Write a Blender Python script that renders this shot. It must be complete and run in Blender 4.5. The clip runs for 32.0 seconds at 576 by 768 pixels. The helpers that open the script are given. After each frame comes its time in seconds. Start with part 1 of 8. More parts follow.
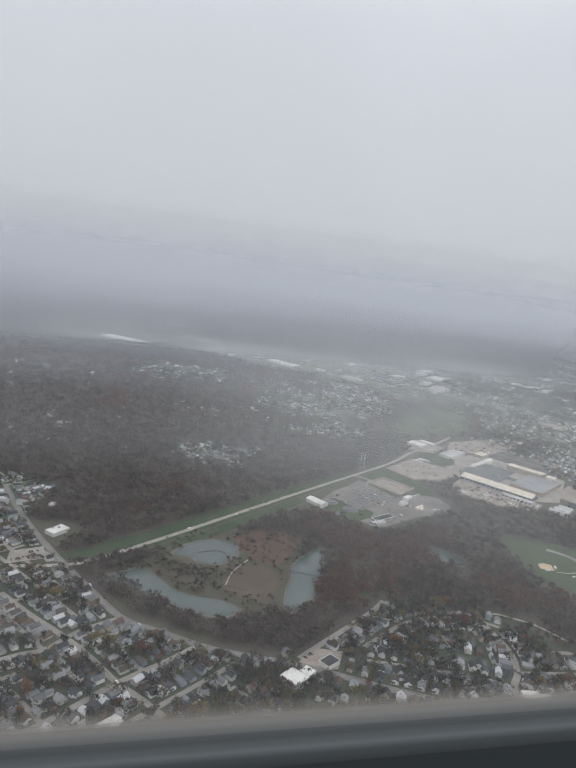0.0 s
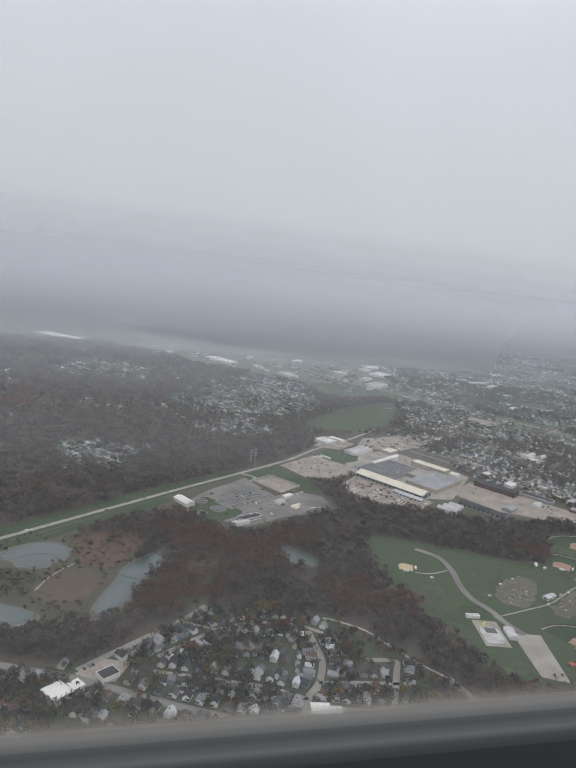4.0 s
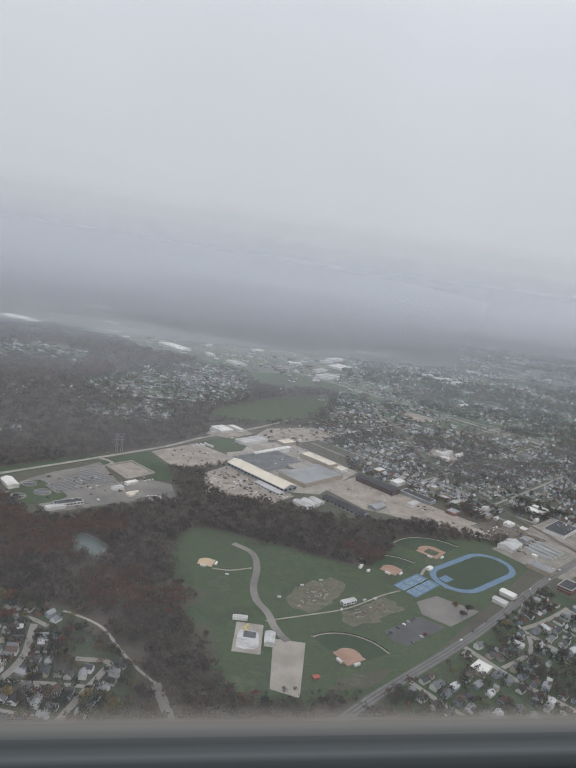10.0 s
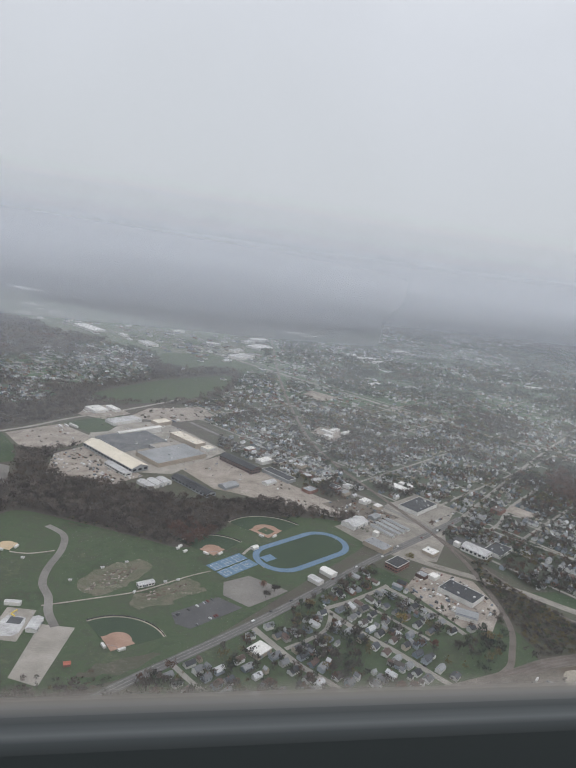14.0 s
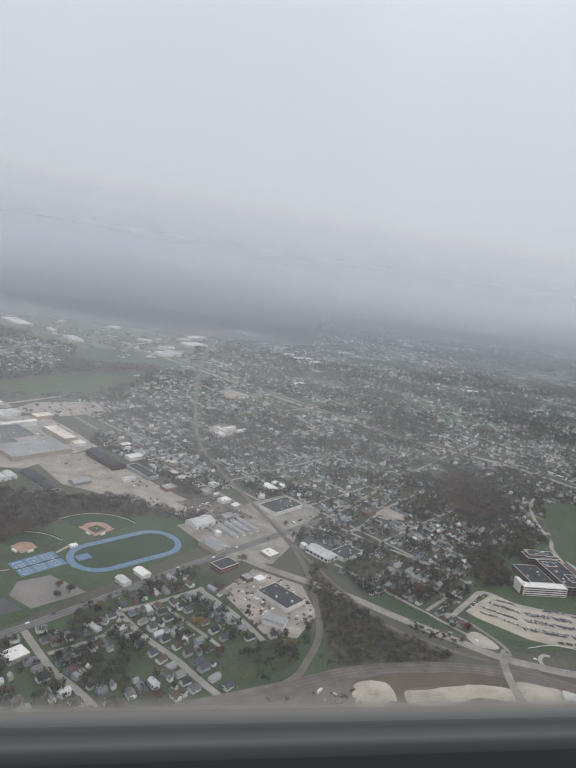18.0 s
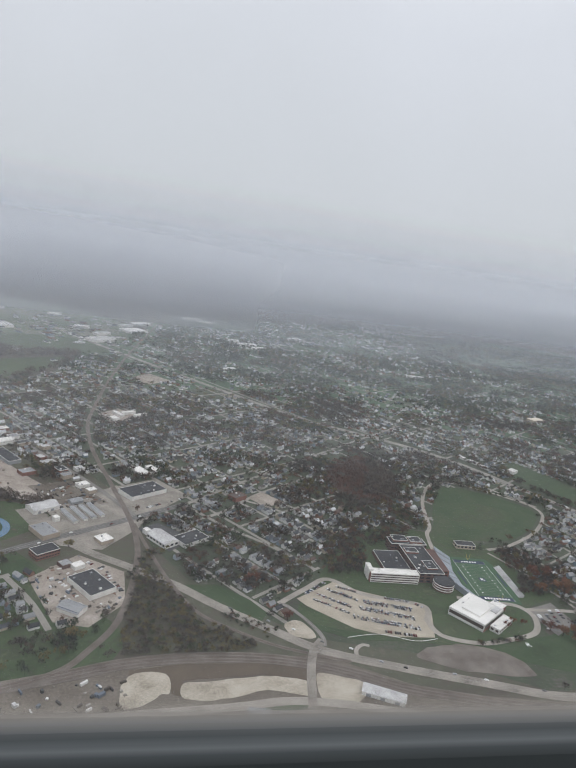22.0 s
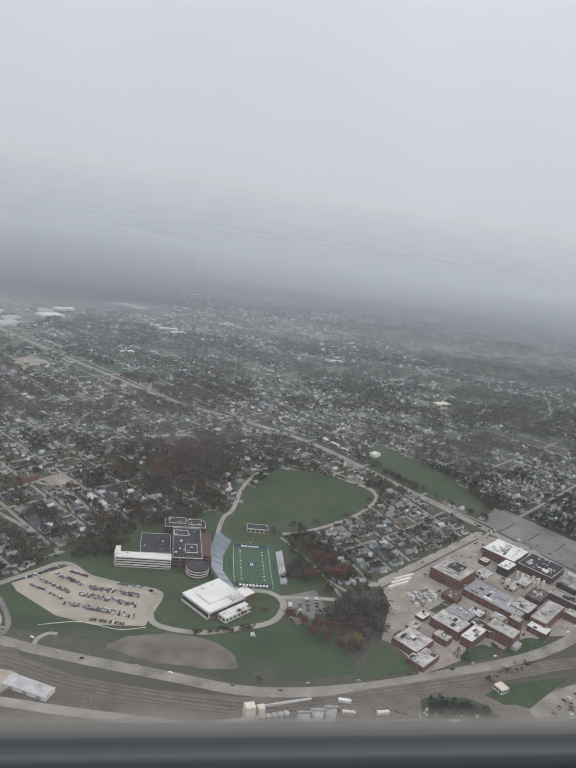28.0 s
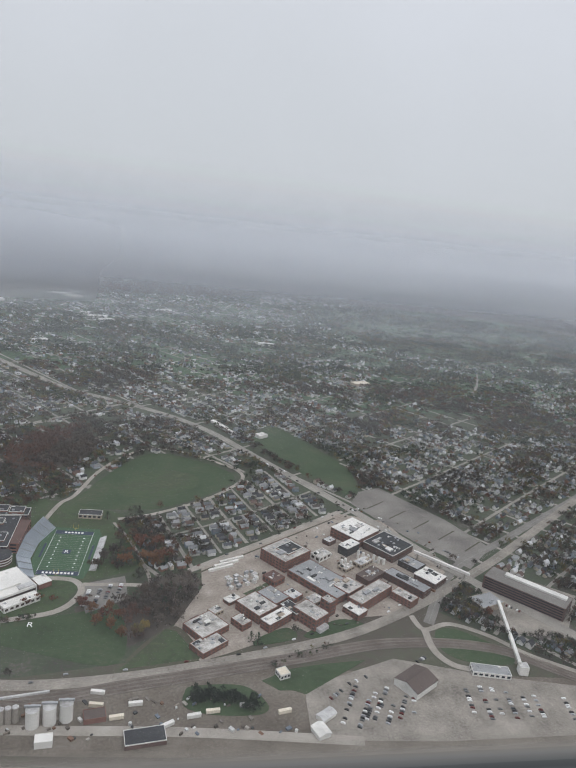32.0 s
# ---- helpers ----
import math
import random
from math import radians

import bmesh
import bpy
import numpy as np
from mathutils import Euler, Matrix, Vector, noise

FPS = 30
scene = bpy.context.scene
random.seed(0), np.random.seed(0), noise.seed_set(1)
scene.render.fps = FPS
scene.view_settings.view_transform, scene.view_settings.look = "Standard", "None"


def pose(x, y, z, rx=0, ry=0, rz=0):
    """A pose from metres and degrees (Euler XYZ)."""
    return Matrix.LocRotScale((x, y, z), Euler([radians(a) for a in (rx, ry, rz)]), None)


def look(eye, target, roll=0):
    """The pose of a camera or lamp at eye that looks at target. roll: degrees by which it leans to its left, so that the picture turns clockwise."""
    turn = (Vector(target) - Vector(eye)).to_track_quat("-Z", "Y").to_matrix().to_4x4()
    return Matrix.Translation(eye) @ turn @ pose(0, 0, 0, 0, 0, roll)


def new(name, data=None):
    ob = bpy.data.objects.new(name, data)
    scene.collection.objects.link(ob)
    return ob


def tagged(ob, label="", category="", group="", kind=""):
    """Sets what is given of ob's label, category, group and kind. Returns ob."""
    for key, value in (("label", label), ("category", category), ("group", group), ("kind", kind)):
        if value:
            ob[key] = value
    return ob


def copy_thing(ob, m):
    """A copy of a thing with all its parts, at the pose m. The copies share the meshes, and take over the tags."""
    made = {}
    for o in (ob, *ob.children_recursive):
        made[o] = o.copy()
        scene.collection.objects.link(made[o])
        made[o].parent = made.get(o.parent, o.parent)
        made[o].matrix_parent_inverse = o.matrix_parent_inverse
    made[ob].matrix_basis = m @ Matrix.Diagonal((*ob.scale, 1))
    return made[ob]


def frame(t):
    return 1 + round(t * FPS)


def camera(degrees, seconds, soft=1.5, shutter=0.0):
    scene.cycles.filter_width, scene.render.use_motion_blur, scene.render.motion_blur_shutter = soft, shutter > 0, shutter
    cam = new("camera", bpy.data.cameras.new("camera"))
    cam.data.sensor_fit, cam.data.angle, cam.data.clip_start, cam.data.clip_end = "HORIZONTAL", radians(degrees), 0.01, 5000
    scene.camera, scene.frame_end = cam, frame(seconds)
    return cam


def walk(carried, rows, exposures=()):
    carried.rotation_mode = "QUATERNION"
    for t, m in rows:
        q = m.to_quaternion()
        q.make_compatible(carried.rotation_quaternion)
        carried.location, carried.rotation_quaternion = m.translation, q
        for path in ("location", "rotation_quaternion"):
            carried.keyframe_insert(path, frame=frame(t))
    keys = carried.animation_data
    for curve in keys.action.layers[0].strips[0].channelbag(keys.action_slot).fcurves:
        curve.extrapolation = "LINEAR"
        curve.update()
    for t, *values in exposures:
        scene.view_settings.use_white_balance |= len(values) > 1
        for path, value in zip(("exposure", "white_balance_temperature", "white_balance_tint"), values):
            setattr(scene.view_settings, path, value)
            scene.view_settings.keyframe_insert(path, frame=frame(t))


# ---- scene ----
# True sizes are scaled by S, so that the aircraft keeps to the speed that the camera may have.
S = 0.64
cam = camera(47.67, 32.0, soft=1.5)
PATH = [
    (0.0, 0.000, 0.000, 260.554, 79.316, -6.860, -11.424),
    (0.5, 17.340, 0.300, 261.039, 78.991, -6.872, -11.611),
    (1.0, 34.710, 0.590, 261.519, 78.806, -6.819, -11.786),
    (1.5, 52.111, 0.871, 261.995, 78.869, -6.694, -12.067),
    (2.0, 69.542, 1.142, 262.465, 79.136, -6.509, -12.263),
    (2.5, 87.003, 1.404, 262.931, 79.415, -6.476, -12.326),
    (3.0, 104.495, 1.656, 263.391, 79.531, -6.535, -12.435),
    (3.5, 122.018, 1.899, 263.846, 79.494, -6.567, -12.276),
    (4.0, 139.571, 2.132, 264.297, 79.333, -6.613, -12.134),
    (4.5, 157.155, 2.356, 264.742, 79.151, -6.662, -11.998),
    (5.0, 174.769, 2.570, 265.182, 78.970, -6.710, -11.853),
    (5.5, 192.413, 2.774, 265.618, 78.811, -6.755, -11.687),
    (6.0, 210.088, 2.969, 266.048, 78.784, -6.781, -11.364),
    (6.5, 227.794, 3.155, 266.473, 78.787, -6.885, -11.158),
    (7.0, 245.530, 3.331, 266.894, 78.777, -7.088, -10.929),
    (7.5, 263.296, 3.498, 267.309, 78.735, -7.364, -10.663),
    (8.0, 281.093, 3.655, 267.719, 78.617, -7.545, -10.292),
    (8.5, 298.921, 3.802, 268.125, 78.554, -7.641, -9.813),
    (9.0, 316.779, 3.940, 268.525, 78.515, -7.633, -9.314),
    (9.5, 334.667, 4.069, 268.920, 78.505, -7.614, -8.829),
    (10.0, 352.586, 4.188, 269.311, 78.459, -7.785, -8.476),
    (10.5, 370.536, 4.297, 269.696, 78.364, -7.769, -8.276),
    (11.0, 388.515, 4.397, 270.077, 78.255, -7.903, -8.279),
    (11.5, 406.526, 4.487, 270.452, 78.277, -8.025, -8.467),
    (12.0, 424.567, 4.568, 270.822, 78.439, -7.968, -8.859),
    (12.5, 442.638, 4.640, 271.188, 78.571, -7.888, -9.406),
    (13.0, 460.740, 4.701, 271.548, 78.445, -7.722, -9.772),
    (13.5, 478.872, 4.754, 271.903, 78.022, -7.613, -10.216),
    (14.0, 497.035, 4.797, 272.254, 77.429, -7.633, -10.602),
    (14.5, 515.228, 4.830, 272.599, 77.016, -7.684, -10.969),
    (15.0, 533.452, 4.854, 272.939, 77.188, -7.741, -11.175),
    (15.5, 551.706, 4.868, 273.275, 77.444, -7.793, -11.365),
    (16.0, 569.991, 4.873, 273.605, 77.729, -7.858, -11.529),
    (16.5, 588.306, 4.868, 273.930, 77.990, -7.952, -11.658),
    (17.0, 606.652, 4.854, 274.251, 78.176, -8.256, -11.514),
    (17.5, 625.028, 4.830, 274.566, 78.111, -8.559, -11.293),
    (18.0, 643.435, 4.797, 274.877, 77.866, -8.772, -11.007),
    (18.5, 661.872, 4.754, 275.182, 77.512, -8.902, -10.774),
    (19.0, 680.340, 4.701, 275.482, 77.219, -9.072, -10.600),
    (19.5, 698.838, 4.640, 275.778, 77.119, -9.325, -10.543),
    (20.0, 717.367, 4.568, 276.068, 77.224, -9.330, -10.483),
    (20.5, 735.926, 4.487, 276.353, 77.503, -9.263, -10.477),
    (21.0, 754.515, 4.397, 276.634, 77.662, -9.094, -10.478),
    (21.5, 773.136, 4.297, 276.909, 77.541, -8.785, -10.618),
    (22.0, 791.786, 4.188, 277.179, 77.120, -8.490, -10.841),
    (22.5, 810.467, 4.069, 277.445, 76.670, -8.147, -10.947),
    (23.0, 829.179, 3.940, 277.705, 76.334, -8.009, -11.091),
    (23.5, 847.921, 3.802, 277.960, 76.272, -7.867, -11.290),
    (24.0, 866.693, 3.655, 278.211, 76.397, -7.823, -11.439),
    (24.5, 885.496, 3.498, 278.456, 76.732, -7.950, -11.521),
    (25.0, 904.330, 3.331, 278.696, 77.026, -7.847, -11.436),
    (25.5, 923.194, 3.155, 278.932, 77.319, -7.939, -11.288),
    (26.0, 942.088, 2.969, 279.162, 77.280, -7.980, -11.040),
    (26.5, 961.013, 2.774, 279.388, 77.202, -8.012, -10.785),
    (27.0, 979.969, 2.570, 279.608, 77.083, -8.042, -10.507),
    (27.5, 998.955, 2.356, 279.823, 76.919, -8.073, -10.190),
    (28.0, 1017.971, 2.132, 280.034, 76.380, -8.106, -9.577),
    (28.5, 1037.018, 1.899, 280.239, 75.824, -8.128, -8.842),
    (29.0, 1056.095, 1.656, 280.439, 75.314, -8.135, -8.140),
    (29.5, 1075.203, 1.404, 280.635, 75.027, -7.940, -7.666),
    (30.0, 1094.342, 1.142, 280.825, 75.051, -7.634, -7.660),
    (30.5, 1113.511, 0.871, 281.010, 75.203, -7.302, -8.012),
    (31.0, 1132.710, 0.590, 281.191, 75.429, -7.030, -8.573),
    (31.5, 1151.940, 0.300, 281.366, 75.536, -6.945, -9.410),
    (32.0, 1171.200, 0.000, 281.536, 75.456, -6.543, -10.175),
]
walk(cam, [(t, pose(*p)) for t, *p in PATH], exposures=[(0.0, 0.03), (8.0, 0.03), (14.0, 0.07), (24.0, 0.11), (30.0, 0.06), (32.0, 0.06)])

# ---- sky and light: a low stratus deck, soft light from all over ----
world = bpy.data.worlds.new("overcast")
scene.world = world
world.use_nodes = True
wt = world.node_tree
wt.nodes.clear()
w_out = wt.nodes.new("ShaderNodeOutputWorld")
w_bg = wt.nodes.new("ShaderNodeBackground")
w_sky = wt.nodes.new("ShaderNodeTexSky")
w_sky.sky_type = "NISHITA"
w_sky.sun_disc = False
w_sky.sun_elevation = radians(38)
w_sky.sun_rotation = radians(150)
w_co = wt.nodes.new("ShaderNodeTexCoord")
w_sep = wt.nodes.new("ShaderNodeSeparateXYZ")
w_ramp = wt.nodes.new("ShaderNodeValToRGB")
w_noise = wt.nodes.new("ShaderNodeTexNoise")
w_noise.inputs["Scale"].default_value = 2.2
w_noise.inputs["Detail"].default_value = 4.0
w_add = wt.nodes.new("ShaderNodeMath")
w_add.operation = "MULTIPLY_ADD"
w_add.inputs[1].default_value = 0.30
w_mix = wt.nodes.new("ShaderNodeMixRGB")
w_mix.inputs[0].default_value = 0.96
w_dim = wt.nodes.new("ShaderNodeMixRGB")
w_dim.blend_type = "MULTIPLY"
w_dim.inputs[0].default_value = 1.0
w_dim.inputs[2].default_value = (0.12, 0.12, 0.12, 1)
el = w_ramp.color_ramp.elements
el[0].position, el[0].color = 0.0, (0.546, 0.575, 0.603, 1)
el[1].position, el[1].color = 0.80, (1.135, 1.17, 1.24, 1)
e2 = w_ramp.color_ramp.elements.new(0.36)
e2.color = (0.668, 0.70, 0.758, 1)
wt.links.new(w_co.outputs["Generated"], w_sep.inputs[0])
wt.links.new(w_co.outputs["Generated"], w_noise.inputs["Vector"])
wt.links.new(w_noise.outputs["Fac"], w_add.inputs[0])
w_off = wt.nodes.new("ShaderNodeMath")
w_off.operation = "SUBTRACT"
w_off.inputs[1].default_value = 0.10
wt.links.new(w_sep.outputs["Z"], w_off.inputs[0])
wt.links.new(w_off.outputs[0], w_add.inputs[2])
wt.links.new(w_add.outputs[0], w_ramp.inputs["Fac"])
w_abs = wt.nodes.new("ShaderNodeVectorMath")
w_abs.operation = "ABSOLUTE"
w_up = wt.nodes.new("ShaderNodeVectorMath")
w_up.inputs[1].default_value = (0, 0, 0.15)
wt.links.new(w_co.outputs["Generated"], w_abs.inputs[0])
wt.links.new(w_abs.outputs[0], w_up.inputs[0])
wt.links.new(w_up.outputs[0], w_sky.inputs["Vector"])
wt.links.new(w_sky.outputs["Color"], w_dim.inputs[1])
wt.links.new(w_dim.outputs[0], w_mix.inputs[1])
wt.links.new(w_ramp.outputs["Color"], w_mix.inputs[2])
wt.links.new(w_mix.outputs[0], w_bg.inputs["Color"])
w_bg.inputs["Strength"].default_value = 1.0
wt.links.new(w_bg.outputs[0], w_out.inputs["Surface"])

sun_data = bpy.data.lights.new("sun", "SUN")
sun_data.energy, sun_data.angle, sun_data.color = 0.7, radians(25), (1.0, 0.97, 0.93)
sun = new("sun", sun_data)
sun.matrix_world = look((0, 0, 900), (-250, 420, 400))


# ---- materials ----
def node_mat(name):
    m = bpy.data.materials.new(name)
    m.use_nodes = True
    nt = m.node_tree
    return m, nt, nt.nodes["Principled BSDF"]


def ramp_of(nt, colours, stepped=False):
    r = nt.nodes.new("ShaderNodeValToRGB")
    if stepped:
        r.color_ramp.interpolation = "CONSTANT"
    while len(r.color_ramp.elements) < len(colours):
        r.color_ramp.elements.new(0.5)
    n = len(colours)
    for i, c in enumerate(colours):
        r.color_ramp.elements[i].position = i / n if stepped else i / max(n - 1, 1)
        r.color_ramp.elements[i].color = (*c, 1)
    return r


def surface(name, colours, coarse=0.02, fine=0.6, rough=0.85, metal=0.0, bump=0.3, spread=1.0):
    """A weathered surface: a coarse and a fine noise walk through the colours."""
    m, nt, bsdf = node_mat(name)
    geo = nt.nodes.new("ShaderNodeNewGeometry")
    mix = None
    for scale, detail in ((coarse, 5.0), (fine, 3.0)):
        tex = nt.nodes.new("ShaderNodeTexNoise")
        tex.inputs["Scale"].default_value, tex.inputs["Detail"].default_value = scale, detail
        nt.links.new(geo.outputs["Position"], tex.inputs["Vector"])
        if mix is None:
            mix = tex.outputs["Fac"]
        else:
            ma = nt.nodes.new("ShaderNodeMath")
            ma.operation = "MULTIPLY_ADD"
            ma.inputs[1].default_value = 0.62
            mb = nt.nodes.new("ShaderNodeMath")
            mb.operation = "MULTIPLY"
            mb.inputs[1].default_value = 0.38
            nt.links.new(mix, ma.inputs[0])
            nt.links.new(tex.outputs["Fac"], mb.inputs[0])
            nt.links.new(mb.outputs[0], ma.inputs[2])
            mix = ma.outputs[0]
            last = tex
    st = nt.nodes.new("ShaderNodeMapRange")
    st.inputs["From Min"].default_value, st.inputs["From Max"].default_value = 0.5 - 0.16 * spread, 0.5 + 0.16 * spread
    nt.links.new(mix, st.inputs["Value"])
    r = ramp_of(nt, colours)
    nt.links.new(st.outputs[0], r.inputs["Fac"])
    nt.links.new(r.outputs["Color"], bsdf.inputs["Base Color"])
    bsdf.inputs["Roughness"].default_value, bsdf.inputs["Metallic"].default_value = rough, metal
    bsdf.inputs["Specular IOR Level"].default_value = 0.25
    if bump:
        b = nt.nodes.new("ShaderNodeBump")
        b.inputs["Strength"].default_value, b.inputs["Distance"].default_value = bump, 0.2
        nt.links.new(last.outputs["Fac"], b.inputs["Height"])
        nt.links.new(b.outputs[0], bsdf.inputs["Normal"])
    return m


def varied(name, colours, source="object", rough=0.8, metal=0.0, stepped=True, grain=0.25, grain_scale=1.5, spec=0.25):
    """One colour a thing, picked by chance, with a grain on it. source: object, or the tint stored on joined meshes."""
    m, nt, bsdf = node_mat(name)
    if source == "object":
        src = nt.nodes.new("ShaderNodeObjectInfo").outputs["Random"]
    else:
        at = nt.nodes.new("ShaderNodeAttribute")
        at.attribute_name = "tint"
        src = at.outputs["Fac"]
    r = ramp_of(nt, colours, stepped)
    nt.links.new(src, r.inputs["Fac"])
    geo = nt.nodes.new("ShaderNodeNewGeometry")
    tex = nt.nodes.new("ShaderNodeTexNoise")
    tex.inputs["Scale"].default_value, tex.inputs["Detail"].default_value = grain_scale, 3.0
    nt.links.new(geo.outputs["Position"], tex.inputs["Vector"])
    mr = nt.nodes.new("ShaderNodeMapRange")
    mr.inputs["To Min"].default_value, mr.inputs["To Max"].default_value = 1 - grain * 1.5, 1 + grain
    nt.links.new(tex.outputs["Fac"], mr.inputs["Value"])
    mx = nt.nodes.new("ShaderNodeMixRGB")
    mx.blend_type = "MULTIPLY"
    mx.inputs[0].default_value = 1.0
    nt.links.new(r.outputs["Color"], mx.inputs[1])
    nt.links.new(mr.outputs[0], mx.inputs[2])
    nt.links.new(mx.outputs[0], bsdf.inputs["Base Color"])
    bsdf.inputs["Roughness"].default_value, bsdf.inputs["Metallic"].default_value = rough, metal
    bsdf.inputs["Specular IOR Level"].default_value = spec
    return m


M_GROUND = surface("autumn_countryside", [(0.060, 0.050, 0.043), (0.072, 0.063, 0.050), (0.070, 0.074, 0.050), (0.10, 0.09, 0.07)], 0.006, 0.12)
M_TOWN = surface("yards_and_lawns", [(0.044, 0.046, 0.038), (0.042, 0.068, 0.040), (0.052, 0.094, 0.052), (0.062, 0.088, 0.054), (0.11, 0.108, 0.094)], 0.009, 0.12, spread=1.2)
M_YARDS = surface("worn_grey_yards", [(0.038, 0.036, 0.032), (0.054, 0.050, 0.043), (0.044, 0.056, 0.035), (0.055, 0.068, 0.043), (0.075, 0.071, 0.058), (0.13, 0.122, 0.108)], 0.03, 0.4, spread=1.2)
M_LAWN = surface("mown_lawn", [(0.025, 0.039, 0.019), (0.031, 0.052, 0.023), (0.038, 0.063, 0.029), (0.052, 0.068, 0.036), (0.070, 0.076, 0.048)], 0.03, 0.3, spread=1.25)
M_OUTFIELD = surface("dark_outfield_grass", [(0.022, 0.038, 0.022), (0.028, 0.049, 0.025), (0.038, 0.058, 0.030)], 0.05, 0.5, spread=1.2)
M_PARK = surface("park_lawn", [(0.081, 0.068, 0.050), (0.039, 0.048, 0.026), (0.039, 0.061, 0.028), (0.050, 0.074, 0.034), (0.044, 0.055, 0.031), (0.061, 0.080, 0.040), (0.093, 0.089, 0.057)], 0.028, 0.22, spread=1.25)
M_VALLEY = surface("pale_valley_fields", [(0.060, 0.078, 0.053), (0.080, 0.111, 0.069), (0.120, 0.135, 0.099), (0.160, 0.160, 0.133), (0.096, 0.123, 0.077)], 0.011, 0.07, spread=1.2)
M_SCRUB = surface("dry_scrub", [(0.052, 0.048, 0.036), (0.076, 0.068, 0.050), (0.060, 0.064, 0.041), (0.105, 0.092, 0.071)], 0.05, 0.5, spread=1.2)
M_TAN = surface("tan_paving", [(0.25, 0.220, 0.175), (0.33, 0.293, 0.235), (0.40, 0.358, 0.29)], 0.06, 0.9, 0.9)
M_LOT = surface("patched_grey_asphalt", [(0.10, 0.095, 0.088), (0.15, 0.14, 0.128), (0.19, 0.178, 0.163), (0.24, 0.225, 0.205)], 0.035, 0.7, 0.92, spread=1.2)
M_PAVED = surface("patchy_tan_paving", [(0.105, 0.094, 0.082), (0.19, 0.172, 0.150), (0.255, 0.232, 0.203), (0.31, 0.285, 0.25)], 0.06, 0.7, 0.92, spread=1.2)
M_GARDEN = surface("allotment_earth", [(0.050, 0.066, 0.034), (0.085, 0.084, 0.053), (0.135, 0.122, 0.090), (0.062, 0.074, 0.040), (0.19, 0.172, 0.135), (0.060, 0.068, 0.038)], 0.10, 0.9, spread=1.3)
M_LITTER = surface("leaf_litter", [(0.048, 0.042, 0.037), (0.066, 0.057, 0.048), (0.085, 0.069, 0.055)], 0.03, 0.5)
M_MARSH = surface("rusty_marsh_grass", [(0.055, 0.043, 0.033), (0.082, 0.055, 0.040), (0.105, 0.068, 0.050), (0.070, 0.056, 0.042)], 0.05, 0.4, spread=1.2)
M_BROWN = surface("bare_brown_field", [(0.07, 0.058, 0.042), (0.09, 0.07, 0.052), (0.105, 0.085, 0.062)], 0.05, 0.6)
M_ASPHALT = surface("worn_asphalt", [(0.125, 0.118, 0.108), (0.165, 0.156, 0.144), (0.205, 0.194, 0.178)], 0.06, 1.2, 0.9)
M_STREET = surface("pale_worn_street", [(0.18, 0.168, 0.150), (0.235, 0.219, 0.196), (0.30, 0.279, 0.25)], 0.05, 1.0, 0.9)
M_DULLROOF = surface("dull_grey_factory_roof", [(0.075, 0.078, 0.082), (0.11, 0.113, 0.117), (0.15, 0.153, 0.157)], 0.08, 0.8, 0.8)
M_MAIN = surface("main_street_asphalt", [(0.082, 0.080, 0.077), (0.108, 0.105, 0.100), (0.14, 0.136, 0.129)], 0.06, 1.2, 0.9)
M_CREAMPAD = surface("bare_cream_hardstand", [(0.205, 0.177, 0.140), (0.304, 0.270, 0.219), (0.380, 0.343, 0.283), (0.426, 0.387, 0.324)], 0.07, 0.5, 0.95, spread=1.2)
M_BLACKTOP = surface("dark_asphalt", [(0.055, 0.055, 0.057), (0.075, 0.075, 0.077), (0.10, 0.098, 0.096)], 0.06, 1.2, 0.9)
M_CONCRETE = surface("pale_concrete", [(0.21, 0.19, 0.165), (0.28, 0.255, 0.225), (0.35, 0.325, 0.29)], 0.06, 1.0, 0.9)
M_GRAVEL = surface("pale_gravel", [(0.15, 0.125, 0.105), (0.24, 0.205, 0.175), (0.30, 0.265, 0.23), (0.40, 0.36, 0.32)], 0.06, 0.5, 0.95, spread=1.3)
M_DIRT = surface("brown_earth", [(0.070, 0.058, 0.047), (0.105, 0.089, 0.073), (0.145, 0.126, 0.105), (0.195, 0.172, 0.147)], 0.035, 0.6, 0.95, spread=1.15)
M_BALLAST = surface("rail_ballast", [(0.092, 0.079, 0.069), (0.135, 0.117, 0.102), (0.18, 0.158, 0.139)], 0.08, 1.4, 0.95)
M_CLAY = surface("infield_clay", [(0.25, 0.155, 0.115), (0.30, 0.19, 0.14), (0.35, 0.235, 0.18)], 0.1, 1.0, 0.95)
M_SAND = surface("infield_sand", [(0.42, 0.32, 0.20), (0.50, 0.39, 0.26)], 0.1, 1.0, 0.95)
M_TURF = surface("artificial_turf", [(0.043, 0.085, 0.047), (0.052, 0.100, 0.055)], 0.2, 2.0, 0.9, 0.0, 0.1)
M_BLUE = surface("blue_running_track", [(0.090, 0.156, 0.237), (0.123, 0.195, 0.281)], 0.15, 1.5, 0.8)
M_COURT = surface("blue_court", [(0.082, 0.148, 0.222), (0.115, 0.187, 0.266)], 0.2, 1.5, 0.8)
M_NAVY = surface("navy_paint", [(0.018, 0.028, 0.055), (0.028, 0.04, 0.07)], 0.3, 2.0, 0.7)
M_ROADLINE = surface("worn_road_paint", [(0.22, 0.21, 0.19), (0.31, 0.30, 0.28)], 0.3, 2.0, 0.8, 0, 0)
M_LINE = surface("white_line_paint", [(0.62, 0.62, 0.6), (0.75, 0.75, 0.73)], 0.3, 2.0, 0.7, 0, 0)
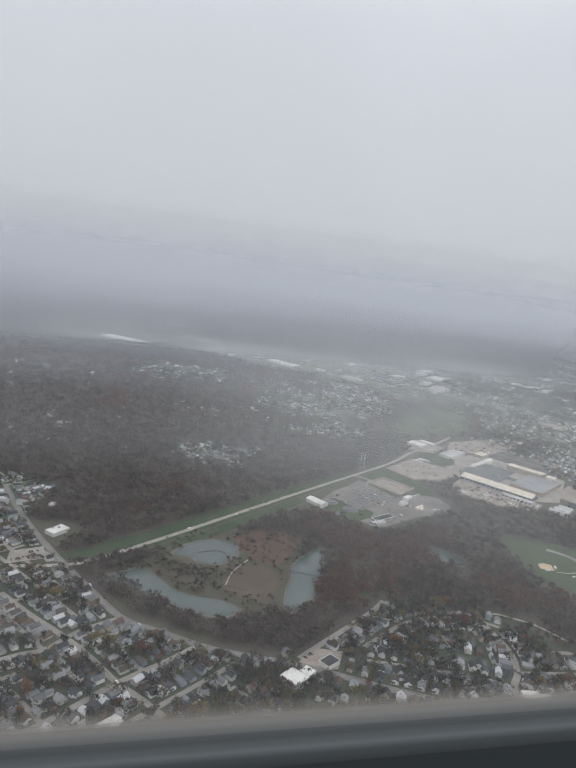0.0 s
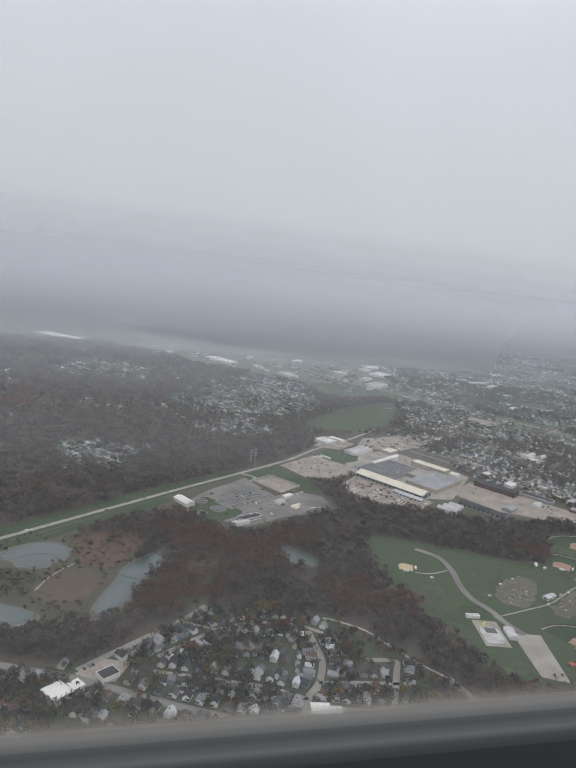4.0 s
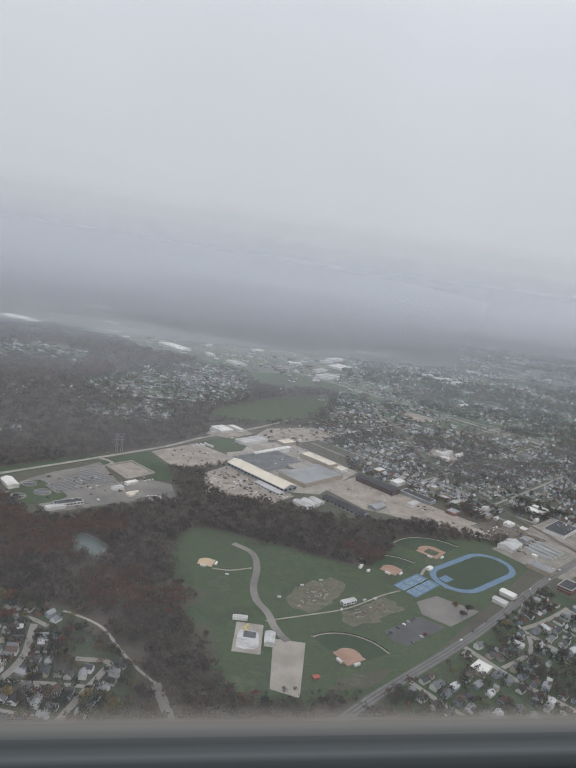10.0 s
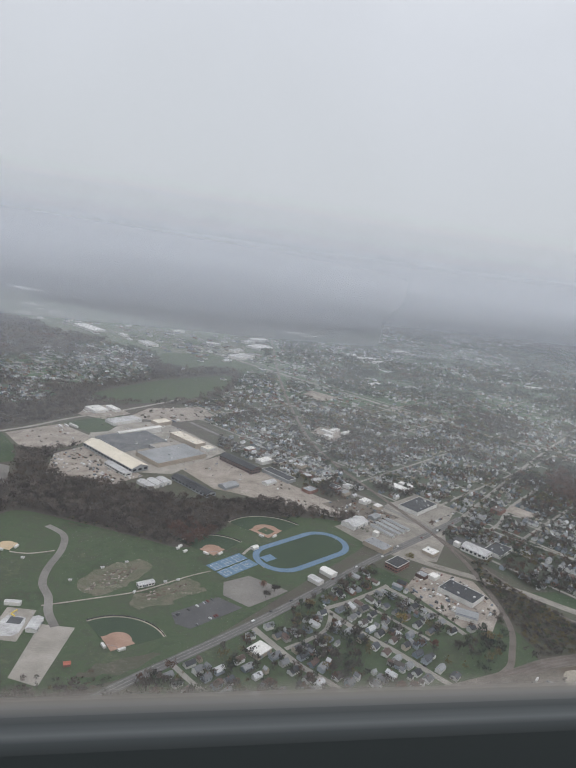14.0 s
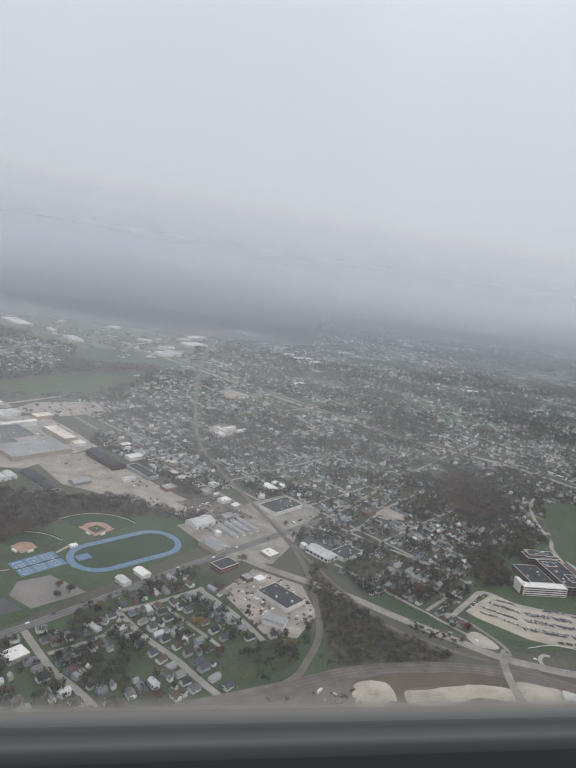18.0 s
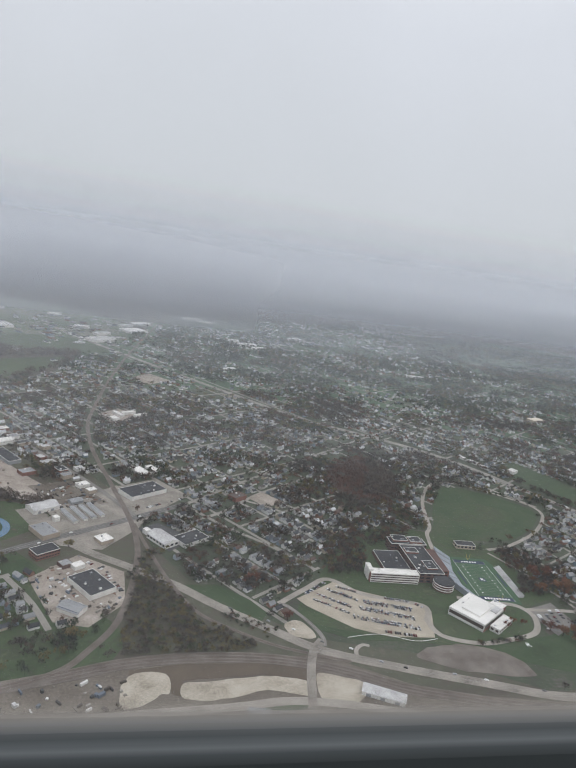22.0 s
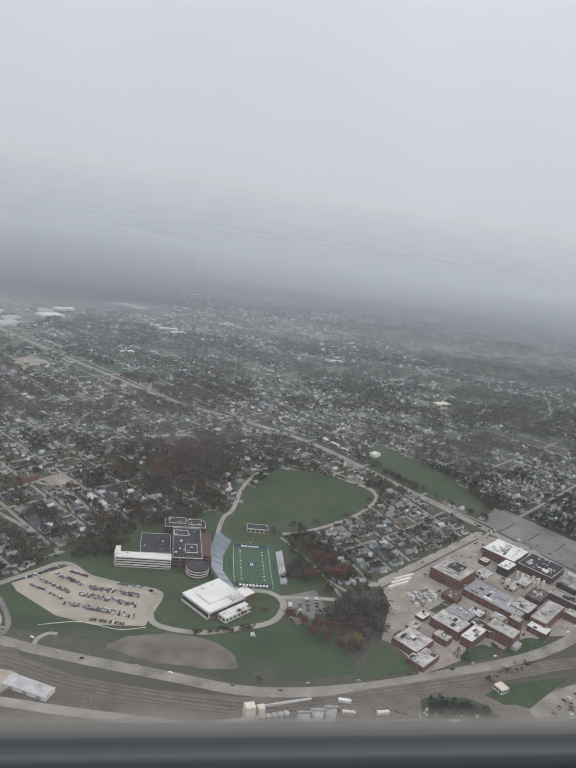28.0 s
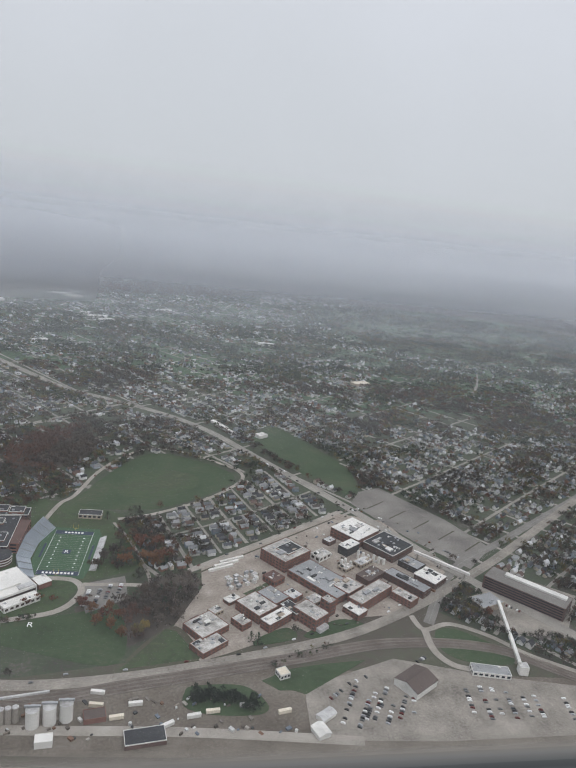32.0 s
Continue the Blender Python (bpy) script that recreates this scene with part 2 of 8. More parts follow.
M_YELLOW = surface("yellow_line_paint", [(0.5, 0.36, 0.06), (0.6, 0.43, 0.1)], 0.3, 2.0, 0.7, 0, 0)
M_WATER = surface("pond_water", [(0.055, 0.075, 0.07), (0.075, 0.095, 0.09)], 0.02, 0.3, 0.08, 0.0, 0.04)
M_WATER.node_tree.nodes["Principled BSDF"].inputs["Specular IOR Level"].default_value = 0.5
M_POOL = surface("empty_pool_basin", [(0.05, 0.055, 0.06), (0.08, 0.085, 0.09)], 0.3, 2.0, 0.4)
M_BRICK = surface("red_brick", [(0.14, 0.070, 0.056), (0.18, 0.092, 0.074), (0.22, 0.125, 0.10)], 0.15, 2.5, 0.9)
M_DKBRICK = surface("dark_brick", [(0.085, 0.055, 0.05), (0.12, 0.075, 0.066)], 0.15, 2.5, 0.9)
M_PALE = surface("pale_wall", [(0.46, 0.45, 0.43), (0.58, 0.57, 0.54), (0.68, 0.66, 0.63)], 0.1, 1.5, 0.8)
M_TANWALL = surface("tan_wall", [(0.30, 0.25, 0.20), (0.38, 0.33, 0.27)], 0.1, 1.5, 0.85)
M_GREYWALL = surface("grey_metal_wall", [(0.20, 0.21, 0.22), (0.28, 0.29, 0.30)], 0.1, 1.5, 0.6)
M_WHITEROOF = surface("white_membrane_roof", [(0.50, 0.485, 0.46), (0.63, 0.615, 0.585), (0.72, 0.705, 0.675)], 0.05, 0.6, 0.8)
M_CREAMROOF = surface("cream_roof", [(0.52, 0.46, 0.37), (0.62, 0.56, 0.46), (0.70, 0.64, 0.54)], 0.06, 0.6, 0.8)
M_BLACKROOF = surface("black_membrane_roof", [(0.022, 0.024, 0.027), (0.036, 0.038, 0.042), (0.055, 0.056, 0.06)], 0.05, 0.6, 0.75)
M_GREYROOF = surface("grey_metal_roof", [(0.19, 0.195, 0.20), (0.25, 0.255, 0.26), (0.31, 0.315, 0.32)], 0.05, 0.8, 0.6, 0.1)
M_STAINROOF = surface("stained_roof", [(0.22, 0.21, 0.20), (0.36, 0.355, 0.35), (0.46, 0.455, 0.45), (0.56, 0.555, 0.55)], 0.10, 0.6, 0.8, spread=1.2)
M_TARROOF = surface("patched_warm_grey_roof", [(0.13, 0.122, 0.114), (0.24, 0.228, 0.213), (0.36, 0.345, 0.322), (0.46, 0.445, 0.42), (0.54, 0.525, 0.50)], 0.16, 0.9, 0.85, spread=1.25)
M_BROWNROOF = surface("brown_shingle_roof", [(0.085, 0.065, 0.058), (0.11, 0.088, 0.08)], 0.1, 1.5, 0.9)
M_GLASS = surface("dark_window_glass", [(0.02, 0.024, 0.03), (0.035, 0.04, 0.048)], 0.2, 1.0, 0.12, 0.0, 0.0)
M_DIMGLASS = surface("brown_tinted_glass", [(0.050, 0.038, 0.035), (0.075, 0.057, 0.051)], 0.2, 1.0, 0.3, 0.0, 0.0)
M_STEEL = surface("galvanised_steel", [(0.28, 0.29, 0.30), (0.38, 0.39, 0.40)], 0.2, 2.0, 0.5, 0.4)
M_DARK = surface("dark_steel", [(0.03, 0.03, 0.032), (0.05, 0.05, 0.052)], 0.2, 2.0, 0.6)
M_RAIL = surface("rusty_rail_steel", [(0.12, 0.09, 0.075), (0.16, 0.125, 0.105)], 0.2, 2.0, 0.6, 0.4)
M_BLEACH = surface("aluminium_bleachers", [(0.24, 0.27, 0.30), (0.33, 0.36, 0.39)], 0.1, 1.5, 0.5, 0.3)

WALLS = [(0.66, 0.66, 0.65), (0.76, 0.76, 0.75), (0.40, 0.39, 0.36), (0.70, 0.69, 0.67), (0.24, 0.14, 0.11), (0.34, 0.38, 0.42), (0.76, 0.75, 0.73), (0.46, 0.41, 0.33), (0.20, 0.25, 0.29), (0.58, 0.57, 0.54)]
ROOFS = [(0.040, 0.042, 0.046), (0.105, 0.109, 0.115), (0.070, 0.062, 0.057), (0.19, 0.195, 0.20), (0.032, 0.034, 0.038), (0.14, 0.145, 0.15), (0.060, 0.066, 0.075), (0.095, 0.064, 0.054), (0.25, 0.255, 0.26), (0.46, 0.465, 0.47)]
M_HWALL, M_HROOF = varied("house_siding", WALLS), varied("shingles", ROOFS)
M_FWALL, M_FROOF = varied("far_house_siding", [tuple(0.92 * c for c in w) for w in WALLS], "tint"), varied("far_shingles", ROOFS, "tint")
BARE, BARE2 = (0.105, 0.092, 0.078), (0.150, 0.132, 0.110)
TREES = [(0.071, 0.065, 0.058), (0.054, 0.051, 0.045), (0.099, 0.091, 0.078), (0.086, 0.068, 0.056), (0.121, 0.077, 0.059), (0.065, 0.066, 0.054), (0.140, 0.119, 0.060), (0.067, 0.081, 0.047), (0.050, 0.064, 0.043), (0.035, 0.048, 0.036)]
WOODS = [(0.095, 0.080, 0.071), (0.065, 0.055, 0.050), (0.137, 0.116, 0.099), (0.079, 0.068, 0.059), (0.102, 0.082, 0.068), (0.121, 0.104, 0.089), (0.070, 0.061, 0.055), (0.130, 0.079, 0.064), (0.110, 0.073, 0.060), (0.087, 0.084, 0.057)]
M_WOODS = varied("bare_autumn_woods", WOODS, "tint", 0.95, grain=0.35, grain_scale=0.9, spec=0.05)
M_TREES = varied("town_tree_crowns", TREES, "tint", 0.95, grain=0.35, grain_scale=0.9, spec=0.05)
M_CROWN = varied("bare_crown", [(0.095, 0.082, 0.070), (0.073, 0.064, 0.055), (0.108, 0.094, 0.078), (0.088, 0.069, 0.056), (0.060, 0.055, 0.047)], "object", 0.95, grain=0.35, spec=0.05)
M_RUST = varied("rusty_red_leaves", [(0.17, 0.082, 0.057), (0.18, 0.096, 0.055), (0.145, 0.070, 0.054)], "object", 0.95, grain=0.35, spec=0.05)
M_GOLD = varied("dull_gold_leaves", [(0.26, 0.20, 0.08), (0.22, 0.17, 0.085), (0.18, 0.155, 0.075)], "object", 0.95, grain=0.35, spec=0.05)
M_GREEN = varied("evergreen_needles", [(0.036, 0.052, 0.036), (0.046, 0.062, 0.04)], "object", 0.95, grain=0.35, spec=0.05)
M_BARK = surface("grey_bark", [(0.055, 0.046, 0.04), (0.085, 0.072, 0.062)], 0.4, 3.0, 0.95)
M_CAR = varied("car_paint", [(0.6, 0.6, 0.6), (0.02, 0.02, 0.022), (0.30, 0.31, 0.32), (0.05, 0.055, 0.06), (0.70, 0.70, 0.69), (0.12, 0.02, 0.018), (0.04, 0.07, 0.15), (0.12, 0.12, 0.125)], "object", 0.3, 0.0, True, 0.05, 1.0, 0.5)
M_TYRE = surface("tyre_rubber", [(0.015, 0.015, 0.015), (0.025, 0.025, 0.025)], 1, 5, 0.9)


# ---- shapes ----
ANG = 37.5
CA, SA = math.cos(radians(ANG)), math.sin(radians(ANG))


def uv_of(x, y):
    return x * CA + y * SA, -x * SA + y * CA


def xy_of(u, v):
    return u * CA - v * SA, u * SA + v * CA


class Shape:
    """Vertices and faces of one mesh."""

    def __init__(self):
        self.v, self.f, self.k = [], [], []

    def add(self, verts, faces, slot=0):
        n = len(self.v)
        self.v += [tuple(p) for p in verts]
        self.f += [tuple(i + n for i in f) for f in faces]
        self.k += [slot] * len(faces)
        return self

    def box(self, x0, x1, y0, y1, z0, z1, slot=0, bottom=False):
        vs = [(x0, y0, z0), (x1, y0, z0), (x1, y1, z0), (x0, y1, z0), (x0, y0, z1), (x1, y0, z1), (x1, y1, z1), (x0, y1, z1)]
        fs = [(4, 5, 6, 7), (0, 1, 5, 4), (1, 2, 6, 5), (2, 3, 7, 6), (3, 0, 4, 7)]
        return self.add(vs, fs + [(3, 2, 1, 0)] if bottom else fs, slot)

    def turned(self, cx, cy, lx, ly, ang, z0, z1, slot=0):
        a = radians(ang)
        c, s = math.cos(a), math.sin(a)
        q = [(cx + c * px - s * py, cy + s * px + c * py) for px, py in ((-lx / 2, -ly / 2), (lx / 2, -ly / 2), (lx / 2, ly / 2), (-lx / 2, ly / 2))]
        return self.prism(q, z0, z1, slot)

    def prism(self, pts, z0, z1, slot=0):
        n = len(pts)
        if sum(pts[i - 1][0] * pts[i][1] - pts[i][0] * pts[i - 1][1] for i in range(n)) < 0:
            pts = list(pts)[::-1]
        vs = [(x, y, z0) for x, y in pts] + [(x, y, z1) for x, y in pts]
        fs = [tuple(range(n, 2 * n))] + [(i, (i + 1) % n, n + (i + 1) % n, n + i) for i in range(n)]
        return self.add(vs, fs, slot)

    def gable(self, x0, x1, y0, y1, z0, z1, over=0.3, thick=0.15, slot=0):
        """A pitched roof with its ridge along x, closed below by its thickness."""
        ym = (y0 + y1) / 2
        a, b, c, d = x0 - over, x1 + over, y0 - over, y1 + over
        vs = []
        for x in (a, b):
            vs += [(x, c, z0), (x, ym, z1), (x, d, z0), (x, d, z0 - thick), (x, ym, z1 - thick), (x, c, z0 - thick)]
        fs = [(0, 6, 7, 1), (1, 7, 8, 2), (2, 8, 9, 3), (3, 9, 10, 4), (4, 10, 11, 5), (5, 11, 6, 0), (0, 1, 4, 5), (1, 2, 3, 4), (11, 10, 7, 6), (10, 9, 8, 7)]
        return self.add(vs, fs, slot)

    def tube(self, x, y, z0, z1, r0, r1=None, n=10, slot=0):
        r1 = r0 if r1 is None else r1
        vs = [(x + r * math.cos(2 * math.pi * i / n), y + r * math.sin(2 * math.pi * i / n), z) for r, z in ((r0, z0), (r1, z1)) for i in range(n)]
        return self.add(vs, [tuple(range(n, 2 * n))] + [(i, (i + 1) % n, n + (i + 1) % n, n + i) for i in range(n)], slot)

    def ring(self, x, y, z0, z1, r0, r1, n=28, slot=0):
        vs = [(x + r * math.cos(2 * math.pi * i / n), y + r * math.sin(2 * math.pi * i / n), z) for r, z in ((r0, z1), (r1, z1), (r1, z0), (r0, z0)) for i in range(n)]
        fs = []
        for k in range(4):
            a, b = k * n, ((k + 1) % 4) * n
            fs += [(a + i, b + i, b + (i + 1) % n, a + (i + 1) % n) for i in range(n)]
        return self.add(vs, fs, slot)

    def limb(self, p, q, r0, r1, n=5, slot=0):
        p, q = Vector(p), Vector(q)
        d = (q - p).normalized()
        a = d.orthogonal().normalized()
        b = d.cross(a)
        vs = [c + (a * math.cos(2 * math.pi * i / n) + b * math.sin(2 * math.pi * i / n)) * r for c, r in ((p, r0), (q, r1)) for i in range(n)]
        return self.add(vs, [tuple(range(n, 2 * n))] + [(i, (i + 1) % n, n + (i + 1) % n, n + i) for i in range(n)], slot)

    def mesh(self, name, mats):
        me = bpy.data.meshes.new(name)
        me.from_pydata(self.v, [], self.f)
        for m in mats if isinstance(mats, (list, tuple)) else [mats]:
            me.materials.append(m)
        if any(self.k):
            me.polygons.foreach_set("material_index", self.k)
        me.update()
        return me


def part(name, shape, material, parent, label=""):
    ob = new(name, shape.mesh(name, material))
    ob.parent = parent
    return tagged(ob, label)


def thing(name, label, category, x=0.0, y=0.0, ang=0.0, z=0.0, group="", kind=""):
    ob = new(name)
    ob.empty_display_size = 0.5
    ob.matrix_basis = pose(x, y, z, 0, 0, ang)
    return tagged(ob, label, category, group, kind)


def whole(name, shape, material, label, category, kind="structure"):
    return tagged(new(name, shape.mesh(name, material)), label, category, "", kind)


# ---- a plan of what is taken, in cells of 1.5 m ----
CELL, X0, Y0 = 1.5, -600.0, 200.0
NX, NY = 2200, 1800
TAKEN = np.zeros((NX, NY), np.uint8)  # 1: road or yard, 2: building, 4: open field (no trees, no houses)
ZONE = np.zeros((NX, NY), np.uint8)  # 1: houses


def window_of(x0, x1, y0, y1):
    i0, i1 = max(int((x0 - X0) / CELL), 0), min(int((x1 - X0) / CELL) + 2, NX)
    j0, j1 = max(int((y0 - Y0) / CELL), 0), min(int((y1 - Y0) / CELL) + 2, NY)
    gx, gy = np.meshgrid(X0 + (np.arange(i0, max(i1, i0)) + 0.5) * CELL, Y0 + (np.arange(j0, max(j1, j0)) + 0.5) * CELL, indexing="ij")
    return i0, i1, j0, j1, gx, gy


def inside(pts, gx, gy):
    hit = np.zeros(np.shape(gx), bool)
    n = len(pts)
    for i in range(n):
        (ax, ay), (bx, by) = pts[i], pts[(i + 1) % n]
        if ay == by:
            continue
        hit ^= ((ay > gy) != (by > gy)) & (gx < (bx - ax) * (gy - ay) / (by - ay) + ax)
    return hit


def claim(grid, pts, code):
    xs, ys = [p[0] for p in pts], [p[1] for p in pts]
    i0, i1, j0, j1, gx, gy = window_of(min(xs), max(xs), min(ys), max(ys))
    if i1 > i0 and j1 > j0:
        grid[i0:i1, j0:j1][inside(pts, gx, gy)] = code


def claim_line(grid, pts, half, code):
    for (ax, ay), (bx, by) in zip(pts, pts[1:]):
        i0, i1, j0, j1, gx, gy = window_of(min(ax, bx) - half, max(ax, bx) + half, min(ay, by) - half, max(ay, by) + half)
        if i1 <= i0 or j1 <= j0:
            continue
        dx, dy = bx - ax, by - ay
        t = np.clip(((gx - ax) * dx + (gy - ay) * dy) / (dx * dx + dy * dy + 1e-9), 0, 1)
        grid[i0:i1, j0:j1][np.hypot(gx - ax - t * dx, gy - ay - t * dy) < half] = code


def at(grid, x, y):
    i, j = int((x - X0) / CELL), int((y - Y0) / CELL)
    return grid[i, j] if 0 <= i < NX and 0 <= j < NY else 255


def smooth(pts, steps=6, closed=False):
    """Catmull-Rom through the points."""
    n = len(pts)
    out = []
    for i in range(n if closed else n - 1):
        p = [Vector(pts[(i + k) % n] if closed else pts[min(max(i + k, 0), n - 1)]) for k in (-1, 0, 1, 2)]
        for k in range(steps):
            t = k / steps
            q = 0.5 * (2 * p[1] + (p[2] - p[0]) * t + (2 * p[0] - 5 * p[1] + 4 * p[2] - p[3]) * t * t + (3 * p[1] - p[0] - 3 * p[2] + p[3]) * t ** 3)
            out.append((q[0], q[1]))
    if not closed:
        out.append(tuple(pts[-1]))
    return out


LAYER = [0.0]


def patch(name, pts, z, material, label, category, code=4, round_off=True, ragged=0.0, depth=0.12):
    """A flat piece of land with a low edge."""
    LAYER[0] += 0.0006
    z += LAYER[0]
    line = smooth(pts, 5, True) if round_off else list(pts)
    if ragged:
        line = [(x + ragged * noise.noise((x * 0.11, y * 0.11, 3)), y + ragged * noise.noise((x * 0.11, y * 0.11, 9))) for x, y in line]
    if code:
        claim(TAKEN, line, code)
    return whole(name, Shape().prism(line, z - depth, z), material, label, category)


def ribbon(line, width, z, shape=None, shift=0.0):
    s = shape or Shape()
    vs = []
    for i, (x, y) in enumerate(line):
        ax, ay = line[max(i - 1, 0)]
        bx, by = line[min(i + 1, len(line) - 1)]
        d = math.hypot(bx - ax, by - ay) or 1
        nx, ny = -(by - ay) / d, (bx - ax) / d
        for k in (-1, 1):
            vs.append((x + nx * (shift + k * width / 2), y + ny * (shift + k * width / 2), z))
    n = len(line)
    low = [(x, y, z - 0.12) for x, y, z in vs]
    fs = [(2 * i, 2 * i + 2, 2 * i + 3, 2 * i + 1) for i in range(n - 1)]
    m = 2 * n
    fs += [(2 * i, m + 2 * i, m + 2 * i + 2, 2 * i + 2) for i in range(n - 1)] + [(2 * i + 3, m + 2 * i + 3, m + 2 * i + 1, 2 * i + 1) for i in range(n - 1)]
    return s.add(vs + low, fs)


def road(name, pts, width, material, label, category="road", z=0.16, steps=6, line=None, margin=1.5, code=1):
    path = smooth(pts, steps) if steps > 1 else list(pts)
    claim_line(TAKEN, path, width / 2 + margin, code)
    ob = whole(name, ribbon(path, width, z), material, label, category)
    if line:
        s = Shape()
        for shift in (line if isinstance(line, tuple) else (0.0,)):
            ribbon(path, 0.22, z + 0.03, s, shift)
        m = new("lane_marking", s.mesh("lane_marking", M_ROADLINE))
        m.parent = ob
        tagged(m, "thin painted lane lines")
    return ob


# ---- land ----
def ground_sheet():
    s = Shape()
    s.add([(-9000, -3000, 0), (11000, -3000, 0), (11000, 9000, 0), (-9000, 9000, 0)], [(0, 1, 2, 3)])
    whole("ground", s, M_GROUND, "dull green and brown autumn ground out to the horizon", "ground")


ground_sheet()
TOWN = [(800, 578), (812, 530), (840, 480), (880, 438), (930, 402), (1010, 385), (1090, 345), (1240, 372), (1380, 425), (1480, 330), (1600, 330), (1800, 560), (2300, 900), (2500, 1900), (1900, 2300), (900, 2300), (820, 1750), (700, 1450), (600, 1150), (545, 960), (610, 870), (690, 755), (790, 620)]
claim(ZONE, TOWN, 1)
patch("ground_town", TOWN, 0.02, M_YARDS, "worn lawns, yards and drives between the houses", "ground", 0, False)
patch("ground_outer_town", [(640, 1200), (800, 1060), (950, 1120), (1100, 1000), (1250, 1050), (1400, 900), (1600, 960), (1900, 900), (2300, 1000), (2480, 1900), (1900, 2290), (900, 2290), (820, 1750), (700, 1450)], 0.03, M_TOWN, "green lawns and yards of the outer town", "ground", 0, True, 30)
for i, pts in enumerate(([(1146, 548), (1207, 470), (1290, 530), (1363, 582), (1302, 700), (1262, 655), (1229, 604), (1170, 566)], [(800, 578), (830, 520), (860, 480), (905, 432), (960, 486), (1000, 560), (1084, 590), (1110, 660), (1080, 760), (990, 800), (900, 700)], [(1400, 640), (1480, 560), (1520, 530), (1700, 660), (1800, 800), (1650, 900), (1450, 760)])):
    patch(f"ground_blocks_{i + 1}", pts, 0.035, M_YARDS, "worn grey yards and lawns between tight rows of houses", "ground", 0, False)
for i, pts in enumerate((
        [(-260, 280), (40, 270), (110, 330), (120, 380), (70, 392), (-5, 432), (-60, 520), (-95, 590), (-260, 560)],
        [(100, 300), (300, 285), (346, 310), (348, 384), (322, 400), (296, 440), (262, 448), (205, 462), (150, 425), (105, 385)],
        [(540, 300), (760, 300), (800, 400), (745, 470), (700, 515), (600, 428), (505, 358), (515, 320)])):
    claim(ZONE, pts, 1)
    patch(f"ground_yards_{i + 1}", pts, 0.03, M_PARK if i == 2 else M_YARDS, "worn lawns and yards between the houses", "ground", 0, False)

WOODLAND = [
    [(-900, 560), (-110, 600), (-60, 540), (-30, 525), (120, 650), (270, 778), (355, 845), (450, 945), (560, 1010), (640, 1120), (660, 1350), (500, 1500), (200, 1650), (-200, 1900), (-900, 1900)],
    [(150, 455), (200, 470), (300, 470), (345, 420), (400, 330), (520, 330), (470, 350), (430, 355), (390, 420), (372, 470), (365, 530), (385, 590), (440, 575), (500, 545), (545, 530), (570, 560), (600, 600), (660, 600), (690, 585), (720, 600), (700, 640), (640, 640), (560, 630), (480, 650), (400, 660), (340, 640), (250, 590), (190, 640), (120, 600), (100, 575), (150, 575)],
    [(-50, 500), (-20, 470), (10, 440), (60, 408), (110, 392), (130, 410), (190, 455), (115, 440), (60, 425), (20, 455), (0, 500), (30, 540)],
    [(205, 462), (262, 450), (300, 442), (325, 405), (352, 388), (352, 310), (420, 310), (402, 345), (372, 440), (365, 480), (300, 480)],
    [(1022, 730), (1050, 778), (1086, 790), (1106, 752), (1110, 716), (1090, 678), (1066, 657), (1040, 652), (1018, 690)],
    [(1145, 426), (1128, 420), (1134, 394), (1153, 374), (1187, 390), (1210, 424), (1212, 462), (1180, 452), (1166, 425)],
    [(328, 795), (356, 752), (385, 744), (421, 770), (427, 760), (397, 737), (404, 700), (425, 664), (478, 666), (482, 636), (353, 616), (366, 645), (368, 700), (345, 735)],
    [(1010, 555), (980, 520), (995, 490), (1015, 510), (1020, 560)],
    [(2, 444), (32, 420), (60, 406), (108, 390), (150, 408), (192, 448), (150, 438), (118, 428), (90, 420), (55, 428), (18, 456)],
    [(860, 1900), (1500, 2250), (1500, 2690), (-600, 2690), (-600, 2000), (-100, 2150), (140, 2090), (420, 1760), (560, 1640), (700, 1800)],
    [(1500, 2250), (2300, 2200), (2690, 1900), (2690, 2690), (1500, 2690)],
]
claim(ZONE, [(905, 350), (1240, 350), (1240, 372), (1190, 420), (1165, 455), (1150, 560), (1090, 590), (1000, 560), (925, 455)], 0)
GROVES = np.zeros((NX, NY), np.uint8)  # parts of the town with more trees than houses
for pts in ([(975, 700), (1005, 635), (1085, 610), (1100, 640), (1130, 790), (1060, 840), (985, 790)], [(1500, 900), (1700, 800), (1850, 1000), (1780, 1250), (1600, 1200)], [(1700, 1450), (2200, 1400), (2500, 1800), (2200, 2200), (1650, 2050)], [(1010, 900), (1120, 960), (1080, 1040), (980, 1000)]):
    claim(GROVES, smooth(pts, 4, True), 1)
MILL = [(600, 862), (690, 748), (778, 628), (748, 600), (700, 650), (648, 728), (590, 800)]
claim(ZONE, MILL, 1)
WOODS_MAP = np.zeros((NX, NY), np.uint8)
for i, pts in enumerate(WOODLAND):
    claim(WOODS_MAP, smooth(pts, 4, True), 1)
    patch(f"woodland_floor_{i + 1}", pts, 0.045, M_LITTER, "brown leaf litter under bare trees", "ground", 0, True, 6)
ZONE[WOODS_MAP == 1] = 0
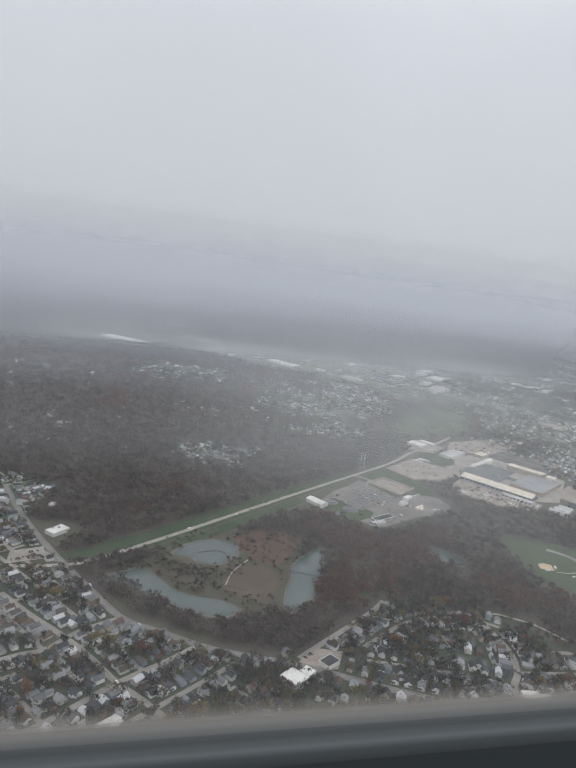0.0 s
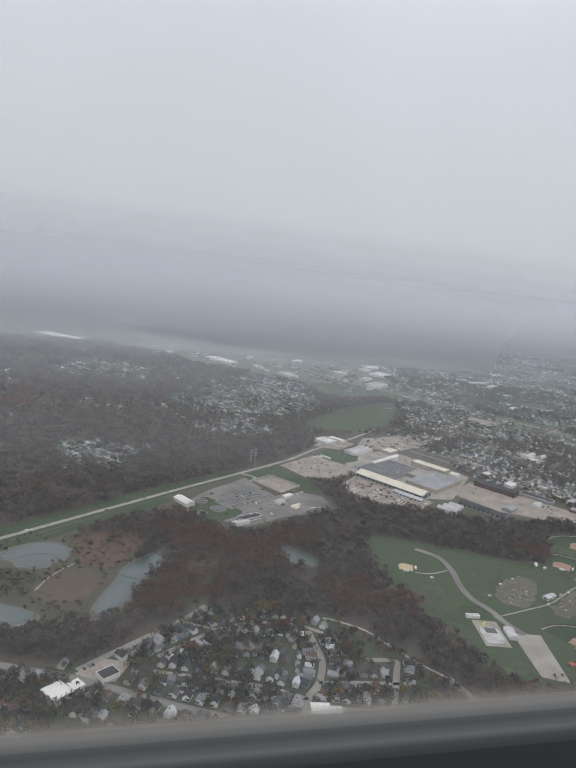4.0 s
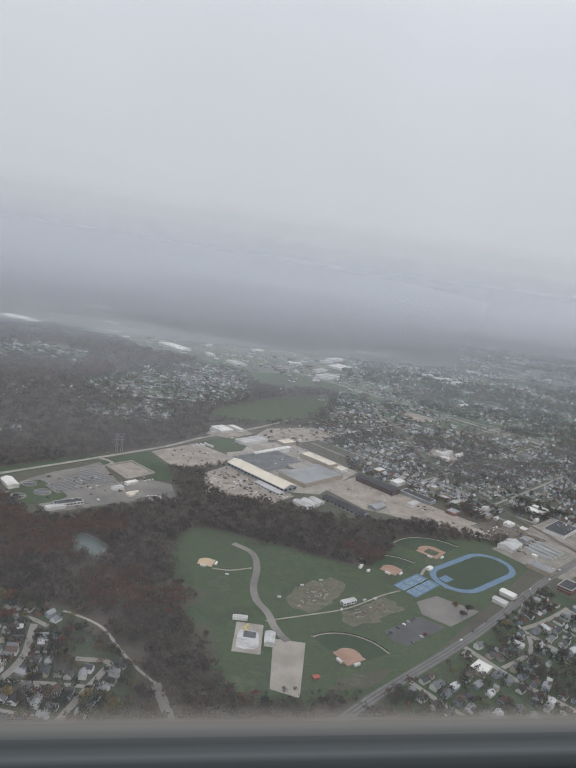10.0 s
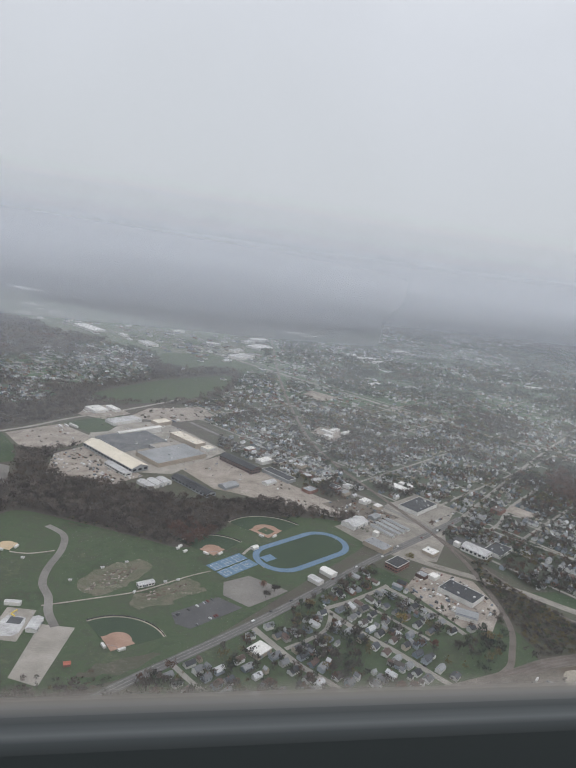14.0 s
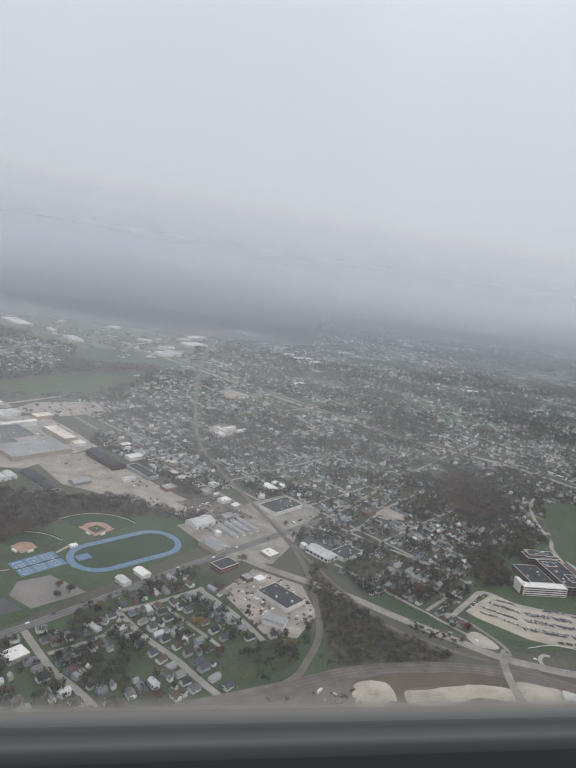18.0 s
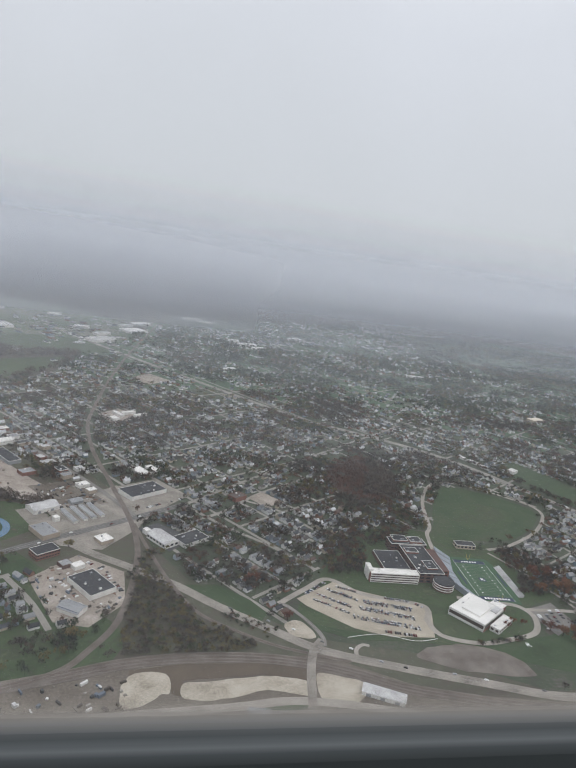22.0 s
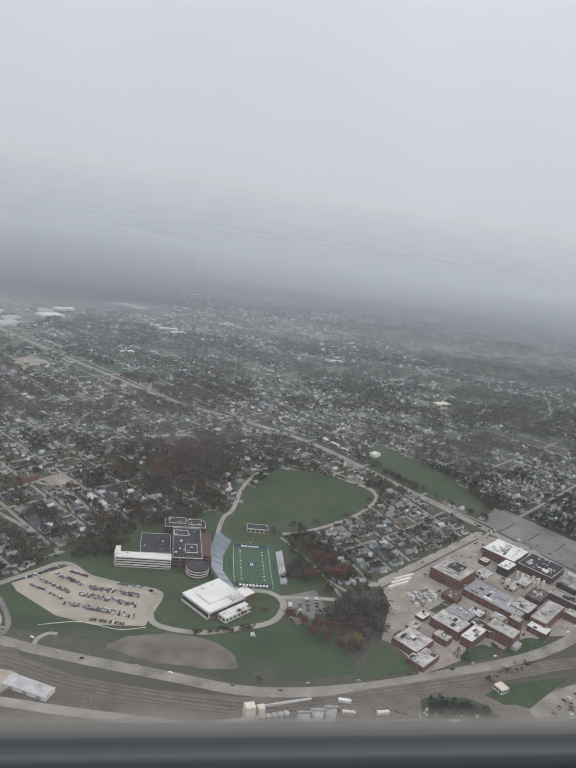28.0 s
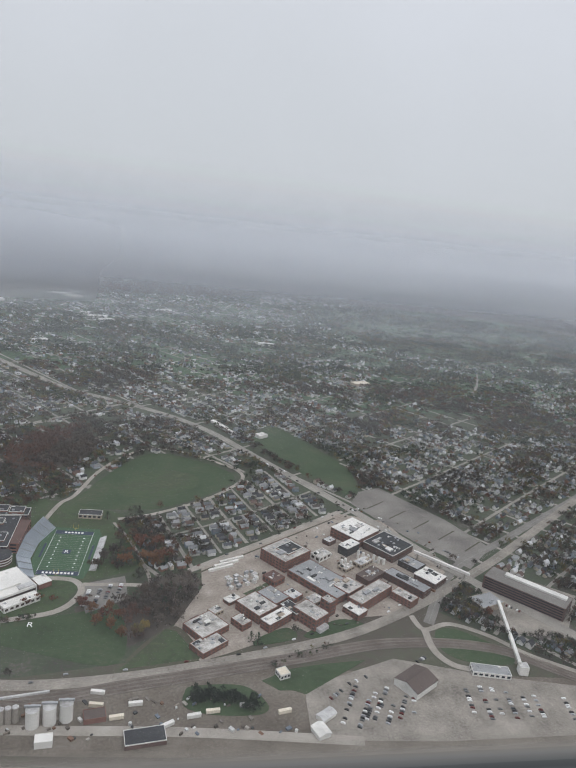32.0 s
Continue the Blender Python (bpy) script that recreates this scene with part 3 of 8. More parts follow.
for i, pts in enumerate((
        [(215, 1090), (330, 1060), (450, 1110), (500, 1220), (430, 1310), (290, 1290), (210, 1190)], [(60, 790), (130, 770), (150, 850), (90, 880), (40, 850)], [(210, 960), (330, 940), (360, 1010), (260, 1030)],
        [(-160, 600), (-100, 602), (-90, 690), (-170, 720)], [(-40, 1340), (120, 1300), (170, 1440), (20, 1480)], [(330, 1380), (470, 1330), (560, 1400), (420, 1470)])):
    line = smooth(pts, 4, True)
    claim(ZONE, line, 1)
    claim(WOODS_MAP, line, 0)
    patch(f"ground_clearing_{i + 1}", pts, 0.055, M_TOWN, "lawns and yards in a clearing of the woods", "ground", 0, True, 8)

patch("park_lawn", [(372, 470), (365, 530), (385, 588), (440, 572), (500, 545), (545, 530), (600, 590), (690, 600), (720, 560), (640, 480), (560, 405), (500, 360), (420, 345), (385, 400)], 0.06, M_PARK, "patchy green park lawn with bare spots", "grass", 4)
patch("levee_grass", [(-35, 512), (30, 556), (120, 630), (200, 700), (275, 763), (272, 780), (180, 712), (60, 615), (-30, 545), (-62, 525)], 0.07, M_LAWN, "green mown strip along the levee road", "grass", 4, False)
patch("levee_grass", [(30, 552), (120, 626), (180, 680), (190, 672), (125, 612), (40, 545)], 0.07, M_LAWN, "green mown bank below the levee road", "grass", 4, False)
patch("pond_scrub", [(-12, 505), (25, 548), (60, 578), (110, 578), (150, 590), (172, 548), (140, 445), (115, 436), (80, 424), (20, 440)], 0.05, M_SCRUB, "brown rough ground round the ponds", "ground", 0)
patch("marsh", [(97, 570), (132, 589), (158, 573), (149, 547), (127, 517), (107, 526)], 0.06, M_MARSH, "rust-coloured marsh grass beside the ponds", "grass", 4, True, 3)
patch("brown_field", [(74, 482), (93, 508), (106, 517), (125, 500), (118, 475), (104, 456), (82, 464)], 0.08, M_BROWN, "bare brown field beside the ponds", "ground", 4, True, 2)
patch("green_field", [(1103, 580), (1110, 605), (1124, 640), (1150, 690), (1175, 716), (1214, 706), (1262, 660), (1229, 608), (1170, 572)], 0.06, M_LAWN, "large green mown playing field", "grass", 4)
patch("school_lawn", [(930, 420), (960, 402), (1030, 398), (1100, 372), (1160, 358), (1155, 420), (1125, 410), (1060, 396), (1020, 400), (990, 402)], 0.06, M_LAWN, "green bank below the school drive", "grass", 4)
patch("school_bank", [(925, 425), (950, 480), (1000, 560), (1060, 590), (1150, 560), (1165, 500), (1170, 470), (1130, 448), (1100, 400), (1000, 400)], 0.05, M_PARK, "dull grass round the school", "grass", 4)
patch("gravel_bed", [(1001, 384), (1027, 396), (1060, 395), (1082, 380), (1084, 362), (1053, 364), (1022, 371)], 0.09, M_BALLAST, "bare grey-brown planting bed in the grass", "ground", 4, True, 2)
patch("hillside_field", [(1300, 760), (1380, 620), (1400, 690), (1360, 790), (1330, 830)], 0.06, M_LAWN, "dull green field beside the highway", "grass", 4)
patch("hillside_field", [(1800, 1150), (2000, 1000), (2300, 1150), (2250, 1400), (1950, 1400)], 0.06, M_TOWN, "dull green hillside far off", "grass", 0, True, 60)
patch("far_meadow", [(412, 1012), (475, 980), (600, 1073), (655, 1230), (560, 1180), (500, 1130)], 0.06, M_PARK, "green meadow beyond the factory", "grass", 4)
patch("far_meadow", [(-300, 2200), (-5, 2230), (242, 2000), (400, 1900), (597, 1830), (700, 1720), (760, 1620), (740, 1440), (619, 1330), (542, 1360), (424, 1450), (270, 1570), (55, 1790), (-140, 1740), (-300, 1850)], 0.06, M_VALLEY, "pale green valley floor far off", "grass", 4, True, 20)
patch("south_bank", [(700, 300), (1100, 290), (1500, 260), (1500, 330), (1240, 352), (1090, 336), (1000, 346), (930, 384), (760, 366), (660, 330)], 0.05, M_DIRT, "grey-brown bare ground beside the railway", "ground", 1, False)

for pts in ([(326, 474), (358, 491), (395, 472), (381, 450), (355, 438), (333, 451)], [(368, 421), (394, 427), (398, 386), (379, 374), (362, 392)], [(470, 360), (500, 366), (520, 385), (480, 372)]):
    patch("bare_ground", pts, 0.075, M_SCRUB, "brown worn ground in the park", "ground", 0, True, 4)
patch("garden_ground", [(459, 472), (492, 501), (513, 500), (498, 470), (470, 449)], 0.09, M_GARDEN, "dry tan ground of the allotment gardens", "ground", 4, True, 7)
patch("garden_ground", [(499, 449), (514, 461), (543, 477), (553, 464), (526, 441), (504, 435)], 0.09, M_GARDEN, "dry tan ground of the allotment gardens", "ground", 4, True, 7)
patch("levee_meadow", [(277, 752), (289, 772), (329, 806), (356, 752), (362, 712), (337, 700), (341, 727), (312, 761), (285, 740)], 0.075, M_LAWN, "green grass round the settling pit", "grass", 4, False)
patch("works_lawn", [(215, 622), (204, 634), (205, 656), (222, 682), (255, 651), (257, 639), (237, 621)], 0.19, M_PARK, "grass round the clarifiers", "grass", 4)
patch("yard_meadow", [(396, 864), (468, 926), (461, 864), (451, 838), (427, 826)], 0.19, M_LAWN, "green grass beside the truck yard", "grass", 4, False)
patch("dry_lawn", [(1165, 356), (1171, 372), (1190, 393), (1201, 390), (1211, 362), (1190, 353)], 0.19, M_SCRUB, "dry yellowish lawn beside the hospital", "grass", 4)
patch("pump_house_lawn", [(1248, 339), (1258, 330), (1266, 330), (1274, 326), (1321, 356), (1291, 353), (1268, 349)], 0.19, M_LAWN, "green triangle of grass round the pump house", "grass", 4, False)
patch("clump_lawn", [(1200, 330), (1206, 336), (1236, 335), (1249, 319), (1243, 311), (1216, 312), (1200, 319)], 0.19, M_LAWN, "grass under a clump of conifers", "grass", 4)
patch("ramp_lawn", [(1384, 386), (1400, 388), (1420, 372), (1436, 352), (1412, 348), (1390, 354), (1380, 366)], 0.19, M_LAWN, "green lawn inside the looping ramp", "grass", 4)
patch("scrub_triangle", [(797, 381), (793, 410), (800, 461), (806, 500), (828, 461), (846, 424), (887, 392), (863, 384)], 0.075, M_SCRUB, "rough scrub between the railway lines", "ground", 4, False)
patch("roadside_grass", [(838, 468), (864, 470), (888, 450), (900, 432), (893, 420), (866, 440)], 0.075, M_LAWN, "green grass strip beside the road", "grass", 4, False)
patch("crossroads_lots", [(690, 585), (728, 606), (775, 655), (850, 644), (812, 590), (800, 560), (772, 518), (738, 522), (715, 545)], 0.075, M_PAVED, "tan paved lots round the crossroads", "yard", 0, False)
patch("brown_bank", [(801, 366), (836, 373), (881, 374), (914, 371), (922, 367), (918, 357), (904, 360), (885, 363), (834, 357), (835, 341), (827, 345), (824, 364), (801, 362)], 0.13, M_BROWN, "bare dark brown bank below the railway", "ground", 1, False)
patch("low_grass", [(871, 330), (885, 338), (910, 339), (912, 333), (888, 329)], 0.13, M_LAWN, "grass patch beside the service road", "grass", 4)
patch("hospital_lawn", [(1284, 383), (1314, 401), (1332, 393), (1302, 380)], 0.2, M_LAWN, "small green lawn before the hospital", "grass", 4)
patch("hospital_lawn", [(1252, 381), (1273, 392), (1278, 380), (1249, 373)], 0.2, M_LAWN, "small green lawn before the hospital", "grass", 4)
patch("corner_lawn", [(700, 484), (714, 498), (727, 484), (712, 470)], 0.2, M_LAWN, "square green lawn at a street corner", "grass", 4, False)
patch("bank_meadow", [(1161, 352), (1175, 372), (1189, 392), (1196, 389), (1211, 361)], 0.2, M_PARK, "dull green triangle of grass below the hospital", "grass", 4, False)
patch("worn_oval", [(1140, 616), (1160, 652), (1192, 668), (1222, 652), (1218, 626), (1186, 602), (1156, 598)], 0.085, M_PARK, "paler worn oval in the playing field", "grass", 4, True, 4)
patch("hospital_garden", [(1247, 434), (1262, 445), (1274, 455), (1276, 447), (1252, 429)], 0.3, M_PARK, "small worn garden among the hospital wings", "grass", 4, False)
patch("far_meadow", [(520, 1270), (612, 1270), (720, 1310), (657, 1415), (520, 1400)], 0.06, M_PARK, "green meadow far beyond the factory", "grass", 4)

# ---- water ----
for pts, label in (
        ([(-19, 490), (-5, 498), (10, 505), (24, 491), (36, 471), (53, 461), (69, 456), (82, 447), (82, 439), (70, 434), (53, 436), (32, 445), (17, 463), (1, 478), (-12, 483)], "long grey-green pond with muddy banks"),
        ([(37, 534), (52, 554), (72, 563), (90, 557), (95, 542), (88, 527), (77, 516), (60, 517), (52, 528)], "grey-green pond with a floating boom"),
        ([(175, 550), (162, 542), (142, 518), (135, 496), (126, 472), (120, 446), (127, 442), (146, 464), (157, 492), (169, 519)], "narrow grey-green pond among bare trees"),
        ([(280, 556), (292, 560), (312, 536), (305, 520), (288, 530)], "small pond hidden among bare trees")):
    claim(TAKEN, smooth(pts, 5, True), 4)
    cx, cy = sum(p[0] for p in pts) / len(pts), sum(p[1] for p in pts) / len(pts)
    bank = [(cx + (x - cx) * 1.07, cy + (y - cy) * 1.06) for x, y in pts]
    patch("pond_bank", bank, 0.10, M_DIRT, "muddy bank round a pond", "ground", 4, True, 1.5)
    patch("pond", pts, 0.13, M_WATER, label, "water", 4, True, 1.5)
tagged(new("boom", ribbon(smooth([(54, 524), (57, 535), (76, 541), (88, 532)], 6), 0.8, 0.34).mesh("boom", M_DARK)), "thin dark floating boom across the pond", "boom")
tagged(new("boom", ribbon(smooth([(37, 467), (53, 486), (76, 480), (92, 471)], 6), 0.8, 0.34).mesh("boom", M_DARK)), "thin dark causeway across the pond", "boom")
tagged(new("footbridge", ribbon([(134, 507), (158, 495)], 1.2, 0.5).mesh("footbridge", M_DARK)), "dark narrow crossing over the pond", "bridge")

# ---- main roads and railways ----
road("road_levee", [(-110, 506), (-62, 508), (-33, 517), (27, 563), (114, 636), (193, 702), (273, 767), (351, 832), (399, 884), (473, 949), (560, 1040)], 5.0, M_CONCRETE, "pale grey concrete levee road", line=True, z=0.18)
road("road_to_plant", [(273, 767), (290, 755), (285, 742), (262, 722), (228, 690)], 4.5, M_CONCRETE, "pale drive into the treatment works")
road("road_west", [(-130, 680), (-96, 597), (-61, 529), (-24, 466), (-1, 431), (26, 414), (49, 399), (74, 388), (109, 377), (134, 366), (180, 344), (235, 322), (300, 296)], 6.0, M_ASPHALT, "grey asphalt street curving past the ponds", line=True, z=0.2)
road("main_street", [(440, 306), (495, 352), (572, 407), (629, 451), (708, 517), (779, 569), (846, 620)], 8.0, M_MAIN, "grey main street with lane lines through the town", line=(0.0, 2.6, -2.6), z=0.22, steps=5, margin=3)
road("main_street_north", [(846, 620), (959, 735), (1107, 880), (1300, 1060)], 4.2, M_STREET, "narrow tree-lined street into the town", z=0.2, steps=5, margin=0.5)
road("mill_road", [(560, 905), (600, 850), (681, 742), (746, 660), (774, 621), (800, 580)], 6.0, M_ASPHALT, "grey asphalt road past the factory", line=True, z=0.2)
road("bypass", [(740, 532), (764, 512), (797, 491), (832, 467), (861, 441), (896, 414), (931, 389), (979, 372), (1043, 354), (1095, 341), (1158, 344), (1240, 361), (1313, 382), (1374, 413), (1433, 452), (1500, 500), (1661, 627)], 9.0, M_PAVED, "wide pale tan-grey road beside the railway", line=(0.0,), z=0.24, steps=5)
road("highway", [(560, 1560), (696, 1379), (800, 1250), (916, 1110), (1000, 1010), (1047, 960), (1130, 905), (1191, 860), (1245, 800), (1302, 705), (1361, 607), (1401, 534), (1435, 470), (1460, 430), (1500, 370)], 11.0, M_STREET, "pale divided highway through the town", line=(-4.5, 0.0, 4.5), z=0.26, steps=5, margin=5)
road("railbed", [(840, 1960), (800, 1640), (756, 1305), (735, 1080), (727, 920), (727, 844), (742, 755), (770, 657), (792, 579), (801, 523), (799, 469), (791, 418), (775, 386), (755, 362), (700, 338), (600, 310)], 5.0, M_BALLAST, "brown ballast of a curving railway", "railway", z=0.28, steps=5, margin=4)
road("railbed", [(796, 570), (812, 516), (828, 470), (847, 431), (875, 408), (904, 391), (950, 376)], 3.4, M_BALLAST, "brown ballast of a railway spur", "railway", z=0.29, steps=5)
road("railbed", [(640, 325), (755, 358), (797, 372), (842, 379), (887, 379), (922, 373), (951, 363), (993, 346), (1097, 327), (1178, 340), (1273, 359), (1346, 373), (1418, 366), (1466, 334), (1540, 280)], 11.0, M_BALLAST, "brown ballast of a double railway", "railway", z=0.3, steps=5)


def rails(pts, shifts, z):
    line = smooth(pts, 8)
    th = thing("rail_track", "pair of dull steel rails on ballast", "railway track", kind="structure")
    for sh in shifts:
        for k in (-0.46, 0.46):
            part("rail", ribbon(line, 0.16, z, None, sh + k), M_RAIL, th)


rails([(756, 1305), (735, 1080), (727, 920), (727, 844), (742, 755), (770, 657), (792, 579), (801, 523), (799, 469), (791, 418), (775, 386), (755, 362), (700, 338)], (-1.3, 1.3), 0.42)
rails([(796, 570), (812, 516), (828, 470), (847, 431), (875, 408), (904, 391), (950, 376)], (0,), 0.42)
rails([(755, 358), (797, 372), (842, 379), (887, 379), (922, 373), (951, 363), (993, 346), (1097, 327), (1178, 340), (1273, 359), (1346, 373), (1418, 366), (1466, 334)], (-3.2, 0, 3.2), 0.44)
road("overpass_road", [(935, 400), (926, 388), (919, 366), (914, 340), (905, 300)], 6.0, M_PAVED, "short pale road crossing the railway", z=0.5)
road("road_south", [(640, 300), (760, 322), (860, 333), (914, 338), (1000, 322), (1090, 308), (1200, 300), (1300, 288)], 7.0, M_CONCRETE, "pale service road beside the railway", z=0.26)
road("school_drive", [(911, 445), (940, 470), (961, 484), (986, 462), (1029, 450), (1034, 440), (1028, 425), (1033, 407), (1060, 399), (1088, 404), (1116, 414), (1128, 436), (1120, 452), (1096, 455), (1070, 462)], 5.0, M_CONCRETE, "pale concrete drive looping round the school", z=0.24)
road("school_street", [(1128, 446), (1156, 446), (1172, 445)], 4.5, M_CONCRETE, "pale street beside the stadium parking", z=0.24)
road("grove_lane", [(1172, 445), (1177, 452), (1168, 486), (1158, 515), (1143, 545)], 2.8, M_PAVED, "narrow worn lane through the trees", z=0.235)
road("corner_loop", [(911, 445), (918, 441), (929, 423), (936, 405), (935, 393)], 3.6, M_LOT, "grey slip road curving round a bare corner", z=0.245, line=True)
road("hospital_verge", [(1214, 462.6), (1252, 490.6), (1290.5, 518.8), (1352, 564)], 1.8, M_SCRUB, "dark planted verge between street and hospital yard", "verge", z=0.2)
road("oval_street", [(1084, 546), (1092, 580), (1103, 600), (1118, 655), (1140, 700), (1168, 730), (1200, 728), (1240, 702), (1272, 660), (1236, 606), (1180, 565), (1146, 552)], 4.2, M_CONCRETE, "pale street round the green playing field", z=0.22)
road("hospital_street", [(1207, 466), (1287, 524), (1363, 580)], 6.0, M_CONCRETE, "pale street between hospital and houses", z=0.24, steps=3)
road("cross_street", [(1382, 395), (1435, 470), (1511, 524), (1661, 630), (1900, 800)], 8.0, M_ASPHALT, "grey street crossing the highway", z=0.23, line=True)
road("hospital_loop", [(1372, 405), (1376, 388), (1399, 394), (1424, 379), (1443, 358), (1469, 340)], 4.5, M_CONCRETE, "pale looping ramp beside the railway", z=0.32)
road("hospital_loop", [(1376, 388), (1374, 364), (1383, 348), (1405, 342)], 5.5, M_CONCRETE, "pale drive into the car park", z=0.46)
road("park_drive", [(421, 561), (437, 544), (439, 518), (433, 487), (433, 465), (440, 447), (443, 428), (450, 411)], 6.0, M_LOT, "grey winding park drive", z=0.2)
road("park_path", [(437, 436), (470, 446), (505, 458), (540, 480), (560, 490)], 1.4, M_GRAVEL, "pale gravel footpath through the park", "path", z=0.18)
road("park_path", [(400, 512), (415, 510), (434, 516)], 1.6, M_GRAVEL, "pale gravel footpath through the park", "path", z=0.18)
road("creek_path", [(292, 438), (300, 435), (321, 420), (336, 395), (348, 377), (360, 363)], 2.2, M_CONCRETE, "pale narrow lane with a guard rail beside the creek", "path", z=0.18)
road("creek_path", [(360, 363), (365, 348), (373, 320)], 6.5, M_LOT, "grey lane widening at the edge of the woods", "path", z=0.19)
road("pond_track", [(77, 479), (86, 503), (103, 526)], 1.4, M_GRAVEL, "pale dirt track beside the ponds", "path", z=0.2)
road("school_turnaround", [(956, 382), (958, 390), (964, 395), (969, 394)], 3.0, M_CONCRETE, "small pale turnaround on the grass bank", "path", z=0.22)
road("mound_street", [(1660, 1010), (1760, 1100), (1840, 1250)], 4.5, M_STREET, "pale street far off", z=0.2)
for pts, w in (([(-89, 465), (-64, 436), (-38, 409), (-20, 387), (-1, 360), (14, 344), (40, 312)], 4.6), ([(-130, 350), (-70, 386), (-48, 395), (-29, 415), (-1, 433)], 4.2), ([(-100, 280), (-40, 326), (-1, 360), (29, 381), (49, 397)], 4.6),
               ([(0, 318), (25, 339), (46, 356), (72, 378)], 3.2), ([(117, 382), (140, 401), (166, 422), (190, 442), (204, 457)], 4.6), ([(167, 394), (195, 415), (210, 424), (236, 433), (267, 430), (287, 418)], 3.6), ([(185, 435), (210, 424)], 2.8), ([(164, 379), (205, 368), (238, 358), (258, 347)], 3.0),
               ([(246, 312), (250, 324), (258, 347), (269, 362), (277, 384), (277, 404), (276, 421)], 4.8), ([(269, 362), (295, 361), (324, 358)], 3.0), ([(265, 340), (295, 333)], 2.6), ([(297, 299), (309, 331), (326, 370), (330, 382), (309, 385)], 4.4),
               ([(644, 438), (664, 408), (684, 385), (702, 360), (722, 335)], 5.0), ([(644, 438), (670, 450), (704, 471), (715, 482)], 4.0), ([(679, 445), (700, 418), (715, 399)], 3.0), ([(706, 471), (730, 438), (747, 406)], 4.6), ([(585, 412), (608, 374), (626, 354), (641, 335)], 5.0), ([(604, 388), (636, 408), (648, 432)], 3.4), ([(527, 372), (541, 352), (560, 330)], 4.0),
               ([(843, 618), (881, 574), (915, 543), (950, 505)], 4.0), ([(910, 636), (944, 614), (970, 577), (1000, 560)], 4.0), ([(849, 581), (884, 608), (924, 655), (992, 714)], 4.2), ([(1182, 562), (1210, 470)], 3.4), ([(1206, 586), (1235, 494)], 2.4), ([(1230, 604), (1259, 512)], 3.6), ([(1254, 630), (1285, 534)], 2.4), ([(1274, 648), (1311, 552)], 3.6), ([(1298, 676), (1335, 568)], 3.0), ([(1188, 520), (1268, 570), (1340, 625)], 2.6)):
    road("street", pts, w, M_STREET, "grey residential street with worn edges", z=0.18)

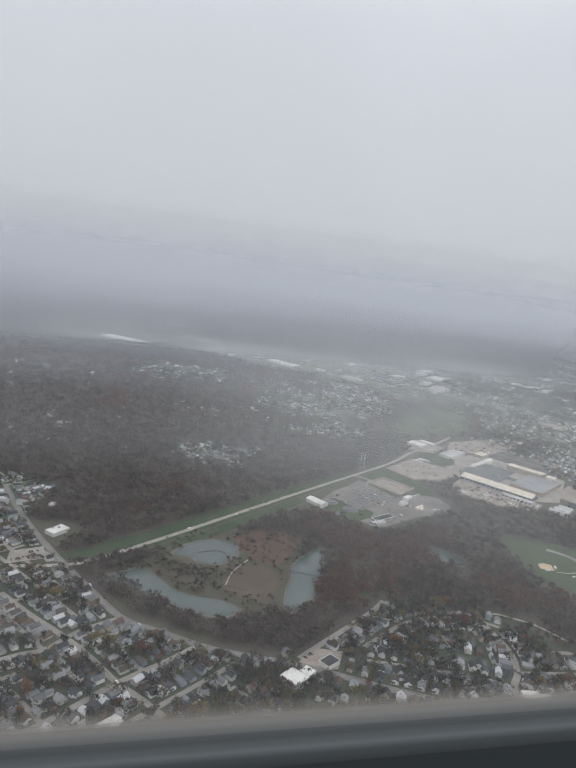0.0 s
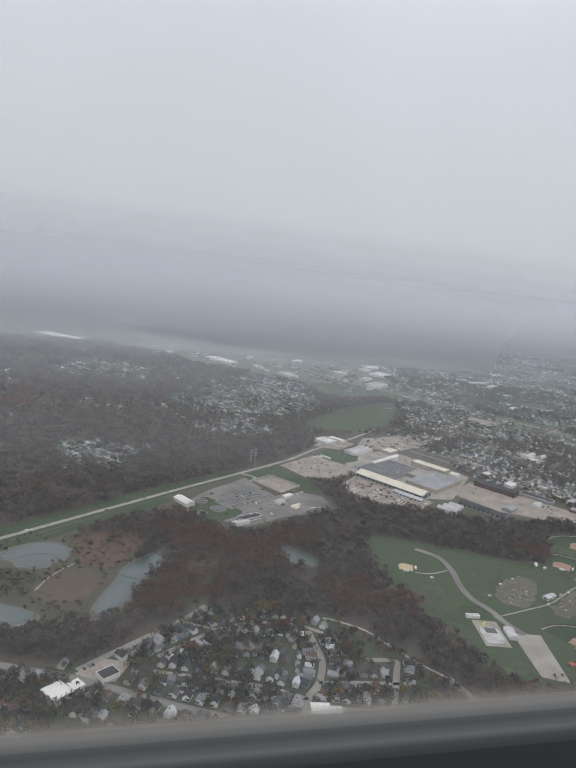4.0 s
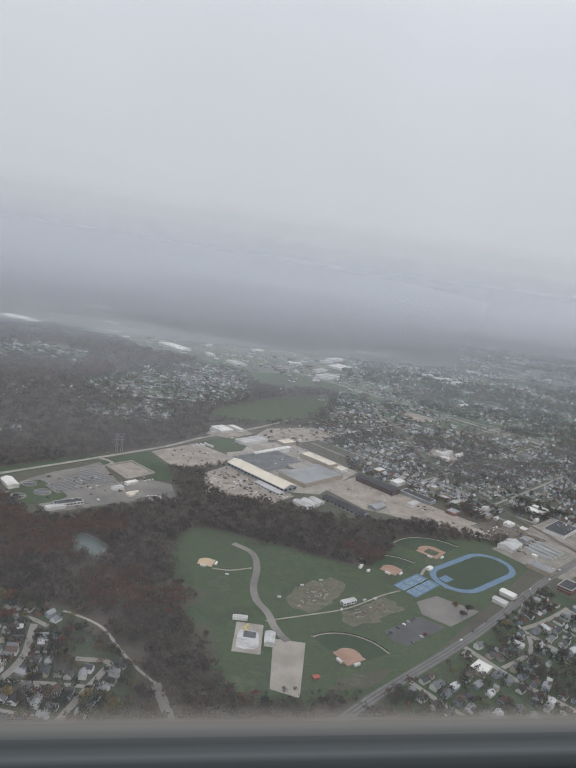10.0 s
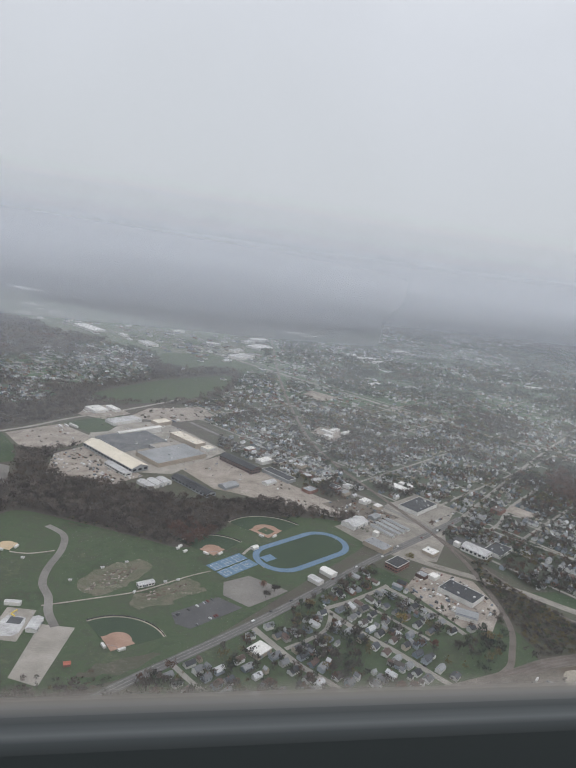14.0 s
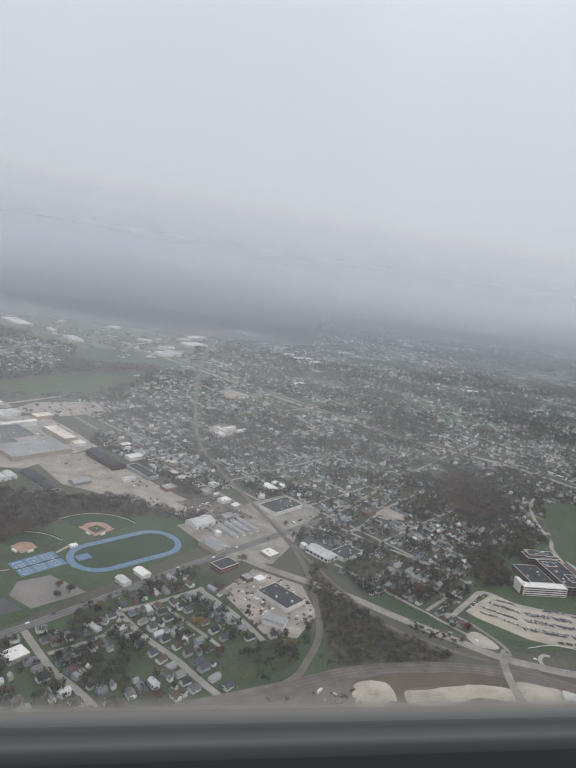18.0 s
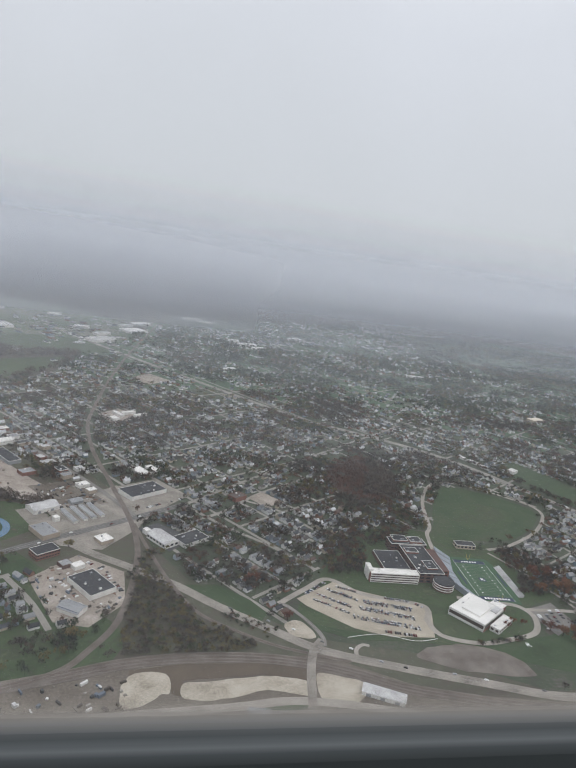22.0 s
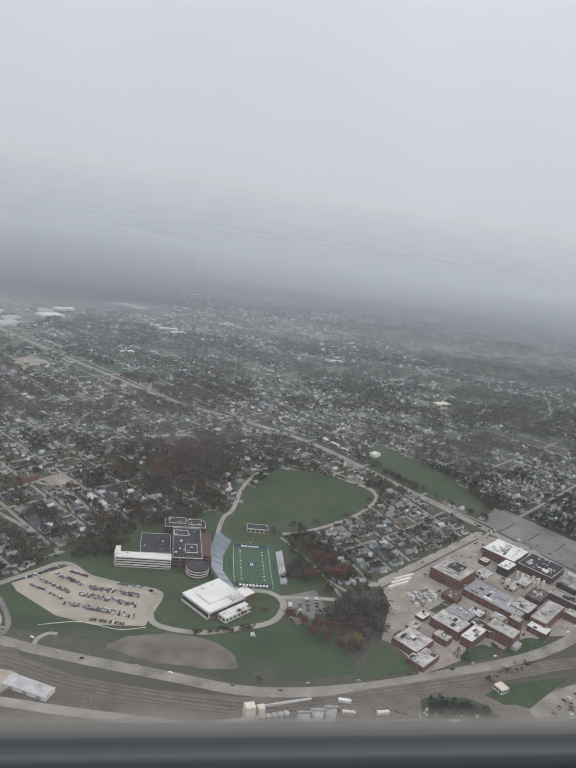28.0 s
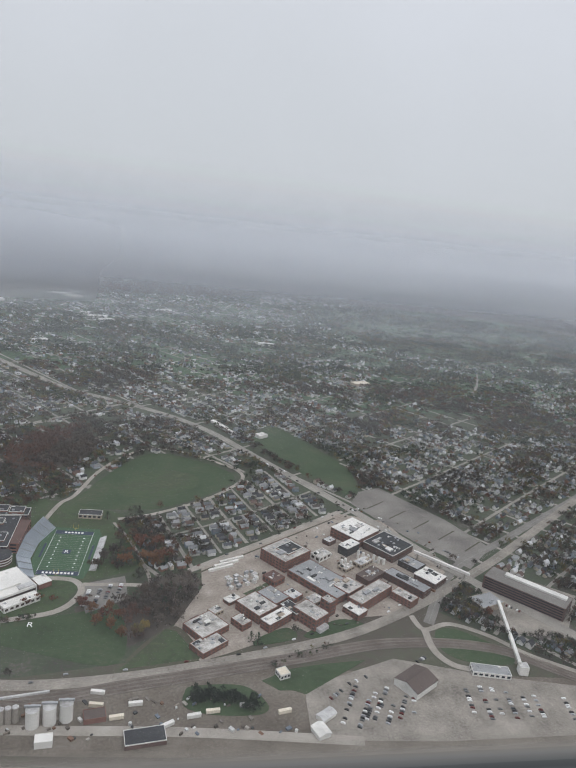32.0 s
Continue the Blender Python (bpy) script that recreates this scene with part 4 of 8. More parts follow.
# ---- parking lots, yards, pads ----
for name, pts, mat, label in (
        ("parking_lot", [(-95, 510), (-96, 532), (-71, 542), (-66, 520)], M_CONCRETE, "pale parking lot beside the road"),
        ("parking_lot", [(116, 379), (133, 393), (150, 389), (141, 370), (123, 366)], M_GRAVEL, "pale gravel parking lot"),
        ("works_yard", [(206, 673), (218, 691), (233, 709), (258, 730), (277, 752), (303, 695), (337, 708), (361, 697), (368, 653), (341, 644), (304, 634), (283, 620), (251, 602), (237, 619), (237, 636), (217, 615), (200, 642)], M_LOT, "grey-brown paved yard of the treatment works"),
        ("truck_yard", [(333, 806), (391, 856), (434, 812), (421, 778), (385, 753), (357, 763)], M_GRAVEL, "pale gravel truck yard"),
        ("factory_yard", [(399, 744), (431, 778), (500, 690), (470, 662), (399, 684)], M_GRAVEL, "pale gravel scrap yard below the factory"),
        ("factory_yard", [(430, 860), (520, 900), (560, 850), (600, 790), (530, 700), (490, 700), (430, 780)], M_CONCRETE, "pale concrete yard round the factory"),
        ("gravel_yard", [(540, 722), (590, 770), (640, 720), (690, 660), (730, 620), (700, 604), (600, 655), (575, 665)], M_GRAVEL, "pale bare gravel yard"),
        ("gravel_yard", [(690, 640), (730, 660), (770, 612), (730, 590)], M_DIRT, "brown salvage yard with debris"),
        ("shed_lot", [(728, 600), (752, 622), (782, 580), (760, 548)], M_PAVED, "grey lot between long sheds"),
        ("store_lot", [(775, 652), (815, 680), (850, 640), (806, 590), (785, 600)], M_PAVED, "grey parking lot round a store"),
        ("store_lot", [(800, 560), (818, 574), (850, 545), (828, 520)], M_BLACKTOP, "dark parking lot round a white building"),
        ("dealer_lot", [(722, 470), (754, 508), (792, 484), (795, 440), (772, 410), (748, 415)], M_GRAVEL, "pale cluttered lot round a dark-roofed building"),
        ("pool_lot", [(440, 414), (463, 410), (456, 381), (449, 352), (431, 360)], M_CONCRETE, "pale rectangular park parking lot"),
        ("school_lot", [(527, 429), (563, 451), (580, 437), (540, 410), (530, 416)], M_BLACKTOP, "dark striped parking lot"),
        ("school_plaza", [(567, 454), (569, 473), (591, 484), (620, 462), (606, 452), (585, 438)], M_LOT, "grey paved yard beside the courts"),
        ("school_parking", [(927, 453), (964, 480), (984, 467), (1004, 459), (1027, 453), (1037, 440), (1025, 405), (990, 405), (964, 415), (945, 432), (933, 443)], M_TAN, "tan parking lot on the school hill"),
        ("stadium_parking", [(1126, 446), (1158, 458), (1162, 428), (1134, 410)], M_ASPHALT, "grey parking lot beside the stadium"),
        ("pale_pad", [(801, 361), (823, 363), (826, 346), (820, 344), (807, 333), (797, 335)], M_CREAMPAD, "pale bare pad beside the railway"),
        ("pale_pad", [(834, 354), (850, 356), (885, 361), (904, 359), (917, 355), (915, 343), (887, 348), (863, 341), (835, 341)], M_CREAMPAD, "pale bare strip beside the railway"),
        ("pale_pad", [(923, 363), (938, 361), (953, 355), (948, 340), (936, 336), (921, 338)], M_CREAMPAD, "pale bare ground beside the long shed"),
        ("corner_lot", [(910, 416), (920, 424), (930, 413), (930, 402), (916, 404)], M_CREAMPAD, "pale bare corner lot"),
        ("hospital_yard", [(1193, 392), (1216, 442), (1217, 470), (1257, 500), (1357, 574), (1403, 559), (1416, 496), (1431, 458), (1369, 407), (1327, 403), (1294, 380), (1283, 391), (1233, 367), (1211, 358)], M_GRAVEL, "grey-tan paved grounds of the hospital"),
        ("highway_parking", [(1378, 598), (1395, 628), (1422, 641), (1470, 565), (1491, 510), (1453, 472), (1417, 522)], M_LOT, "large patchy grey-brown empty parking lot beside the highway"),
        ("garage_yard", [(1440, 440), (1480, 470), (1530, 430), (1480, 370), (1440, 385)], M_PAVED, "grey forecourt of the parking garage"),
        ("south_parking", [(1274, 332), (1341, 357), (1403, 338), (1480, 322), (1490, 285), (1349, 285), (1270, 290)], M_PAVED, "grey parking lot beside the railway"),
        ("town_lot", [(912, 645), (930, 662), (950, 640), (930, 622)], M_GRAVEL, "pale bare lot among the houses"),
        ("depot_lot", [(735, 900), (760, 935), (800, 900), (760, 860)], M_GRAVEL, "pale yard beside the railway"),
        ("far_yard", [(470, 905), (500, 960), (580, 990), (600, 940), (540, 900)], M_GRAVEL, "pale yard beyond the factory"),
        ("far_yard", [(770, 1130), (800, 1170), (840, 1130), (800, 1090)], M_GRAVEL, "pale oval yard beside the railway")):
    patch(name, pts, 0.14, mat, label, "parking lot" if "lot" in label else "yard", 1, name in ("pale_pad", "corner_lot"), 1.6 if name in ("pale_pad", "corner_lot") else 0.0)
PIT = [(285, 740), (312, 761), (341, 727), (313, 702)]
patch("pit", PIT, 0.2, M_GRAVEL, "pale gravel-floored settling pit", "pit", 1, False)
pit_rim = thing("pit_wall", "raised pale concrete wall round a settling pit", "wall", kind="structure")
for i in range(4):
    (ax, ay), (bx, by) = PIT[i], PIT[(i + 1) % 4]
    part("wall", Shape().turned((ax + bx) / 2, (ay + by) / 2, math.hypot(bx - ax, by - ay), 1.8, math.degrees(math.atan2(by - ay, bx - ax)), 0.1, 1.8 + 0.01 * i), M_CONCRETE, pit_rim)
# verges and worn islands of the highway car park
islands = thing("planted_median", "strips of dead grass between parking aisles", "median", kind="structure")
for k in range(5):
    cx, cy = 1404 + k * 17.5, 596 - k * 21
    part("strip", Shape().turned(cx, cy, 30, 1.5, ANG, 0.1, 0.3), M_SCRUB, islands)


# ---- buildings ----
def hall(name, label, category, x, y, lx, ly, h, ang=ANG, wall=M_PALE, roof=M_WHITEROOF, pitched=False, windows=0, rows=1, units=0, parapet=0.35, doors=0, bands=0, glass=M_GLASS):
    """A building with walls, roof, windows in its long and short sides, roof units and doors. lx, ly: size along its own axes."""
    a = radians(ang)
    c, s = math.cos(a), math.sin(a)
    q = [(x + c * px - s * py, y + s * px + c * py) for px, py in ((-lx / 2 - 1, -ly / 2 - 1), (lx / 2 + 1, -ly / 2 - 1), (lx / 2 + 1, ly / 2 + 1), (-lx / 2 - 1, ly / 2 + 1))]
    claim(TAKEN, q, 2)
    th = thing(name, label, category, x, y, ang)
    X, Y = lx / 2, ly / 2
    w = Shape()
    if pitched:
        along = lx >= ly
        rise = 0.16 * min(lx, ly)
        w.box(-X, X, -Y, Y, 0, h)
        if along:
            w.add([(-X, -Y, h), (-X, Y, h), (-X, 0, h + rise), (X, -Y, h), (X, Y, h), (X, 0, h + rise)], [(1, 0, 2), (3, 4, 5)])
            r = Shape().gable(-X, X, -Y, Y, h, h + rise + 0.1, 0.4)
        else:
            w.add([(-X, -Y, h), (X, -Y, h), (0, -Y, h + rise), (-X, Y, h), (X, Y, h), (0, Y, h + rise)], [(0, 1, 2), (4, 3, 5)])
            r = Shape().gable(-Y, Y, -X, X, h, h + rise + 0.1, 0.4)
            r.v = [(-py, px, pz) for px, py, pz in r.v]
        part("wall", w, wall, th)
        part("roof", r, roof, th)
    else:
        w.box(-X, X, -Y, Y, 0, h)
        part("wall", w, wall, th)
        part("roof", Shape().box(-X + 0.25, X - 0.25, -Y + 0.25, Y - 0.25, h - 0.1, h + 0.08), roof, th)
        p = Shape()
        for x0, x1, y0, y1 in ((-X, X, -Y - 0.05, -Y + 0.25), (-X, X, Y - 0.25, Y + 0.05), (-X - 0.05, -X + 0.25, -Y, Y), (X - 0.25, X + 0.05, -Y, Y)):
            p.box(x0, x1, y0, y1, h - 0.2, h + parapet, 0, True)
        part("parapet", p, M_PALE if roof is M_BLACKROOF else roof if roof is M_WHITEROOF else wall, th)
    rr = random.Random(int(x * 7 + y * 13))
    sides = ((-Y, -1, lx, True), (X, 1, ly, False), (-X, -1, ly, False), (Y, 1, lx, True))
    for k in range(rows if windows or bands else 0):
        z0 = h * (k + 0.35) / rows
        z1 = h * (k + 0.78) / rows
        for base, sign, length, flat in sides[:3]:
            n = max(int(windows * length / max(lx, ly)), 1) if windows else 1
            for i in range(n):
                m0 = -length / 2 + length * (i + (0.2 if windows else 0.02)) / n
                m1 = -length / 2 + length * (i + (0.8 if windows else 0.98)) / n
                lo, hi = min(base, base + sign * 0.06), max(base, base + sign * 0.06)
                b = Shape().box(m0, m1, lo, hi, z0, z1, 0, True) if flat else Shape().box(lo, hi, m0, m1, z0, z1, 0, True)
                part("window", b, glass, th)
    for i in range(doors):
        m0 = -X + lx * (i + 0.3) / doors
        part("door", Shape().box(m0, m0 + min(3.0, lx * 0.4 / doors), -Y - 0.08, -Y, 0, min(2.6, h * 0.7), 0, True), M_GREYWALL, th)
    for i in range(units):
        ux, uy = rr.uniform(-X * 0.85, X * 0.85), rr.uniform(-Y * 0.8, Y * 0.8)
        sx, sy, sz = rr.uniform(0.8, 2.2), rr.uniform(0.7, 1.6), rr.uniform(0.5, 1.2)
        part("roof_unit", Shape().box(ux - sx / 2, ux + sx / 2, uy - sy / 2, uy + sy / 2, h, h + sz, 0, True), rr.choice((M_STEEL, M_PALE, M_GREYWALL)), roof_of(th))
    return th


def roof_of(th):
    return next(c for c in th.children if c.name.startswith("roof") and not c.name.startswith("roof_"))


# factory
hall("factory_hall", "long factory hall with a cream ridge roof", "factory", 466, 741, 22, 98, 5.5, roof=M_CREAMROOF, wall=M_GREYWALL, windows=16, pitched=True)
hall("factory_hall", "wide factory hall with a flat grey roof", "factory", 531, 757, 72, 44, 5, roof=M_GREYROOF, wall=M_TANWALL, units=8)
hall("factory_hall", "dark-roofed factory hall with long skylights", "factory", 482, 800, 70, 52, 5, roof=M_DULLROOF, wall=M_GREYWALL, units=4)
hall("factory_hall", "factory hall with a cream flat roof", "factory", 552, 815, 17, 52, 6.5, roof=M_CREAMROOF, wall=M_TANWALL, units=4)
hall("factory_hall", "narrow factory wing with a dark roof", "factory", 515, 790, 26, 60, 4.2, roof=M_CONCRETE, wall=M_GREYWALL, units=3)
hall("factory_shed", "white roof monitor on the factory", "factory", 500, 842, 42, 7, 6.8, roof=M_WHITEROOF, wall=M_PALE, pitched=True)
hall("factory_shed", "white roof monitor on the factory", "factory", 478, 826, 34, 6, 6.6, roof=M_WHITEROOF, wall=M_PALE, pitched=True)
hall("warehouse", "long white low shed beside the scrap yard", "warehouse", 472, 703, 9, 40, 3.5, wall=M_PALE, roof=M_STAINROOF, pitched=True, windows=8)
hall("warehouse", "cream flat-roofed factory annex", "warehouse", 519, 888, 24, 16, 4.5, roof=M_CREAMROOF, wall=M_TANWALL, units=2)
hall("warehouse", "pale annex beside the factory", "warehouse", 577, 790, 14, 12, 4, roof=M_CREAMROOF, wall=M_PALE, units=1)
hall("warehouse", "pale flat building beyond the factory", "warehouse", 468, 884, 46, 20, 4, roof=M_STAINROOF, wall=M_PALE, units=3)
for i in range(3):
    hall("storage_shed", "white ribbed shed with a pitched roof", "shed", 504 + i * 9, 662 + i * 6.5, 9, 22 - 3 * i, 3.4, wall=M_PALE, roof=M_STAINROOF, pitched=True, doors=1)
hall("warehouse", "long black-roofed shed beside the yard", "warehouse", 553, 666, 13, 58, 3.6, wall=M_GREYWALL, roof=M_BLACKROOF, pitched=True, windows=10)
hall("warehouse", "grey flat shed on the gravel yard", "warehouse", 592, 672, 20, 12, 3.2, wall=M_GREYWALL, roof=M_GREYROOF, pitched=True)
hall("old_mill", "dark old mill with rows of windows", "mill", 612, 740, 15, 56, 6, wall=M_DKBRICK, roof=M_BLACKROOF, pitched=True, windows=14, rows=2)
hall("warehouse", "white flat-roofed building beside the mill", "warehouse", 645, 758, 20, 12, 4, roof=M_WHITEROOF, wall=M_PALE)
hall("warehouse", "black-roofed warehouse beside the road", "warehouse", 655, 712, 14, 42, 4, roof=M_BLACKROOF, wall=M_GREYWALL, units=3)
hall("storage_shed", "pale shed on the gravel yard", "shed", 640, 688, 16, 8, 3, wall=M_PALE, roof=M_STAINROOF, pitched=True)
hall("storage_shed", "blue-grey metal shed with a low pitched roof", "shed", 713, 590, 25, 16, 4, wall=M_PALE, roof=M_STAINROOF, pitched=True, doors=2)
hall("warehouse", "low flat-roofed grey industrial block", "warehouse", 722, 543, 16, 24, 4, wall=M_TANWALL, roof=M_GREYROOF, units=5)
hall("storage_shed", "small white tank house beside sheds", "shed", 728, 567, 5, 5, 4.4, wall=M_PALE, roof=M_WHITEROOF)
hall("storage_shed", "grey shed beside the crossroads", "shed", 740, 608, 12, 8, 3, wall=M_GREYWALL, roof=M_GREYROOF, pitched=True)
for x, y in ((738, 576), (746, 582), (753, 587), (760, 592)):
    hall("storage_unit", "long low row of grey storage units", "storage units", x, y, 4.2, 29, 2.2, 32, wall=M_PALE, roof=M_GREYROOF, pitched=True)
for i, (x, y, lx, ly) in enumerate(((700, 702, 14, 9), (716, 684, 10, 12), (724, 668, 12, 8), (742, 648, 12, 9), (690, 716, 9, 12), (664, 756, 16, 9), (650, 776, 12, 10), (632, 800, 14, 9), (690, 748, 10, 8), (716, 716, 14, 8), (684, 672, 15, 12), (752, 634, 9, 7), (734, 690, 9, 9))):
    hall("roadside_shop", "low flat commercial building beside the mill road", "shop", x, y, lx, ly, 3.2 + 0.3 * (i % 3), wall=(M_PALE, M_BRICK, M_TANWALL)[i % 3], roof=(M_STAINROOF, M_BLACKROOF, M_GREYROOF, M_WHITEROOF)[i % 4], units=2)
# truck yard and works
for i, (x, y) in enumerate(((392, 842), (398, 847), (404, 852), (410, 846))):
    hall("trailer", "white box trailer parked in the yard", "trailer", x, y, 9, 2.0, 2.2, 127, wall=M_PALE, roof=M_WHITEROOF, parapet=0.1)
hall("truck_depot", "low white depot with two pale roofs", "depot", 428, 928, 22, 26, 4, 37, roof=M_WHITEROOF, wall=M_PALE, units=3)
hall("truck_depot", "low white depot with a pale roof", "depot", 450, 938, 24, 9, 4, 127, roof=M_WHITEROOF, wall=M_PALE)
patch("depot_yard", [(405, 905), (415, 945), (445, 965), (475, 925), (440, 890)], 0.16, M_GRAVEL, "pale yard round the depot", "yard", 1, False)
hall("works_shed", "white sludge shed with a rounded roof", "shed", 199, 664, 23, 11, 3.8, 122, wall=M_PALE, roof=M_WHITEROOF, pitched=True, doors=1)
hall("works_building", "dark flat-roofed works building with open tanks", "works building", 263, 624, 28, 9, 3.5, 30, wall=M_PALE, roof=M_BLACKROOF, windows=8, units=4)
hall("works_building", "small works building with a pale roof", "works building", 253, 612, 18, 7, 3, 30, wall=M_PALE, roof=M_STAINROOF, units=2)
hall("works_building", "small pale building in the treatment works", "works building", 305, 672, 12, 7, 3, wall=M_PALE, roof=M_STAINROOF)
hall("works_building", "small pale building in the treatment works", "works building", 318, 690, 14, 6, 3, wall=M_PALE, roof=M_WHITEROOF)
for x, y in ((318, 660), (324, 664), (321, 656)):
    hall("works_building", "small yellowish shed in the treatment works", "shed", x, y, 7, 3, 2.4, wall=M_CREAMROOF, roof=M_CREAMROOF, pitched=True)
tagged(new("pipe_arch", ribbon(smooth([(335, 656), (341, 660), (348, 660), (352, 655)], 6), 1.0, 0.9).mesh("pipe_arch", M_PALE)), "curved white pipe rack in the works yard", "pipe")


def basin_field(x, y, lu, lv, n, label):
    th = thing("settling_basin", label, "basin", x, y, ANG)
    part("rim", Shape().box(-lu / 2, lu / 2, -lv / 2, lv / 2, 0, 0.5), M_CONCRETE, th)
    for i in range(n):
        y0 = -lv / 2 + lv * (i + 0.12) / n
        part("water", Shape().box(-lu / 2 + 0.6, lu / 2 - 0.6, y0, y0 + lv * 0.72 / n, 0.2, 0.56), M_POOL, th, "dark water between low walls")


basin_field(264, 688, 27, 25, 7, "open brown concrete basins between pale walls")
basin_field(250, 667, 25, 25, 7, "open brown concrete basins between pale walls")
basin_field(279, 704, 21, 44, 9, "long open concrete basins full of grey-green water")
for x, y, r in ((217, 669, 7.5), (234, 649, 8.5), (214, 635, 7.5)):
    th = thing("clarifier", "round concrete clarifier with dark water", "tank", x, y)
    part("rim", Shape().ring(0, 0, 0, 1.2, r - 0.5, r), M_CONCRETE, th)
    part("water", Shape().tube(0, 0, 0.3, 0.9, r - 0.4, r - 0.4, 28), M_POOL, th)
    part("bridge", Shape().box(-r, r, -0.35, 0.35, 1.2, 1.5, 0, True), M_STEEL, th)
for x, y in ((291, 795), (297, 797)):
    th = thing("pylon", "tall thin steel power pylon beside the levee road", "pylon", x, y)
    s = Shape()
    for sx, sy in ((-1, -1), (1, -1), (1, 1), (-1, 1)):
        part("leg", Shape().limb((sx * 1.2, sy * 1.2, 0), (sx * 0.2, sy * 0.2, 24), 0.16, 0.1), M_STEEL, th)
    for z in (15, 18.5, 22):
        part("crossarm", Shape().box(-3.2, 3.2, -0.15, 0.15, z, z + 0.3, 0, True), M_STEEL, th)

# ---- park ----
def diamond(x, y, ang, r, label, sand=M_CLAY, fence=True, grass=M_LAWN, outer=26):
    """A ball field: a fan of grass, a skinned infield, a backstop and benches."""
    th = thing("ball_field", label, "ball field", x, y, ang, 0.16)
    fan = [(-2, -2)] + [(outer * math.cos(radians(a)), outer * math.sin(radians(a))) for a in range(-6, 97, 6)]
    part("outfield", Shape().prism(fan, -0.1, 0.03), M_OUTFIELD if fence else grass, th)
    dirt = [(-2.2, -2.2), (r, -2.0)] + [(r * 0.42 + r * 0.62 * math.cos(radians(a)), r * 0.42 + r * 0.62 * math.sin(radians(a))) for a in range(-30, 121, 10)] + [(-2.0, r)]
    part("infield", Shape().prism(dirt, -0.1, 0.08), sand, th)
    part("mound", Shape().tube(r * 0.4, r * 0.4, 0, 0.22, 0.9, 0.5, 10), sand, th)
    if fence:
        arc = [(outer * math.cos(radians(a)), outer * math.sin(radians(a))) for a in range(-6, 97, 3)]
        part("warning_track", ribbon(arc, 2.2, 0.11), M_TAN, th)
        f = Shape()
        for (ax, ay), (bx, by) in zip(arc, arc[1:]):
            f.add([(ax, ay, 0), (bx, by, 0), (bx, by, 1.1), (ax, ay, 1.1)], [(0, 1, 2, 3)])
        part("fence", f, M_DARK, th)
        for k in range(0, len(arc), 3):
            part("post", Shape().box(arc[k][0] - 0.06, arc[k][0] + 0.06, arc[k][1] - 0.06, arc[k][1] + 0.06, 0, 1.2), M_STEEL, th)
    part("backstop", Shape().limb((-3.4, 1.5, 0), (-3.4, 1.5, 3), 0.08, 0.08).limb((1.5, -3.4, 0), (1.5, -3.4, 3), 0.08, 0.08).limb((-3.4, 1.5, 3), (1.5, -3.4, 3), 0.08, 0.08), M_STEEL, th)
    for bx, by, rot in ((4.5, -4.4, 0), (-4.4, 4.5, 90)):
        b = Shape().turned(bx, by, 5.0, 1.7, rot, 0, 1.5)
        part("dugout", b, M_PALE, th, "pale roofed players' bench")
    return th


diamond(398, 517, 70, 11, "plain park ball field with a pale sand infield", M_SAND, False, M_PARK, 18)
diamond(489, 388, 27, 15, "softball field with a round orange clay infield", M_CLAY, True, M_LAWN, 36)
diamond(564, 519, 47, 14, "softball field with a clay infield and dark fence", M_CLAY, True, M_LAWN, 36)
th = diamond(618, 556, 45, 21, "baseball field with a clay arc beside the track", M_CLAY, True, M_LAWN, 44)
part("infield_grass", Shape().prism([(2, 2), (14, 2), (14, 14), (2, 14)], 0, 0.12), M_LAWN, th)


def stadium_line(x, y, lx, ly, ang, n=14):
    """A racetrack outline."""
    r = ly / 2
    pts = [(lx / 2 - r + r * math.cos(a), r * math.sin(a)) for a in np.linspace(-math.pi / 2, math.pi / 2, n)]
    pts += [(-lx / 2 + r + r * math.cos(a), r * math.sin(a)) for a in np.linspace(math.pi / 2, 3 * math.pi / 2, n)]
    c, s = math.cos(radians(ang)), math.sin(radians(ang))
    return [(x + c * a - s * b, y + s * a + c * b) for a, b in pts]


th = thing("running_track", "oval blue running track round a green field", "running track", 646, 531, 0, 0.16)
outer, inner = stadium_line(0, 0, 104, 50, 33), stadium_line(0, 0, 92, 38, 33)
claim(TAKEN, [(646 + a, 531 + b) for a, b in outer], 4)
s = Shape()
n = len(outer)
s.add([(a, b, 0.06) for a, b in outer] + [(a, b, 0.06) for a, b in inner] + [(a, b, -0.1) for a, b in outer], [(i, (i + 1) % n, n + (i + 1) % n, n + i) for i in range(n)] + [(2 * n + i, 2 * n + (i + 1) % n, (i + 1) % n, i) for i in range(n)])
part("track", s, M_BLUE, th)
part("infield", Shape().prism(inner, -0.1, 0.03), M_OUTFIELD, th)
for k in range(1, 4):
    f = k / 4
    lane = [(a * (1 - f) + c * f, b * (1 - f) + d * f) for (a, b), (c, d) in zip(outer, inner)]
    part("lane_line", ribbon(lane + lane[:1], 0.08, 0.08), M_ROADLINE, th)
part("throwing_pad", Shape().turned(-34, -16, 12, 9, 33, 0, 0.1), M_BLUE, th)
part("goal", Shape().limb((36, 20, 0), (36, 20, 4), 0.1, 0.1).limb((36, 20, 2), (37.6, 21.6, 2), 0.1, 0.1).limb((37.6, 21.6, 2), (37.6, 21.6, 5), 0.1, 0.1), M_STEEL, th)

